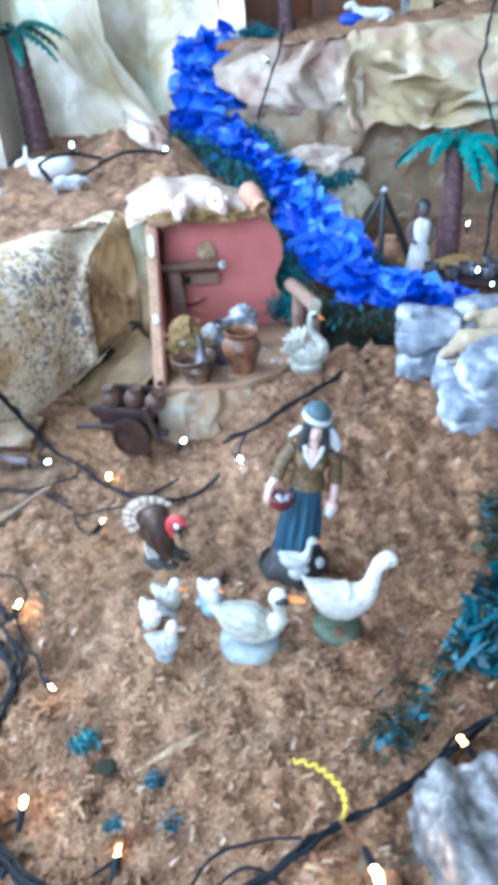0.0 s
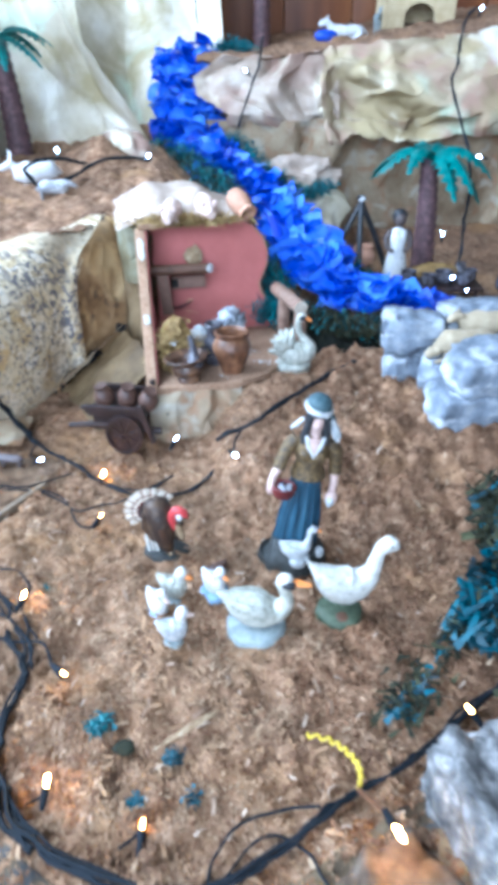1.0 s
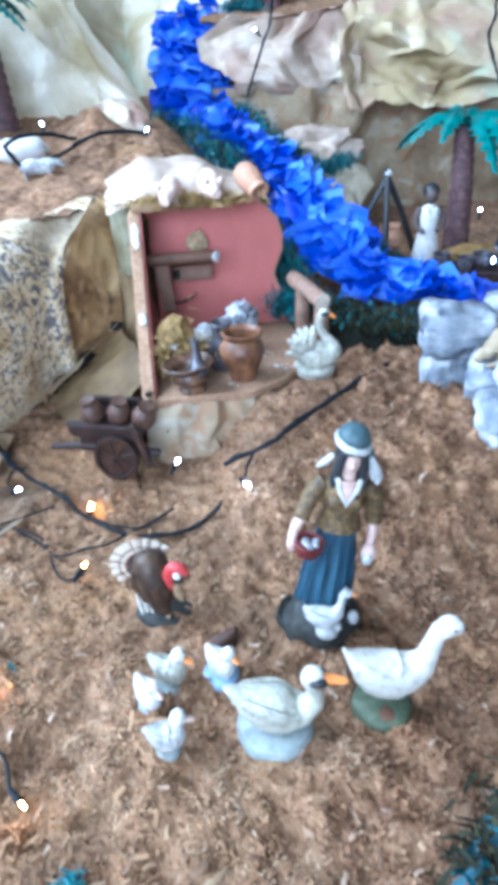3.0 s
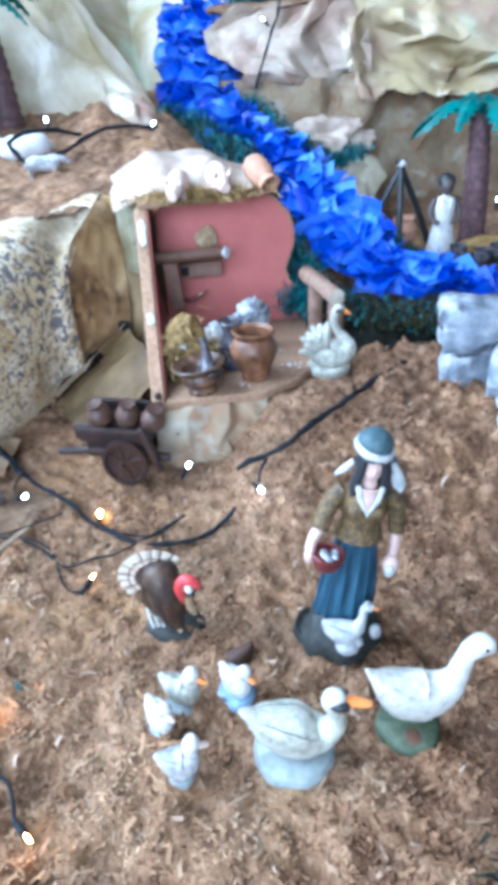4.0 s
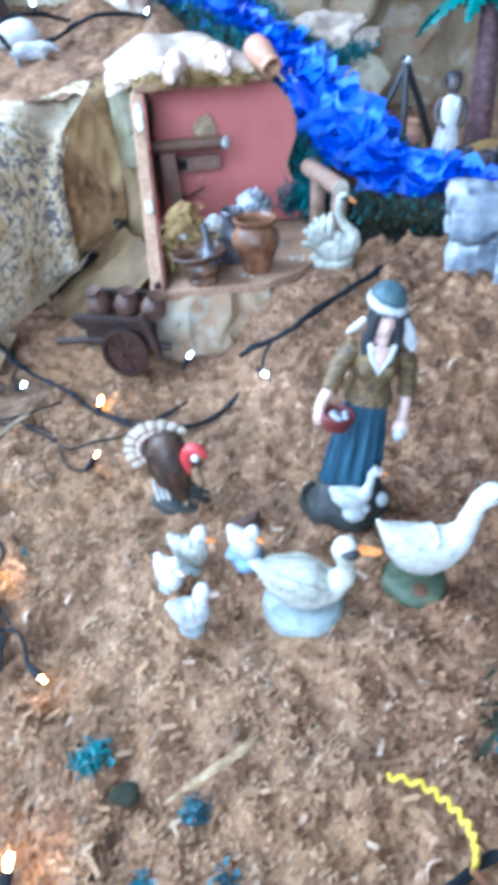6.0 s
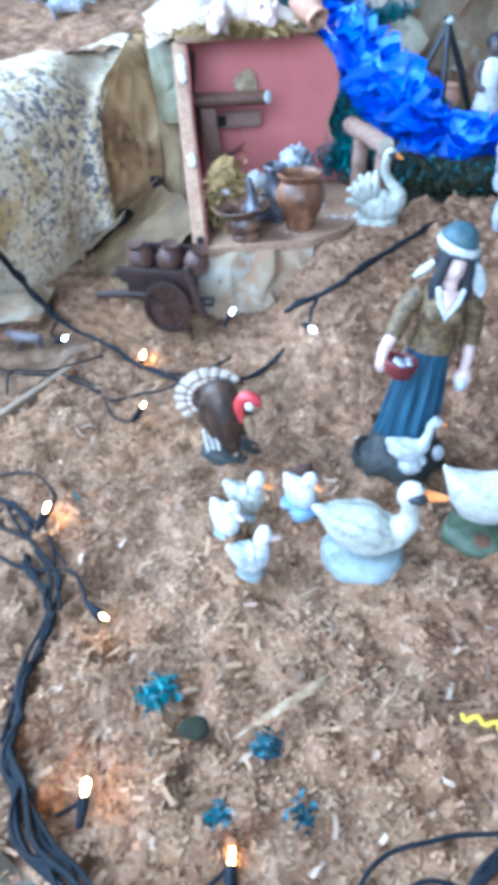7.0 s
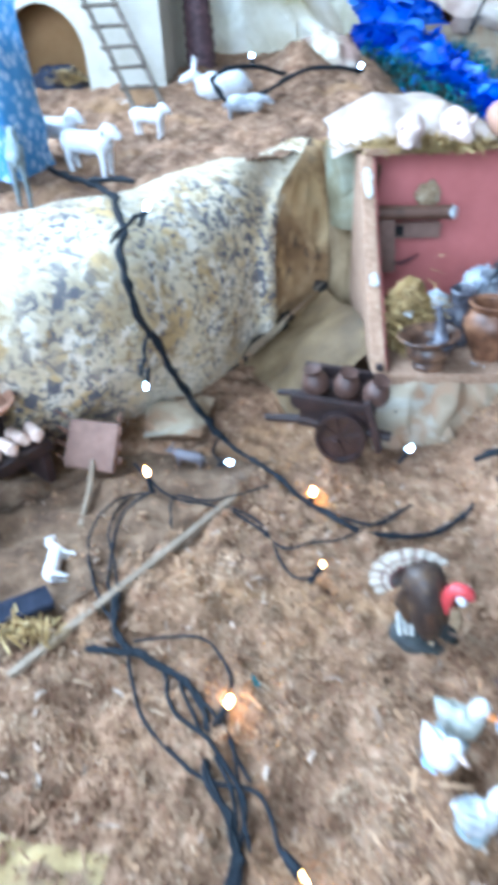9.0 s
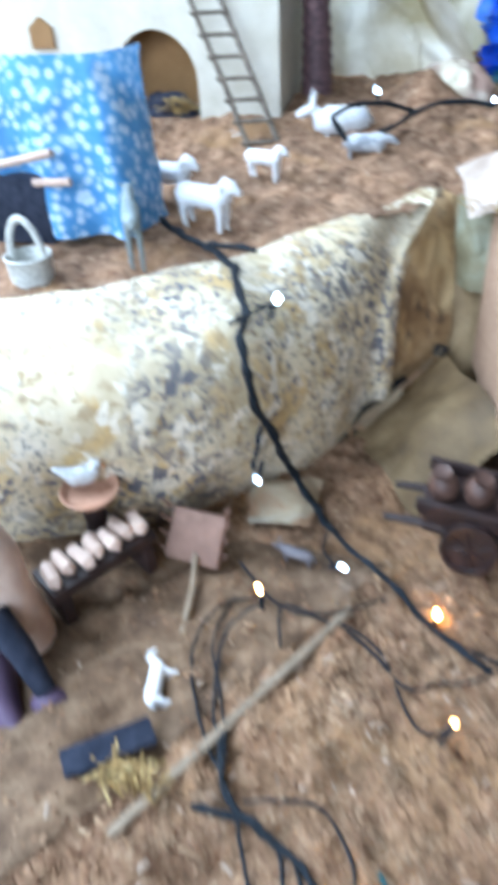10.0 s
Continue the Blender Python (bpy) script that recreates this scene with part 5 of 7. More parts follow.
    tube(bm, [(.0098, -.0012, .1040), (.0128, -.0015, .0985), (.0155, -.002, .0930), (.0165, -.002, .0900)], [(.0014, .0014), (.0030, .0016), (.0032, .0016), (.0014, .0010)], 3, 8)
    tube(bm, [(-.0085, .002, .102), (-.0125, .002, .0975), (-.0165, .002, .0945)], [(.0014, .0014), (.0022, .0014), (.0008, .0008)], 3, 8)
    # goose and gosling at her feet
    g = [(-.0135, -.015, .0205), (-.010, -.016, .018), (-.004, -.0175, .0165), (.002, -.018, .0170), (.006, -.018, .021), (.0066, -.018, .027), (.0064, -.018, .032), (.0082, -.0182, .0345), (.0108, -.0184, .0340)]
    tube(bm, g, [.001, .004, .0064, .0062, .0036, .0022, .0022, .0030, .0018], 3, 14, (0, 1, 0))
    tube(bm, [(.0102, -.0184, .0340), (.0140, -.0186, .0332)], [.0014, .0006], 8, 8)
    tube(bm, [(-.012, -.0205, .022), (-.004, -.0235, .020), (.002, -.0215, .0185)], [.001, (.002, .0042), .002], 3, 10)
    ball(bm, (.001, -.0205, .0095), (.0066, .0048, .0046), 3, 12)
    ball(bm, (.0065, -.0205, .0130), (.0026, .0026, .0026), 3, 10)
    ball(bm, (.0170, -.012, .0125), (.0036, .0036, .0042), 3, 10)
    ob = link("woman_figurine", bm, [ROCKBASE, SKIRT, BLOUSE, GREYWHITE, SKIN, MAROON, BLACK, SCARF, ORANGE, FOIL], sharp=50)
    ob.matrix_world = m
    return tagged(ob, "painted woman figurine with headscarf, bowl and goose", "figurine")


woman(pose(.0176, .3055, .0300, -4, 7.2, -2) @ Matrix.Diagonal((.86, .90, .965, 1)))

# turkey
def turkey(m):
    ob = thing("turkey_figurine", m, "brown turkey figurine with fanned white-tipped tail", "figurine")

    def piece(pname, bm, material, lb=""):
        rough_up(bm, .0005, 400)
        return part(pname, bm, material, ob, lb, 50)

    bm = bmesh.new()
    n = 66
    rows = [(.002, 0), (.0066, 0), (.0074, 2), (.0094, 3), (.0100, 2), (.0132, 3)]
    vs = []
    for k in range(n + 1):
        a = radians(28 + 200 * k / n)
        q = abs(math.sin(k / n * math.pi * 10))
        vs.append([bm.verts.new((-.0068 + r * (1 + (.07 * q if r > .011 else 0)) * math.cos(a), .004 + r * .16 - .0008 * q, .0235 + r * (1 + (.07 * q if r > .011 else 0)) * math.sin(a))) for r, _ in rows])
    for k in range(n):
        for j in range(len(rows) - 1):
            f = bm.faces.new((vs[k][j], vs[k + 1][j], vs[k + 1][j + 1], vs[k][j + 1]))
            f.material_index = 2 if rows[j + 1][1] == 3 and abs(math.sin((k + .5) / n * math.pi * 10)) < .22 else rows[j + 1][1]
    bmesh.ops.solidify(bm, geom=bm.faces[:], thickness=.0016)
    piece("tail_fan", bm, [TURKEY, REDPAINT, MAROON, CREAM], "fanned tail with two rows of cream tips")
    bm = bmesh.new()
    tube(bm, spline([(-.0040, .004, .0325), (-.0036, .002, .0290), (-.0026, -.001, .0225), (-.0010, -.004, .0130), (.0002, -.004, .0060), (.0006, -.003, .0015)], 3), [.003, .0050, .0063, .0070, .0074, .0074, .0072, .0068, .0062, .0055, .0048, .0041, .0034, .0027, .0020, .0010], 0, 18, (0, 1, 0))
    piece("body", bm, TURKEY)
    for s in (-1, 1):
        bm = bmesh.new()
        tube(bm, [(-.0026 + s * .0058, -.002, .0270), (-.0018 + s * .0072, -.002, .0190), (-.0008 + s * .0056, -.003, .0100)], [(.0028, .002), (.0036, .0022), (.0014, .001)], 0, 10)
        piece("wing", bm, TURKEY)
    bm = bmesh.new()
    tube(bm, [(-.0018, -.0085, .0215), (-.0008, -.0088, .0140), (.0002, -.0068, .0070)], [(.0018, .0008), (.0020, .0008), (.0010, .0006)], 0, 10)
    piece("breast_tuft", bm, BRONZE, "dark bronze breast tuft")
    bm = bmesh.new()
    tube(bm, spline([(.0042, -.004, .0175), (.0036, -.0045, .0235), (.0044, -.005, .0285), (.0072, -.0055, .0305), (.0100, -.006, .0285), (.0116, -.006, .0255)], 3), [.0014, .0018, .0021, .0022, .0022, .0022, .0022, .0023, .0024, .0024, .0024, .0023, .0021, .0016, .0011, .0005], 0, 12, (0, 1, 0))
    piece("head", bm, REDPAINT, "red painted head and neck")
    bm = bmesh.new()
    ball(bm, (.0074, -.0076, .0275), .0017, 0, 10)
    piece("cheek", bm, WHITE, "white painted cheek")
    bm = bmesh.new()
    tube(bm, [(.0066, -.0062, .0215), (.0076, -.0068, .0170), (.0084, -.0062, .0120)], [.0014, .0022, .0010], 0, 10)
    piece("wattle", bm, GREYSTRAW, "greyish wattle")
    for i in range(3):
        bm = bmesh.new()
        tube(bm, [(-.0105 + .0022 * i, -.001, .0120), (-.0098 + .0022 * i, -.002, .0065), (-.0088 + .0020 * i, -.003, .0015)], [.0008, .0009, .0007], 0, 8)
        piece("tail_feather", bm, OFFWHITE, "white barred feather")
    bm = bmesh.new()
    tube(bm, [(.001, -.003, .004), (.0014, -.006, .000)], [.0014, .0010], 0, 8)
    piece("leg", bm, GREYSTRAW)
    bm = bmesh.new()
    tube(bm, [(.0, 0, -.003), (.0005, 0, .0), (.0008, 0, .0016)], [(.0130, .0085), (.0128, .0084), (.0105, .0068)], 0, 20, (0, 1, 0))
    piece("base", bm, ROCKBASE, "dark rocky base")
    return ob


turkey(pose(-.0640, .3185, .0265, 0, 0, 4) @ Matrix.Diagonal((1.26, 1.26, 1.24, 1)))
bm = bmesh.new()
tube(bm, [(-.008, 0, .0), (-.002, 0, .003), (.006, .002, .006), (.009, .003, .009)], [.003, .0045, .0035, .001], 0, 10)
rough_up(bm, .001, 200)
ob = link("bark_chip", bm, HAIR)
ob.matrix_world = pose(-.0335, .292, .026, 0, 0, 15)
tagged(ob, "dark brown bark chip lying on sawdust", "bark")


def quadruped(name, m, L, H, label, mats, group="", ears=.12, neck=.25, head=.16, slim=1.0, lying=False, tail_len=.18):
    """A standing animal figure facing +x: L body length, H leg length."""
    bm = bmesh.new()
    b = H + .17 * L
    tube(bm, [(-.52 * L, 0, b + .03 * L), (-.46 * L, 0, b), (-.25 * L, 0, b), (.05 * L, 0, b - .01 * L), (.30 * L, 0, b + .01 * L), (.42 * L, 0, b + .05 * L), (.50 * L, 0, b + .05 * L + neck * .5 * L), (.55 * L, 0, b + neck * L), (.60 * L, 0, b + .02 * L + neck * L), (.60 * L + head * .7 * L, 0, b - .05 * L + neck * L), (.60 * L + head * L, 0, b - .08 * L + neck * L)],
         [.05 * L, .13 * L * slim, .175 * L * slim, .17 * L * slim, .175 * L * slim, .14 * L * slim, .10 * L, .095 * L, .09 * L, .065 * L, .03 * L], 0, 14, (0, 1, 0))
    for s in (-1, 1):
        tube(bm, [(.57 * L, s * .06 * L, b + .06 * L + neck * L), (.53 * L, s * .12 * L, b + (.06 + ears) * L + neck * L)], [.03 * L, .012 * L], 0, 8)
        for lx in (-.38, .32):
            if lying:
                tube(bm, [(lx * L, s * .12 * L, b - .05 * L), (lx * L + .12 * L, s * .17 * L, .05 * L), (lx * L + .28 * L, s * .16 * L, .03 * L)], [.07 * L, .05 * L, .03 * L], 0, 8)
            else:
                tube(bm, [(lx * L, s * .09 * L, b), (lx * L - .02 * L, s * .10 * L, H * .55), (lx * L, s * .10 * L, 0)], [.075 * L, .042 * L, .036 * L], 0, 8)
    tube(bm, [(-.50 * L, 0, b + .03 * L), (-.56 * L, 0, b - .04 * L), (-.57 * L, 0, b - tail_len * L)], [.03 * L, .03 * L, .012 * L], 0, 8)
    rough_up(bm, .02 * L, 7 / L, L * 50)
    ob = link(name, bm, mats, sharp=60)
    ob.matrix_world = m
    return tagged(ob, label, "figurine", group)


def lamb(m, L, label, turn=0.0, group="white animals on the terrace"):
    """A standing lamb of white plaster facing +x, L long, its fleece lumpy and its head turned."""
    bm = bmesh.new()
    tube(bm, spline([(-.46 * L, 0, .50 * L), (-.40 * L, 0, .52 * L), (-.18 * L, 0, .52 * L), (.08 * L, 0, .51 * L), (.27 * L, 0, .54 * L), (.34 * L, 0, .58 * L)], 3), [.03 * L, .10 * L, .145 * L, .17 * L, .18 * L, .18 * L, .175 * L, .17 * L, .17 * L, .17 * L, .17 * L, .17 * L, .165 * L, .15 * L, .13 * L, .08 * L], 0, 16, (0, 1, 0))
    rough_up(bm, .045 * L, 11 / L, L * 50)
    h = Matrix.Translation((.36 * L, 0, .64 * L)) @ pose(0, 0, 0, 0, 0, turn)
    tube(bm, [(.24 * L, 0, .56 * L), (.36 * L, 0, .66 * L), (.40 * L, 0, .72 * L)], [.13 * L, .12 * L, .09 * L], 0, 12, (0, 1, 0))
    tube(bm, [h @ Vector(p) for p in ((-.08 * L, 0, .06 * L), (-.02 * L, 0, .08 * L), (.08 * L, 0, .05 * L), (.17 * L, 0, -.01 * L), (.22 * L, 0, -.04 * L))], [.06 * L, .105 * L, .10 * L, .065 * L, .035 * L], 0, 12)
    for s in (-1, 1):
        tube(bm, [h @ Vector((-.02 * L, s * .08 * L, .09 * L)), h @ Vector((-.04 * L, s * .16 * L, .05 * L)), h @ Vector((-.04 * L, s * .19 * L, .0))], [(.03 * L, .02 * L), (.04 * L, .02 * L), .01 * L], 0, 8)
        for lx, b in ((-.33, .04), (.26, -.02)):
            tube(bm, [(lx * L, s * .09 * L, .48 * L), ((lx - b) * L, s * .10 * L, .28 * L), ((lx - b * .3) * L, s * .10 * L, .10 * L), ((lx + .01) * L, s * .10 * L, 0)], [.09 * L, .052 * L, .036 * L, .042 * L], 0, 8)
    tube(bm, [(-.42 * L, 0, .58 * L), (-.50 * L, 0, .54 * L), (-.52 * L, 0, .40 * L)], [.045 * L, .05 * L, .02 * L], 0, 8)
    rough_up(bm, .012 * L, 26 / L, L * 80)
    ob = link("lamb_figurine", bm, LAMB, sharp=60)
    ob.matrix_world = m
    return tagged(ob, label, "figurine", group)


FLOCK = "white animals on the terrace"
lamb(pose(-.3000, .618, .1420, 0, 0, -14), .046, "white lamb figurine standing on the terrace", 12)
lamb(pose(-.3480, .672, .1420, 0, 0, -2), .045, "white lamb figurine behind another lamb", -10)
lamb(pose(-.2865, .733, .1440, 0, 0, -10), .034, "white lamb figurine walking on the terrace", 8)
quadruped("donkey_figurine", pose(-.2400, .838, .1500, 0, 0, 205), .050, .010, "white donkey figurine resting by the cable", [LAMB], FLOCK, .26, .20, .26, 1.45)
quadruped("goat_figurine", pose(-.2120, .790, .1480, 0, 0, 6), .034, .007, "small grey and white goat figurine", [mat("goat_grey", [(.22, .23, .25), (.62, .64, .66)], scale=45, rough=.5, contrast=.12)], FLOCK, .06, .05, .20, 1.3)
quadruped("lamb_figurine", pose(-.3300, .560, .1400, 0, 0, 115), .034, .026, "pale grey lamb figurine beside the blue cloth", [PALEBLUE], FLOCK, .06, .30, .18)
quadruped("lamb_figurine", pose(-.2390, .341, .0250, -70, 0, 98), .022, .0055, "tiny white lamb figurine on the bare earth", [LAMB], "", .05, .22, .2)
quadruped("rabbit_figurine", pose(-.2000, .440, .014, 0, 0, 170), .020, .005, "small grey rabbit figurine beside the cables", [mat("rabbit_grey", [(.10, .09, .10), (.20, .18, .19)], scale=60, rough=.6)], "", .2, .1, .14)

# ---- stones, kitchen and palms on the far side ----
def stone(name, c, size, rot, seed, material=STONE, label="", bev=.35, amp=.16):
    bm = bmesh.new()
    bmesh.ops.create_cube(bm, size=2)
    bmesh.ops.subdivide_edges(bm, edges=bm.edges[:], cuts=15, use_grid_fill=True)
    for v in bm.verts:
        d = v.co.normalized()
        v.co = v.co.lerp(d * 1.25, bev)
        q = v.co * 1.1 + Vector((seed, seed * .7, -seed))
        v.co *= 1 + amp * noise.noise(q) + amp * .45 * noise.noise(q * 2.7) + amp * .32 * noise.noise(q * 6) + amp * .20 * noise.noise(q * 15)
        v.co = Vector((v.co.x * size[0], v.co.y * size[1], v.co.z * size[2]))
    ob = link(name, bm, material, sharp=180)
    ob.matrix_world = pose(*c, *rot)
    return tagged(ob, label, "stone")


WALLS = "stones of the pen"
for c, s, r, k, lb in (((.1420, .515, .0915), (.0245, .018, .0165), (0, 3, -6), 1.0, "pale blue grey stone block of the pen"),
                       ((.1960, .522, .0970), (.0270, .017, .0160), (0, -3, 6), 2.3, "long blue grey stone block of the pen"),
                       ((.1480, .512, .0560), (.0260, .016, .0200), (0, -4, 10), 3.2, "lower blue grey stone under a pale block"),
                       ((.1930, .446, .0900), (.0370, .022, .0190), (4, -4, 10), 4.1, "large rounded blue grey stone of the pen"),
                       ((.1660, .472, .0660), (.0240, .018, .0190), (0, 6, -24), 6.6, "low blue grey stone in the pen wall"),
                       ((.1780, .441, .0570), (.0360, .019, .0190), (4, 3, 8), 7.4, "dark blue grey stone at the wall foot"),
                       ((.2350, .450, .0720), (.026, .026, .030), (0, 8, -10), 5.7, "blue grey stone at the pen's corner")):
    tagged(stone("pen_stone", c, s, r, k, STONE, lb), "", "stone", WALLS)
WOOL = mat("tan_wool", [(.28, .22, .14), (.42, .35, .24)], scale=90, rough=.8, bump=.5)
quadruped("sheep_figurine", pose(.2040, .500, .0900, 0, 0, 176), .050, .004, "tan sheep figurine lying between the stones", [WOOL], "sheep in the pen", .03, .14, .13, 1.4, True)
quadruped("sheep_figurine", pose(.1780, .474, .0850, 0, 0, 182), .050, .003, "tan sheep figurine resting behind the rounded stone", [WOOL], "sheep in the pen", .02, -.10, .10, 1.5, True)

# palms
def palm(m, h, r, crown_r, n, label, seed, bend=.1, droop=1.0):
    g = random.Random(seed)
    ob = thing("palm_tree", m, label, "palm")
    bm = bmesh.new()
    pts, rad = [], []
    k = 26
    for i in range(k + 1):
        s = i / k
        pts.append((bend * h * s * s, 0, h * s))
        rad.append(r * (1.12 - .35 * s) * (1.09 if i % 2 else .95))
    tube(bm, pts, rad, 0, 14)
    part("trunk", bm, TRUNK, ob, "ringed purple brown trunk", 70)
    for j in range(n):
        a = 2 * math.pi * j / n + g.uniform(-.2, .2)
        el = g.uniform(.25, 1.0)
        L = crown_r * g.uniform(.85, 1.15)
        bm = bmesh.new()
        rows, cols = 21, 5
        vs = []
        for i in range(rows):
            s = i / (rows - 1)
            rr = L * s * math.cos(el * (1 - s * .3))
            z = L * (math.sin(el) * s - droop * .85 * s * s)
            w = .155 * L * (math.sin(math.pi * min(1, s * .93 + .07)) ** .7) * (1 if i % 2 else .50)
            row = []
            for q in range(cols):
                t = q / (cols - 1) * 2 - 1
                row.append(bm.verts.new((rr, t * w, z - abs(t) * w * .55)))
            vs.append(row)
        for i in range(rows - 1):
            for q in range(cols - 1):
                bm.faces.new((vs[i][q], vs[i + 1][q], vs[i + 1][q + 1], vs[i][q + 1]))
        fr = part("frond", bm, PALM, ob)
        fr.matrix_basis = pose(bend * h, 0, h, 0, 0, math.degrees(a))
    return ob


palm(pose(.2570, .885, .018, 0, 0, 150), .150, .0140, .094, 12, "plastic palm with teal fronds and purple trunk", 3, .05, 1.12)
palm(pose(-.2830, .945, .152, 0, 0, 0), .150, .0150, .075, 10, "plastic palm beside the white house", 5, -.04)
palm(pose(.062, 1.36, .268, 0, 0, 0), .20, .014, .07, 9, "plastic palm on the high shelf", 8, .03)

# woman at the fire
bm = bmesh.new()
tube(bm, [(0, 0, 0), (0, 0, .003), (0, 0, .020), (0, 0, .036), (0, -.001, .044), (0, 0, .053), (0, 0, .057)], [(.0125, .0105), (.0130, .011), (.0105, .009), (.0075, .0065), (.0085, .0070), (.0085, .006), (.003, .003)], 0, 18, (0, 1, 0))
ball(bm, (0, -.001, .066), (.0062, .0066, .0085), 1, 14)
ball(bm, (0, .0015, .069), (.0075, .0075, .0080), 2, 14)
for s in (-1, 1):
    tube(bm, [(s * .0085, 0, .054), (s * .0125, 0, .045), (s * .0115, -.004, .036), (s * .006, -.009, .033)], [.0030, .0030, .0025, .0022], 1, 10)
    tube(bm, [(s * .004, -.0066, .056), (s * .003, -.0072, .048)], .0012, 0, 6)
ob = link("cook_figurine", bm, [WHITE, DARKSKIN, BLACK], sharp=60)
ob.matrix_world = pose(.212, .855, .0215) @ Matrix.Diagonal((1.3, 1.3, 1.18, 1))
tagged(ob, "dark figurine in a long white dress by the fire", "figurine")

# tripod with kettle
TR = Vector((.163, .872, .0215))
tripod = thing("cooking_tripod", Matrix.Translation(TR) @ Matrix.Diagonal((1.15, 1.15, 1.1, 1)), "dark stick tripod with a hanging clay kettle", "tripod")
for a in (192, 262, 20):
    bm = bmesh.new()
    e = Vector((.042 * math.cos(radians(a)), .042 * math.sin(radians(a)), 0))
    tube(bm, [e, e * .5 + Vector((0, 0, .047)), Vector((0, 0, .094)) - e * .08], [.0034, .0034, .0028], 0, 8)
    part("leg", bm, BLACK, tripod)
bm = bmesh.new()
ball(bm, (0, 0, .091), (.0048, .0048, .0036), 0, 10)
part("lashing", bm, WHITE, tripod, "pale cord lashing")
bm = bmesh.new()
tube(bm, [(0, 0, .09), (0, 0, .030)], .0012, 0, 6)
part("chain", bm, DARKWOOD, tripod)
bm = bmesh.new()
lathe(bm, [(.006, .0), (.013, .006), (.0145, .014), (.0105, .022), (.011, .025), (.0085, .024)], 0, 18, (.0075, .004, .010))
part("kettle", bm, TERRACOTTA, tripod, "round reddish clay kettle")

# low table with black pots
TB = (.250, .785, .018)
tb = thing("low_table", pose(*TB, 0, 0, -4), "low dark plank table set with black pots", "table")
bm = bmesh.new()
for i in range(4):
    box(bm, (0, -.018 + i * .012, .0175), (.104, .0108, .0035), bevel=.0006)
part("tabletop", bm, DARKWOOD, tb)
for lx in (-.044, .044):
    for ly in (-.018, .018):
        bm = bmesh.new()
        tube(bm, [(lx, ly, 0), (lx, ly, .016)], .0025, 0, 8)
        part("leg", bm, DARKWOOD, tb)
for dx, dy, rr in ((-.036, .008, .0095), (-.014, -.006, .0085), (.008, .006, .0115), (.030, -.004, .0100), (.042, .012, .0085)):
    bm = bmesh.new()
    lathe(bm, [(rr * .7, 0), (rr * .95, .004), (rr, .010), (rr * .95, .0125), (rr * 1.05, .0135), (rr * .85, .0125), (rr * .8, .006)], 0, 18)
    ob = link("black_pot", bm, GLAZE)
    ob.matrix_world = pose(*TB, 0, 0, -4) @ pose(dx, dy, .0193)
    tagged(ob, "small round black pot on the low table", "pot", "pots on the low table")
for dx, dy, s in ((.338, .760, 1.0), (.315, .735, .8), (.300, .850, .9), (.345, .800, 1.1)):
    bm = bmesh.new()
    lathe(bm, [(.007, 0), (.011, .004), (.0125, .011), (.010, .018), (.007, .021), (.0085, .024), (.0065, .0235)], 0, 16)
    ob = link("dark_jar", bm, GLAZE)
    ob.matrix_world = pose(dx, dy, float(land(dx, dy)) + .001) @ Matrix.Diagonal((s, s, s, 1))
    tagged(ob, "dark glazed jar standing near the low table", "jar", "jars by the low table")
crumpled("hay_patch", (.262, .845, .03), (.03, .012, .012), STRAW, "yellow straw heap behind the low table", "straw", 6.1, .4)

# right foreground: grey rock and tinsel
stone("foreground_rock", (.090, .090, .029), (.0285, .056, .048), (0, 6, 12), 8.3, GREYROCK, "rough grey white rock at the display's edge", .4, .30)
stone("brown_boulder", (0.032, .080, .038), (.026, .028, .026), (0, 0, 25), 3.1, BROWNROCK, "rough brown boulder beside the grey rock", .4, .25)
fronds("tinsel_garland", along([(0.180, 0.335, 0.036), (0.158, 0.290, 0.041), (0.137, 0.252, 0.044), (0.112, 0.226, 0.047)], .012, 6), 800, (.010, .026), (.0035, .0085), TINSEL, "wide-bladed teal tinsel garland lying on the sawdust", "garland", 41, curl=.35)
fronds("tinsel_garland", along([(0.102, 0.224, 0.043), (0.081, 0.210, 0.044), (0.069, 0.188, 0.047), (0.058, 0.178, 0.048), (0.051, 0.174, 0.049)], .0065, 6), 34, (.005, .012), (.0016, .0040), TINSEL, "thin end of a teal tinsel garland", "garland", 42, up=(-.1, .7), curl=.35)
# dark blades added to paint the shade along the garland's foot
fronds("dark_garland", along([(0.176, 0.335, 0.029), (0.144, 0.290, 0.034), (0.123, 0.252, 0.039), (0.102, 0.224, 0.042), (0.102, 0.224, 0.042), (0.081, 0.210, 0.043), (0.069, 0.188, 0.046), (0.058, 0.178, 0.047), (0.051, 0.174, 0.048)], .010, 6), 260, (.005, .012), (.0014, .0032), MOSS, "dark green blades painting the shade at the garland's foot", "garland", 45, up=(-.1, .6), curl=.35)
fronds("tinsel_garland", along([(.190, .345, .048), (.180, .28, .050), (.158, .20, .052), (.150, .13, .054)], .016, 6), 1300, (.012, .030), (.0030, .0075), TINSEL, "dark teal tinsel garland along the display edge", "garland", 43, curl=.35)
# more dark blades, standing in for the shadow beneath the garland
fronds("dark_garland", along([(.175, .345, .040), (.158, .28, .042), (.140, .22, .046), (.146, .13, .050)], .016, 6), 2400, (.012, .026), (.002, .005), MOSS, "dark green blades painting the shade under the tinsel garland", "garland", 44, curl=.35)
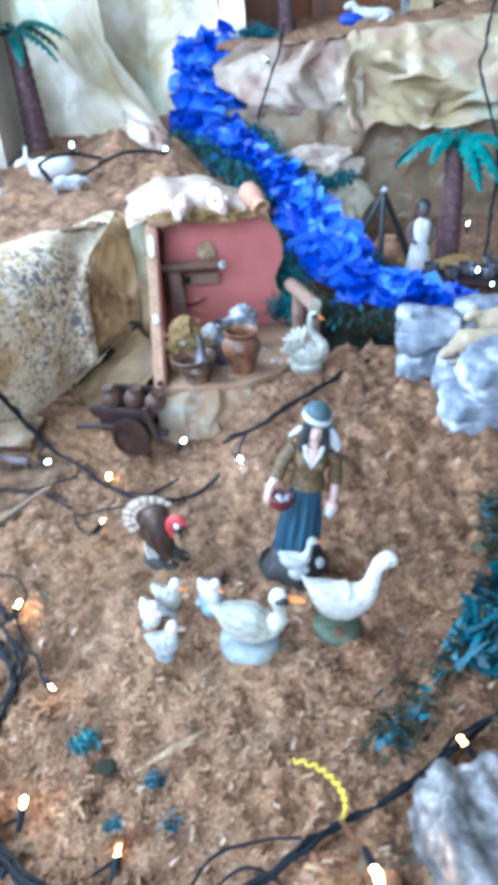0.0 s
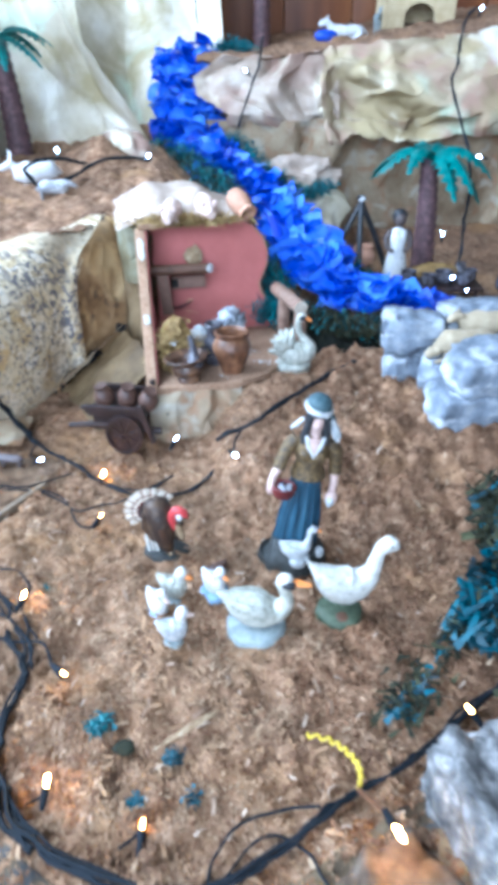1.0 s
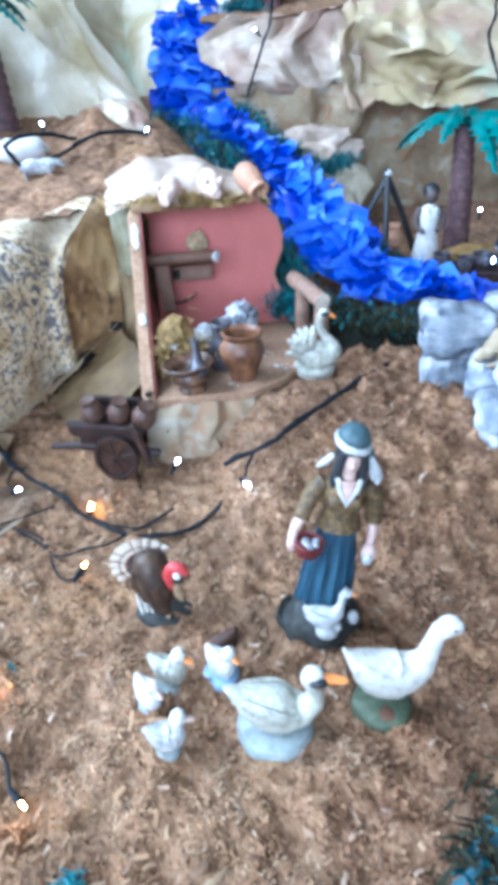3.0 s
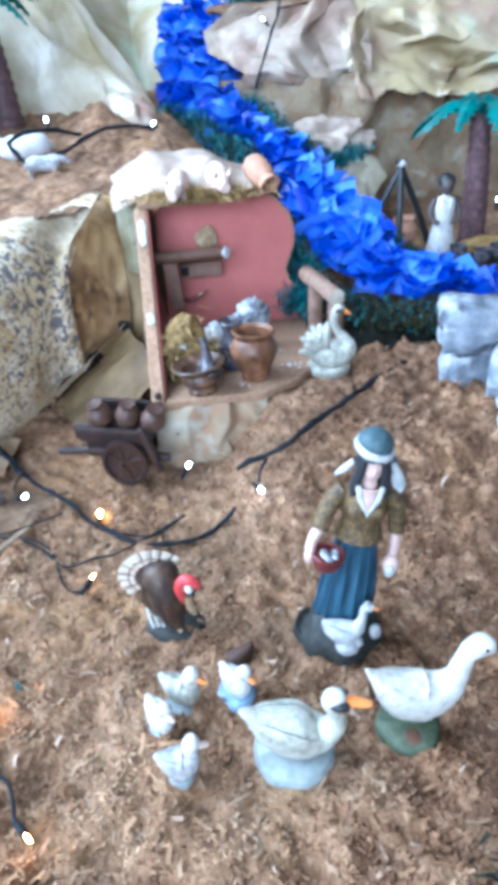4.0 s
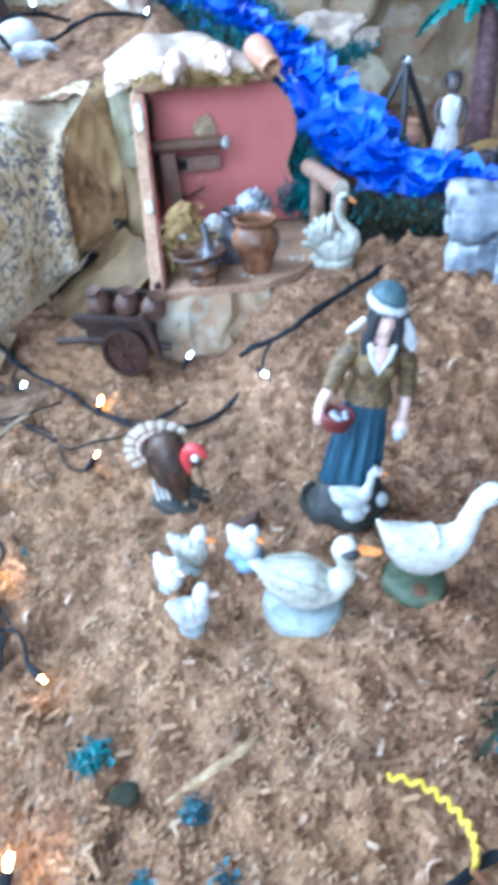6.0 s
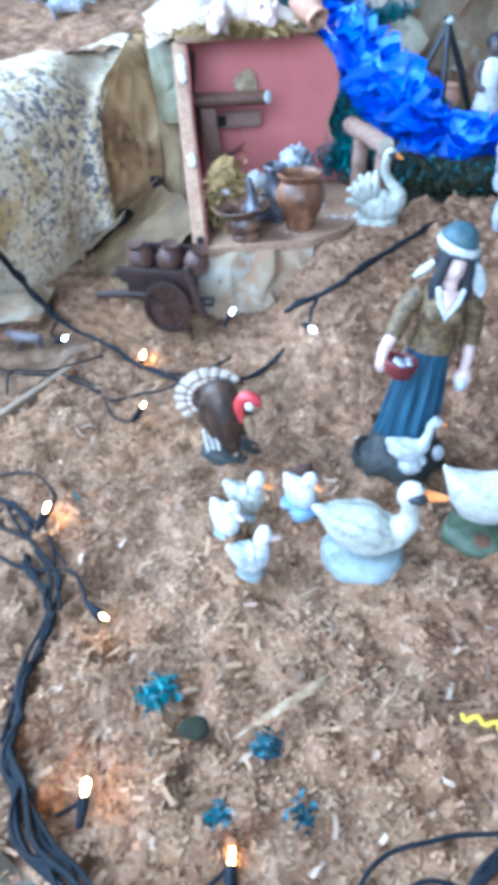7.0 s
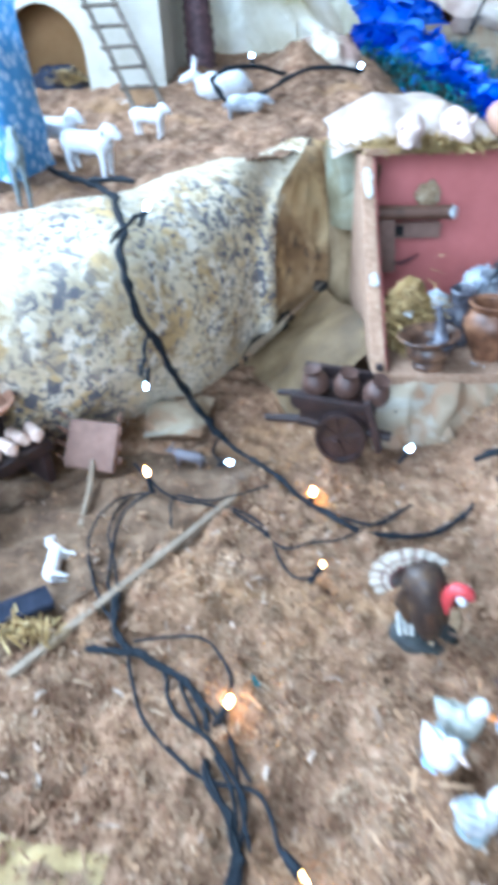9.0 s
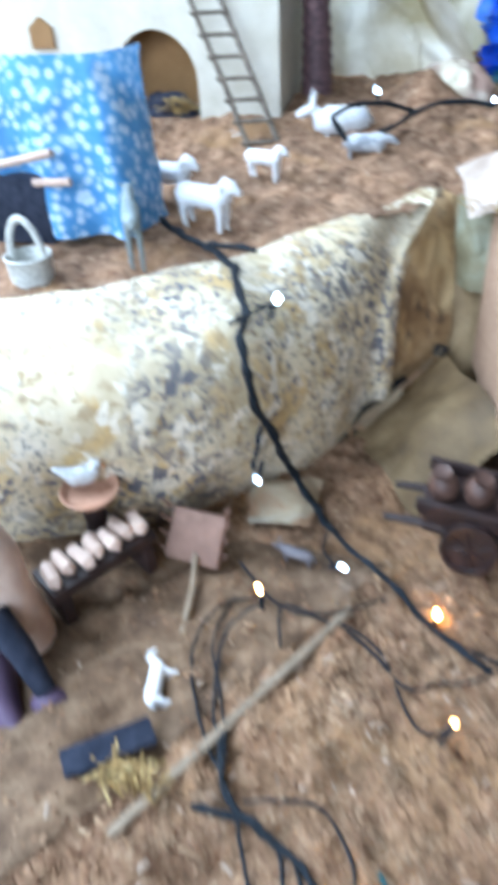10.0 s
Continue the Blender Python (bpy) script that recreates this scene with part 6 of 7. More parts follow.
for i, (x, y, k, r, lb) in enumerate(((-.087, .176, 60, .0048, "large flat scrap of teal tinsel on sawdust"), (-.0505, .157, 14, .0030, "small scrap of teal tinsel on sawdust"), (-.065, .137, 10, .0028, "tiny scrap of teal tinsel half buried"), (-.041, .136, 8, .0030, "thin scrap of teal tinsel half buried"), (-.136, .280, 6, .0016, "bright speck of blue tinsel on sawdust"))):
    fronds("tinsel_scrap", [(x, y, float(land(x, y)) + .0035, r)], k * 4, (.0018, .0042), (.0009, .0020), TEAL if k in (60, 6) else TINSEL, lb, "tinsel", 50 + i, up=(-.15, .22))

# high shelf: white horse lying, sand building
quadruped("horse_figurine", pose(.203, 1.30, .286, 0, 0, 180), .060, .002, "white horse figurine lying with a blue cloth", [WHITE], "", .1, .22, .2, .9, True)
bm = bmesh.new()
ball(bm, (.166, 1.285, .292), (.020, .008, .010))
rough_up(bm, .002, 150)
tagged(link("blue_cloth", bm, RIVER), "small bright blue cloth beside the horse", "cloth")


def sand_house(c, w, h, d, label):
    ob = thing("sand_building", pose(*c), label, "building")
    bm = bmesh.new()
    n = 10
    arc = [(-.5 * w, 0), (-.22 * w, 0)] + [(-.22 * w * math.cos(math.pi * k / n), .30 * h + .28 * h * math.sin(math.pi * k / n)) for k in range(n + 1)] + [(.22 * w, 0), (.5 * w, 0), (.5 * w, h), (-.5 * w, h)]
    slab(bm, arc, .01, 0, 1)
    part("front_wall", bm, SAND, ob)
    bm = bmesh.new()
    box(bm, (0, d / 2, h * .98), (w - .002, d, .006))
    part("roof", bm, SAND, ob)
    for q in (-1, 1):
        bm = bmesh.new()
        box(bm, (q * (.5 * w - .004), d / 2 + .005, h / 2 - .002), (.008, d - .012, h - .006))
        part("side_wall", bm, SAND, ob)
    bm = bmesh.new()
    box(bm, (0, d, h / 2 - .002), (w - .018, .008, h - .006))
    part("rear_wall", bm, SAND, ob)
    for k in range(5):
        bm = bmesh.new()
        box(bm, ((k - 2) * w * .22, .005, h + .006), (w * .11, .012, .012), bevel=.001)
        part("merlon", bm, SAND, ob)
    return ob


quadruped("donkey_figurine", pose(.262, 1.33, .292, 0, 0, 70), .034, .020, "small grey donkey figurine on the high shelf", [PALEBLUE], "", .16, .30, .2)
sand_house((.342, 1.36, .297), .125, .070, .08, "sand coloured toy building with an arched doorway")

# ---- white house, ladder and blue stall on the terrace ----
house = thing("house", pose(0, 0, 0), "cream plastered toy house with an arched doorway", "house")
X0, X1, YF, ZB, ZT = -.66, -.306, .872, .128, .40
ax, aw, az = -.432, .044, .205
bm = bmesh.new()
n = 14
arc = [(X0, ZB), (ax - aw, ZB)] + [(ax - aw * math.cos(math.pi * k / n), az - .012 + .046 * math.sin(math.pi * k / n)) for k in range(n + 1)] + [(ax + aw, ZB), (X1, ZB), (X1, ZT), (X0, ZT)]
slab(bm, arc, .012, 0, 1)
ob = part("front_wall", bm, PLASTER, house)
ob.location = (0, YF, 0)
bm = bmesh.new()
box(bm, (X1 - .006, YF + .076, (ZB + ZT) / 2), (.012, .128, ZT - ZB))
part("side_wall", bm, PLASTER, house)
bm = bmesh.new()
box(bm, (X0 + .006, YF + .076, (ZB + ZT) / 2), (.012, .128, ZT - ZB))
part("side_wall", bm, PLASTER, house)
bm = bmesh.new()
box(bm, ((X0 + X1) / 2, YF + .050, (ZB + ZT) / 2), (X1 - X0 - .026, .010, ZT - ZB - .002))
part("rear_wall", bm, INNER, house, "brown inside wall")
bm = bmesh.new()
box(bm, ((X0 + X1) / 2, YF + .07, ZT + .006), (X1 - X0 + .01, .17, .012))
part("roof", bm, PLASTER, house)
bm = bmesh.new()
slab(bm, [(-.560, .225), (-.535, .225), (-.535, .243), (-.5475, .252), (-.560, .243)], .004, 0, 1)
w = part("window", bm, INNER, house, "small dark arched window")
w.location = (0, YF - .0035, 0)

# donkey manger in the doorway
crumpled("dark_sack", (-.425, .885, .160), (.034, .014, .020), NAVY, "dark sack lying in the arched doorway", "sack", 3.0, .4)
straw_heap("doorway_straw", (-.415, .876, .168), (.02, .010, .012), 260, "straw lying over the dark sack", 35)
crumpled("paper_scrap", (-.338, .835, .150), (.022, .010, .007), PAPER_WHITE, "pale crumpled paper scrap at the ladder's foot", "paper", 8.0, .5)

lad = thing("ladder", pose(0, 0, 0), "small rustic ladder of sticks leaning on the house", "ladder")
A0, A1 = Vector((-.318, .802, .146)), Vector((-.399, .866, .292))
B0, B1 = Vector((-.291, .810, .147)), Vector((-.371, .866, .292))
for a, b in ((A0, A1), (B0, B1)):
    bm = bmesh.new()
    tube(bm, [a, a.lerp(b, .33) + Vector((.001, 0, 0)), a.lerp(b, .66), b], [.0026, .0028, .0026, .0024], 0, 8)
    part("rail", bm, ROPE, lad)
for k in range(9):
    s = .06 + k * .112
    bm = bmesh.new()
    p, q = A0.lerp(A1, s), B0.lerp(B1, s)
    d = (q - p).normalized() * .004
    tube(bm, [p - d + Vector((0, -.002, 0)), q + d + Vector((0, -.002, 0))], .0019, 0, 8)
    for e in (p, q):
        ball(bm, e + Vector((0, -.001, 0)), .0036, 0, 8)
    part("rung", bm, ROPE, lad)

# stall with the flowered cloth
stall = thing("cloth_stall", pose(0, 0, 0), "market stall hung with blue flowered cloth", "stall")
bm = bmesh.new()
box(bm, (-.440, .626, .2355), (.152, .066, .004), rot=(-25, 0, 0), bevel=.001)
part("roof_board", bm, BEIGE, stall, "pinkish tan roof board")


def cloth_front(u, v):
    bend = max(0.0, (u - .80) / .20)
    x = lerp(-.515, -.360, min(u, .80) / .80) + .018 * math.sin(bend * 1.57)
    y = .588 + .045 * bend * bend - .008 * v - .007 * math.sin(u * 23) * v
    low = .148 + (.078 * min(1, max(0, (.52 - u) / .22)))
    return (x + .006 * v, y, lerp(.256, low, v))


ob = sheet("front_cloth", cloth_front, 60, 40, CLOTH, "", "", amp=.003, freq=50, seed=3)
ob.parent = stall


def cloth_top(u, v):
    return (lerp(-.516, -.352, u), lerp(.590, .660, v), .2535 - .034 * v - .002 * math.sin(u * 9))


ob = sheet("top_cloth", cloth_top, 30, 16, CLOTH, "", "", amp=.001, freq=50, seed=4)
ob.parent = stall


bm = bmesh.new()
box(bm, (-.422, .600, .165), (.05, .05, .045), bevel=.003)
ob = link("navy_chest", bm, NAVY)
tagged(ob, "dark navy chest under the stall cloth", "chest")
for i, (a, b) in enumerate((((-.425, .572, .196), (-.382, .570, .205)), ((-.400, .571, .186), (-.372, .568, .188)))):
    bm = bmesh.new()
    tube(bm, [a, b], .0026, 0, 8)
    tagged(link("tan_rod", bm, BEIGE), "short tan wooden rod on the chest", "rod")
# white bucket with a loop handle
bucket = thing("white_basket", pose(-.3830, .520, .138), "small white basket with a loop handle", "basket")
bm = bmesh.new()
lathe(bm, [(.0105, 0), (.0125, .002), (.0135, .012), (.0140, .020), (.0148, .021), (.0135, .0215), (.0125, .012)], 0, 20)
part("body", bm, OFFWHITE, bucket)
bm = bmesh.new()
tube(bm, [(-.011 * math.cos(t), 0, .019 + .024 * math.sin(t)) for t in [math.pi * k / 12 for k in range(13)]], .0022, 0, 8, (0, 1, 0))
part("handle", bm, OFFWHITE, bucket)

# lower left: seller figure, bench with loaves, dish with a white bird
bm = bmesh.new()
tube(bm, [(0, 0, 0), (0, 0, .012), (0, 0, .03), (0, 0, .05), (0, 0, .062), (0, 0, .068)], [(.020, .018), (.020, .018), (.016, .014), (.0165, .013), (.012, .010), (.004, .004)], 0, 18, (0, 1, 0))
tube(bm, [(.004, -.016, .030), (.018, -.026, .022), (.028, -.034, .006)], [.0075, .0065, .005], 1, 12)
ball(bm, (.030, -.037, .002), (.010, .008, .006), 2, 12)
ball(bm, (0, 0, .078), (.0095, .0095, .012), 3, 14)
ball(bm, (0, .002, .082), (.0115, .0115, .0115), 4, 14)
tube(bm, [(-.004, -.020, .010), (.006, -.040, .004), (.02, -.052, .002)], [.012, .010, .004], 2, 12)
ob = link("seller_figurine", bm, [BEIGE, NAVY, PURPLE, SKIN, HAIR], sharp=60)
ob.matrix_world = pose(-.3300, .352, .020, 0, 0, 10) @ Matrix.Diagonal((1.0, 1.0, 1.26, 1))
tagged(ob, "sitting figurine in beige robe with brown hair", "figurine")
BENCH = pose(-.3010, .3945, .021, 0, 0, 58) @ Matrix.Diagonal((1, 1, 1.5, 1))
bench = thing("low_bench", BENCH, "low dark bench carrying a row of loaves", "bench")
bm = bmesh.new()
box(bm, (0, 0, .016), (.064, .024, .005), bevel=.001)
part("top", bm, DARKWOOD, bench)
for lx in (-.026, .026):
    bm = bmesh.new()
    box(bm, (lx, 0, .006), (.006, .024, .014), bevel=.0008)
    part("leg", bm, DARKWOOD, bench)
for k in range(7):
    bm = bmesh.new()
    tube(bm, [(0, -.010, 0), (0, -.007, .001), (0, .006, .001), (0, .009, 0)], [.0012, .0042, .0040, .0012], 0, 10)
    rough_up(bm, .0014, 240, k)
    ob = link("loaf", bm, BEIGE)
    ob.matrix_world = BENCH @ pose(-.0265 + k * .0088, .003 * ((k % 2) - .5), .0205, 0, 0, 9 * ((k % 3) - 1)) @ Matrix.Diagonal((1, 1, .67, 1))
    tagged(ob, "small pinkish tan loaf on the bench", "loaf", "loaves on the bench")
def edge_paper(u, v):
    x = lerp(-.40, .14, u)
    y1 = float(np.interp(x, [-.40, -.15, -.122, -.092, -.036, 0, .045, .14], [.17, .150, .128, .106, .098, .103, .130, .17]))
    y = lerp(-.2, y1, v)
    return (x, y, float(land(x, y)) + .0006 + clump(x, y))


sheet("printed_paper_edge", edge_paper, 110, 50, EDGEPAPER, "speckled brown printed paper along the display edge", "paper", kind="structure")
def yellow_paper(u, v):
    y = lerp(-.2, .207, v)
    x1 = float(np.interp(y, [-.2, .10, .148, .175, .207], [-.135, -.146, -.155, -.162, -.176])) + .007 * noise.noise(Vector((y * 60, 2, 0))) + .004 * noise.noise(Vector((y * 170, 5, 0)))
    x = lerp(-.42, x1, u)
    return (x, y + .012 * (1 - u), float(land(x, y)) + .0004 + clump(x, y))


sheet("yellow_paper_edge", yellow_paper, 90, 70, YELLOWPAPER, "pale yellow speckled printed paper along the display edge", "paper", kind="structure")
dish = vessel("orange_dish", [(.006, 0), (.014, .003), (.0165, .007), (.0155, .0075), (.012, .004)], pose(-.3110, .418, .064), TERRACOTTA, "shallow orange clay dish below a white bird", "dish")
bm = bmesh.new()
lathe(bm, [(.008, 0), (.006, .014), (.007, .0265)], 0, 12)
ob = link("dish_stump", bm, DARKWOOD)
ob.matrix_world = pose(-.3110, .418, .0205) @ Matrix.Diagonal((1, 1, 1.64, 1))
tagged(ob, "brown stump under the orange dish", "stump")
bird("dove_figurine", pose(-.3150, .4205, .0685, 0, 0, 20), .025, [(-.62, .62, .02, .04), (-.52, .58, .05, .09), (-.34, .48, .12, .14), (-.12, .40, .20, .20), (.10, .40, .22, .20), (.24, .48, .16, .16), (.30, .58, .12, .12), (.36, .64, .11, .11), (.43, .61, .06, .06), (.47, .60, .02, .02)], ((.42, .61), (.52, .58), .03), "white dove figurine sitting in the orange dish", [WHITE, ORANGE, WHITE, BLACK])

def earth(u, v):
    y = lerp(.14, .452, v)
    x1 = -.25 + (y - .278) / 1.68 - .002
    x = lerp(-.62, x1, u)
    return (x, y, float(land(x, y)) + .0012 + clump(x, y))


sheet("bare_earth", earth, 110, 60, EARTH, "swept darker brown earth beyond the lath", "ground", kind="structure")

straw_heap("straw_wisp", (-.2400, .2940, .0330), (.016, .008, .002), 110, "flat wisp of straw beside the dark plank", 37, (.006, .014))

# long curled splinter and a mossy pebble on the near sawdust
bm = bmesh.new()
line = spline([(-.060, .1590, .051), (-.047, .1660, .0535), (-.036, .1730, .053), (-.030, .1795, .0495)], 6)
tube(bm, line, [(.0003 + .0013 * math.sin(math.pi * i / (len(line) - 1)), .0004) for i in range(len(line))], 0, 8, (.2, .1, 1))
rough_up(bm, .0004, 300)
tagged(link("wood_splinter", bm, GREYSTRAW), "long pale curled splinter lying on sawdust", "splinter")
bm = bmesh.new()
ball(bm, (-.0735, .1640, .0465), (.0050, .0036, .0022), 0, 14)
rough_up(bm, .0012, 260)
tagged(link("pebble", bm, MOSS), "small olive green pebble half sunk in sawdust", "pebble")

# broom board, lath, dark slat
rake = thing("broom", pose(0, 0, 0), "flat brown broom lying against the rock", "broom")
bm = bmesh.new()
box(bm, (-.256, .428, .036), (.033, .006, .030), rot=(-38, 0, -6), bevel=.0015)
rough_up(bm, .002, 150)
part("head", bm, BLOCKWOOD, rake)
for k in range(8):
    sx = -1 if k < 4 else 1
    bm = bmesh.new()
    q = Vector((-.256 + sx * .0165, .424 + .004 * (k % 4), .026 + .008 * (k % 4)))
    tube(bm, [q, q + Vector((sx * .004, -.004, .008))], [.0014, .0006], 0, 6)
    part("bristle", bm, BLOCKWOOD, rake)
bm = bmesh.new()
tube(bm, [(-.254, .420, .030), (-.250, .400, .024), (-.247, .374, .021)], .0018, 0, 8)
part("stick", bm, GREYWOOD, rake)
bm = bmesh.new()
box(bm, (0, 0, 0), (.160, .0042, .008), bevel=.0010)
ob = link("wooden_lath", bm, GREYWOOD)
ob.matrix_world = pose(-.2020, .3400, .0235, 0, 5.2, 62.0)
tagged(ob, "thin pale wooden lath half sunk in the sawdust", "lath")
bm = bmesh.new()
box(bm, (0, 0, 0), (.040, .013, .005), bevel=.001)
ob = link("dark_plank", bm, NAVY)
ob.matrix_world = pose(-.254, .303, .0325, 0, 4, 40)
tagged(ob, "dark slate-blue wooden plank lying on earth", "plank")

# ---- strings of fairy lights ----
def on_land(pts, lift=.0022):
    """Places of a cable that lies on the sawdust: (x, y) or (x, y, extra height)."""
    out = []
    for p in pts:
        x, y = p[0], p[1]
        out.append((x, y, float(land(x, y)) + max(0.0, .8 * clump(x, y)) + lift + (p[2] if len(p) > 2 else 0.0) + (.002 if (y - .278) > (x + .25) * 1.68 else 0.0)))
    return out


def fairy_string(label, runs, bulbs, group="strings of fairy lights"):
    """runs: lines with a radius; bulbs: place, direction of the socket's foot, material and size."""
    ob = thing("fairy_light_string", pose(0, 0, 0), label, "fairy lights", group)
    for pts, r in runs:
        bm = bmesh.new()
        line = spline(pts, 7)
        line = [p + Vector((noise.noise(p * 90), noise.noise(p * 90 + Vector((7, 0, 0))), .4 * noise.noise(p * 90 + Vector((0, 9, 0))))) * r * .8 for p in line]
        tube(bm, line, r * .70, 0, 8, (.13, .31, .94))
        if r > .0015:
            tw = [p + Vector((math.cos(i * .8), math.sin(i * .8), .4)) * r * .8 for i, p in enumerate(line)]
            tube(bm, tw, r * .52, 0, 8, (.13, .31, .94))
        part("cable", bm, CABLE, ob)
    for p, d, material, b in bulbs:
        b *= .74
        p, d = Vector(p), Vector(d).normalized()
        bm = bmesh.new()
        tube(bm, [p - d * .0125, p - d * .004, p - d * .0028], [.0012, .0017, .0014], 0, 10)
        sk = part("socket", bm, CABLE, ob)
        bm = bmesh.new()
        tube(bm, [p - d * .003, p - d * .0012 * b, p, p + d * .0010 * b, p + d * .0016 * b, p + d * .0019 * b], [.0009, .0011 * b, .0013 * b, .0012 * b, .0008 * b, .0002], 0, 12)
        part("bulb", bm, material, sk, "glowing bulb")
    return ob


fairy_string("dark green fairy light cable with warm bulbs on sawdust", [
    (on_land([(-.184, .468), (-.165, .450), (-.148, .436), (-.128, .412), (-.096, .388), (-.070, .384), (-.050, .392), (-.034, .404, .004)]), .0019),
    (on_land([(-.228, .419, .008), (-.202, .403), (-.171, .398), (-.150, .384), (-.133, .367), (-.118, .372), (-.102, .379), (-.069, .405, .003)]), .0011),
    (on_land([(-.172, .401), (-.147, .386), (-.130, .352), (-.120, .345), (-.114, .349)]), .0010),
    (on_land([(-.185, .472), (-.187, .452), (-.179, .440)]), .0010),
    (on_land([(-.103, .397), (-.083, .392), (-.065, .408, .004)]), .0012),
    (on_land([(-.207, .392, .014), (-.221, .380, .006), (-.223, .362), (-.216, .331), (-.208, .317)]), .0012),
    (on_land([(-.212, .406), (-.232, .392), (-.237, .362), (-.221, .326), (-.203, .304)]), .0010),
    (on_land([(-.195, .375), (-.200, .403), (-.178, .401), (-.147, .422)]), .0010),
    (on_land([(-.226, .402), (-.229, .372), (-.214, .338), (-.204, .312)]), .0009),
    (on_land([(-.209, .330), (-.206, .312), (-.196, .294), (-.175, .283), (-.156, .270), (-.146, .240), (-.134, .220), (-.129, .208), (-.132, .192), (-.131, .168), (-.128, .149), (-.118, .130), (-.104, .118)]), .0019),
    (on_land([(-.212, .289), (-.193, .290), (-.180, .285)]), .0019),
    (on_land([(-.193, .290), (-.178, .260), (-.157, .242), (-.145, .237), (-.126, .233), (-.118, .217), (-.111, .209)]), .0012),
    (on_land([(-.192, .296), (-.164, .302), (-.146, .283), (-.144, .259), (-.131, .238)]), .0010),
    (on_land([(-.175, .283), (-.166, .264), (-.147, .249), (-.132, .230), (-.131, .208)]), .0013),
    (on_land([(-.166, .277), (-.153, .256), (-.139, .238), (-.132, .214), (-.135, .190), (-.133, .160)]), .0012),
    (on_land([(-.156, .270), (-.140, .252), (-.134, .232), (-.127, .214)]), .0010),
    (on_land([(-0.130, 0.158), (-0.122, 0.146), (-0.114, 0.133), (-0.095, 0.115), (-0.072, 0.104), (-0.045, 0.097), (-0.024, 0.102), (-0.009, 0.111), (0.010, 0.126), (0.028, 0.137), (0.046, 0.146), (0.067, 0.158), (0.087, 0.174), (0.120, 0.196)], 0.0022), 0.0017),
    (on_land([(-0.130, 0.158), (-0.122, 0.146), (-0.115, 0.131), (-0.093, 0.115), (-0.071, 0.106), (-0.044, 0.099), (-0.025, 0.103), (-0.009, 0.113), (0.012, 0.124), (0.026, 0.136), (0.048, 0.146), (0.068, 0.157), (0.087, 0.173), (0.119, 0.196)], 0.004), 0.0015),
    (on_land([(-0.130, 0.158), (-0.122, 0.146), (-0.114, 0.135), (-0.094, 0.118), (-0.070, 0.107), (-0.044, 0.095), (-0.022, 0.105), (-0.007, 0.111), (0.011, 0.124), (0.030, 0.137), (0.045, 0.143), (0.069, 0.161), (0.085, 0.176), (0.119, 0.194)], 0.0035), 0.0011),
    (on_land([(-0.035, 0.102), (-0.032, 0.113), (-0.022, 0.125), (-0.006, 0.129), (0.011, 0.130)], .003), .0010),
    (on_land([(-0.029, 0.103), (-0.018, 0.116), (-0.007, 0.119), (0.004, 0.112), (0.008, 0.103), (0.010, 0.100)], .002), .0009),
    (on_land([(-.112, .138), (-.106, .142), (-.102, .142, .008)]), .0010),
    (on_land([(-.070, .118), (-.064, .122), (-.061, .126)]), .0010),
], [((-.111, .349, .034), (.5, .9, .3), WARM_DIM, .60), ((-.120, .414, .0235), (.2, .5, .6), WARM, 1.15), ((-.142, .264, .046), (.5, .5, .8), WARM, .9), ((-.108, .206, .046), (.7, -.7, .2), WARM_DIM, .60),
    ((-.207, .384, .056), (-.2, .3, 1), WARM, 1.0), ((-.101, .142, .062), (.2, .6, .8), WARM, 1.1), ((-.061, .127, .054), (.1, .9, .4), WARM_DIM, .65), ((.078, .158, .074), (-.5, .4, .6), WARM_DIM, .75)])
fairy_string("dark cable hanging over the rock with cold white bulbs", [
    ([(-.350, .640, .147), (-.321, .602, .148), (-.290, .570, .152), (-.265, .545, .153), (-.246, .510, .149), (-.236, .476, .137), (-.2295, .462, .117), (-.2190, .473, .076), (-.2110, .487, .040), (-.196, .482, .020), (-.184, .468, .019)], .0029),
    ([(-.280, .560, .156), (-.262, .552, .158), (-.246, .548, .158)], .0024),
    ([(-.247, .490, .140), (-.232, .478, .153), (-.219, .468, .163)], .0017),
    ([(-.226, .472, .090), (-.2260, .460, .080), (-.226, .452, .072)], .0016),
    ([(-.031, .431, .040), (-.001, .429, .057), (.039, .464, .063), (.081, .506, .063), (.096, .521, .062)], .0024),
    ([(-.012, .424, .052), (-.016, .414, .048), (-.018, .406, .046)], .0014),
], [((-.2140, .466, .169), (.4, .2, .9), COOL, 1.3), ((-.224, .449, .066), (-.2, -.3, -.9), COOL, 1.0), ((-.172, .432, .026), (.6, -.4, .5), COOL, 1.3), ((-.016, .402, .044), (.4, -.8, .2), COOL, 1.3), ((-.064, .452, .030), (.5, .2, .8), COOL, 1.0), ((.113, .535, .052), (.5, .8, .2), COOL, 1.2)])
fairy_string("dark cable looping over the terrace with cold bulbs", [
    ([(-.1075, .88, .172), (-.1294, .87, .177), (-.160, .855, .178), (-.1824, .838, .170), (-.203, .815, .162), (-.224, .79, .160), (-.2389, .788, .177), (-.2296, .795, .187), (-.201, .815, .186), (-.18, .83, .178)], .0027),
], [((-.2083, .82, .196), (-.1, .1, 1), COOL, 1.0), ((-.108, .875, .178), (.3, -.5, .6), COOL, 1.3)])
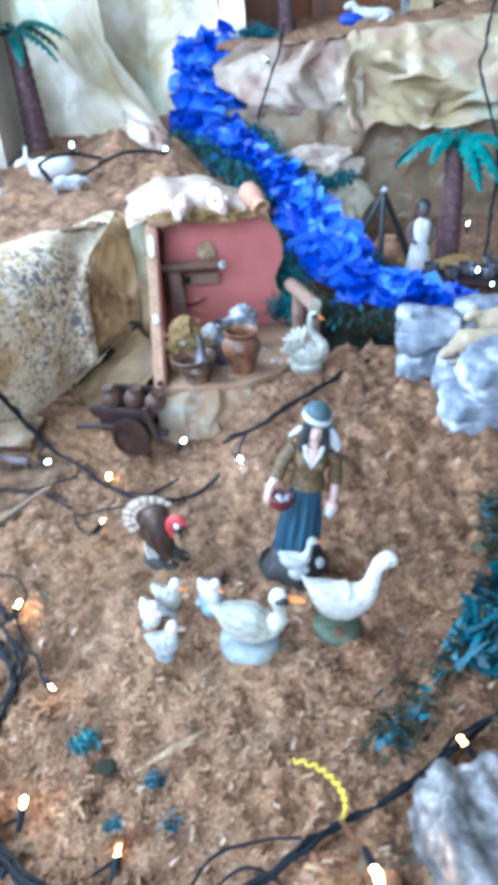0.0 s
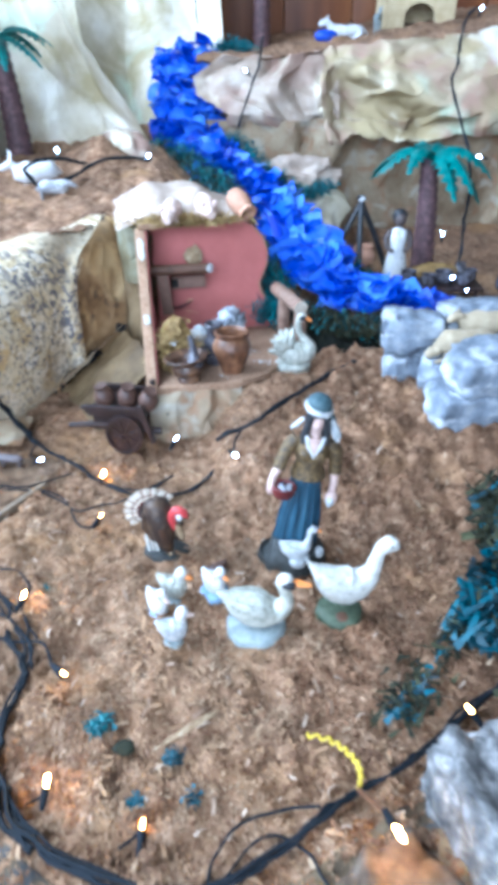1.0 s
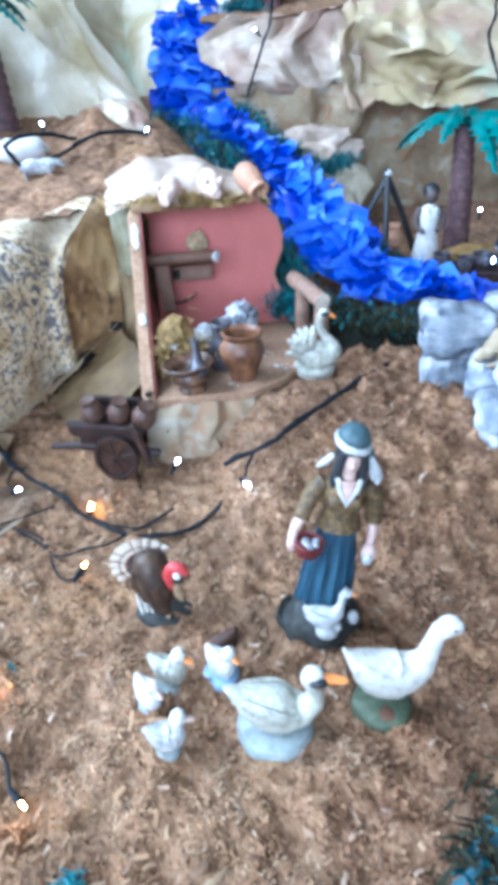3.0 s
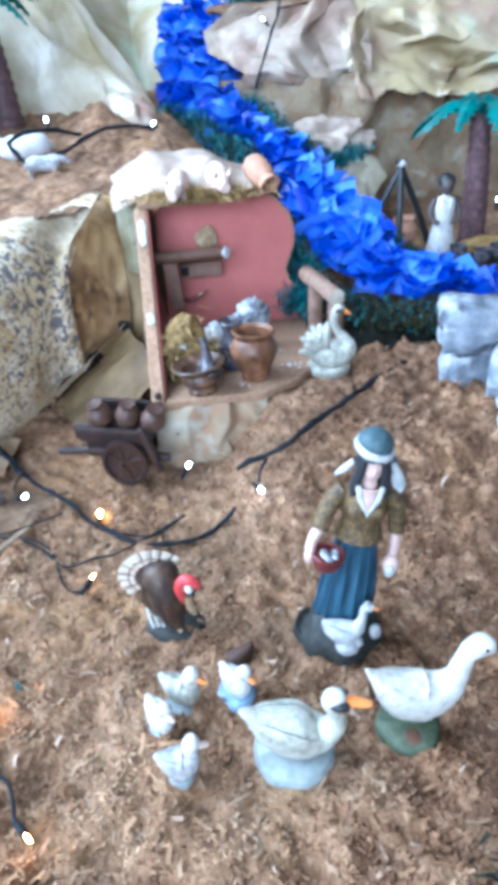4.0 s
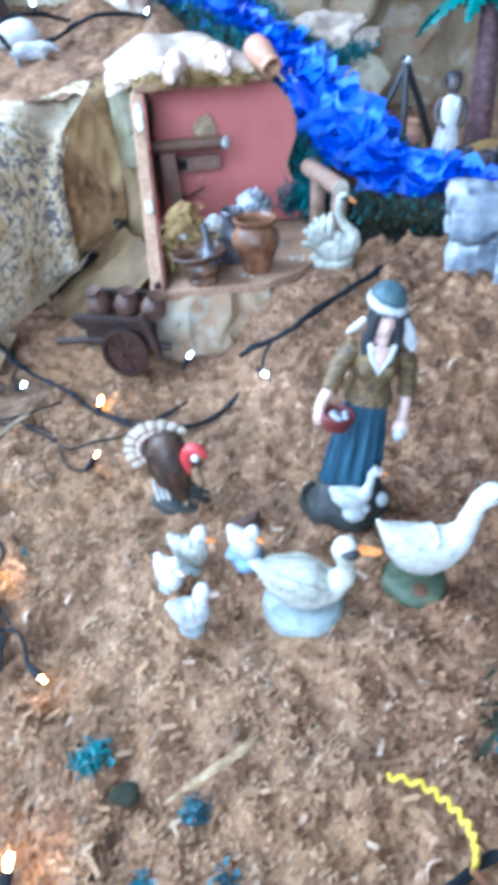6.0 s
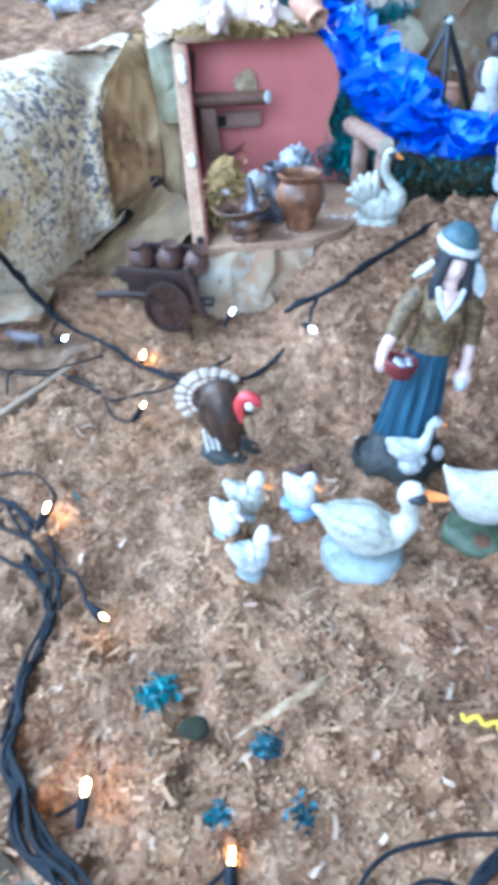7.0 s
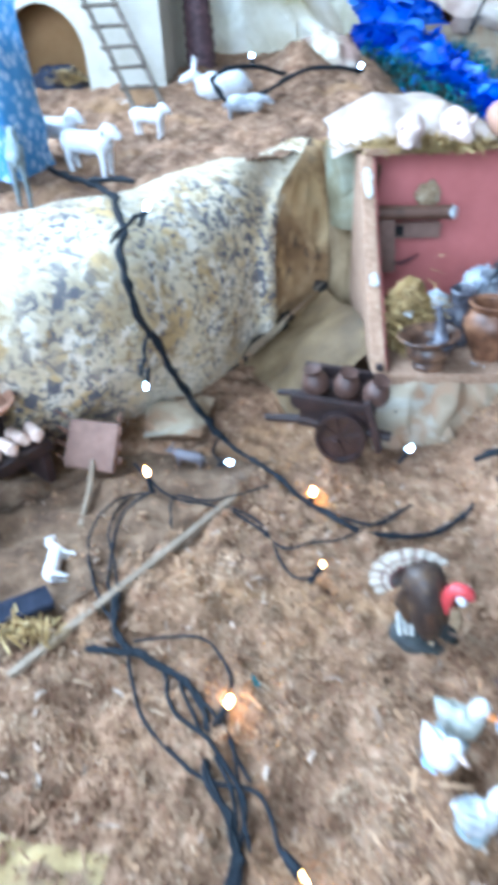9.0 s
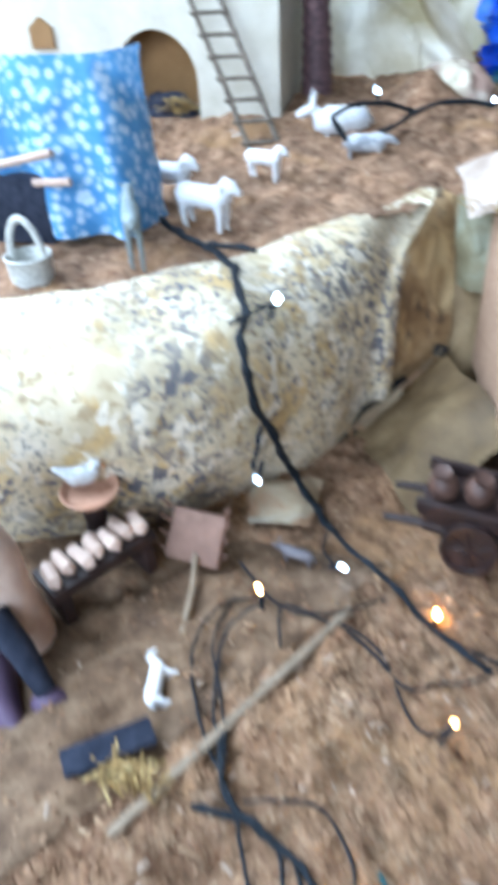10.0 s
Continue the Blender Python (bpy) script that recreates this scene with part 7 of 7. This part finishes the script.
fairy_string("dark cable hanging down the paper cliff with cold bulbs", [
    ([(.36, 1.115, .330), (.330, 1.07, .312), (.305, 1.0, .270), (.2973, .985, .240), (.3065, .95, .198), (.310, .9, .150), (.300, .86, .095), (.285, .82, .050)], .0023),
    ([(.0476, 1.1, .296), (.038, 1.02, .268), (.0253, 1.005, .2388), (.0074, 1.0, .190)], .0019),
    ([(-.0519, 1.30, .3444), (-.0482, 1.25, .312)], .0016),
], [((.318, .90, .166), (-.8, .1, .2), COOL, 1.2), ((.3582, 1.09, .330), (.2, -.3, .9), COOL, 1.2), ((.262, .83, .088), (0, 0, 1), COOL, 1.0), ((.263, .77, .050), (.1, -.1, 1), COOL, 1.2), ((.276, .75, .040), (0, -.5, .6), COOL, 1.0), ((.0175, 1.0, .262), (-.5, -.3, .5), COOL, .7)])
yw = thing("yellow_wire_light", pose(0, 0, 0), "kinked yellow wire ending in a warm bulb", "fairy lights")
bm = bmesh.new()
crimp = spline([(.0095, .1640, .050), (.019, .1605, .051), (.0255, .1545, .052), (.0295, .1475, .053), (.0298, .1405, .054), (.0275, .1350, .055)], 10)
tube(bm, [p + Vector((.0006, .0007, .0004)) * ((1, .3, -.8, -1, .4)[i % 5]) for i, p in enumerate(crimp)], .0008, 0, 8, (.13, .31, .94))
part("wire", bm, YELLOW, yw)
bm = bmesh.new()
tube(bm, spline([(.0275, .135, .055), (.030, .126, .063), (.0335, .116, .072)], 5), .0010, 0, 8, (.13, .31, .94))
part("lead", bm, CLAY, yw, "brownish lead to the bulb")
bm = bmesh.new()
tube(bm, [(.033, .117, .072), (.034, .112, .074), (.0348, .1085, .076)], [.0013, .0017, .0016], 0, 10)
part("socket", bm, CABLE, yw)
bm = bmesh.new()
tube(bm, [(.0348, .1085, .076), (.0352, .107, .077), (.0357, .104, .078), (.0360, .1025, .0785)], [.0010, .0013, .0011, .0004], 0, 10)
part("bulb", bm, WARM, yw, "glowing warm bulb")

# ---- loose shavings ----
rng = np.random.default_rng(77)


def ground_points(n, x0, x1, y0, y1, fn, s, keep=None):
    p = np.stack([rng.uniform(x0, x1, n), rng.uniform(y0, y1, n)], -1)
    if keep is not None:
        p = p[keep(p[:, 0], p[:, 1])]
    z = fn(p[:, 0], p[:, 1]) + np.array([clump(float(a), float(b), s) for a, b in p])
    return np.column_stack([p, z])


def clear(x, y):
    """Sawdust lies on this side of the rock and the lath; the earth beyond is swept."""
    bare = (y - .278) < (x + .25) * 1.68
    paper = (y < .204) & (x < np.interp(y, [.05, .133, .158, .207], [-.131, -.141, -.149, -.163]))
    return (y < rock_base(x) - .004) & (~paper | (rng.uniform(0, 1, len(x)) < .55)) & (bare | (rng.uniform(0, 1, len(x)) < .42))


def rust_shaded(c):
    """True where the shavings are the redder kind that lies thick on the far right, where they also paint in its dimmer
    light.
    """
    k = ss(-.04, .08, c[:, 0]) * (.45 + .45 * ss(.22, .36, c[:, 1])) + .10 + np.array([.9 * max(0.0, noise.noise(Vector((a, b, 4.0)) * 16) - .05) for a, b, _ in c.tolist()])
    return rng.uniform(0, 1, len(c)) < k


c = ground_points(125000, -.33, .24, .05, .60, land, 0.0, clear)
red = rust_shaded(c)
quads("wood_shavings", pieces(rng, c[~red], (.0009, .0034), (.0004, .0012), .60, .25, 3, 2, .0004), CHIP, "loose pale brown wood shavings covering the ground", "shavings")
quads("rust_shavings", pieces(rng, c[red], (.0010, .0046), (.0005, .0018), .75, .35, 3, 2, .0008), CHIP_RUST_SHADE, "loose rust brown wood shavings, also painting in the right side's shade", "shavings")
c = ground_points(1500, -.33, .24, .05, .60, land, 0.0, clear)
quads("pale_shavings", pieces(rng, c, (.004, .012), (.0007, .0020), .5, .35, 3, 2, .0013), CHIP, "larger curled pale wood shavings", "shavings")
c = ground_points(460, -.30, .10, .08, .50, land, 0.0, clear)
quads("pale_flakes", pieces(rng, c, (.0030, .0095), (.0008, .0019), .8, .55, 5, 2, .0012), FLAKE, "scattered whitish curled wood flakes", "shavings")
c = ground_points(26000, -.60, -.02, .46, 1.0, lambda x, y: terrace(x, y) - .10 * ss(-.12, .06, x), 3.0, lambda x, y: y > rock_lip(x) - .008)
quads("terrace_shavings", pieces(rng, c, (.0012, .0042), (.0006, .0015), .5, .25, 3, 2, .0006), CHIP, "loose wood shavings on the terrace", "shavings")
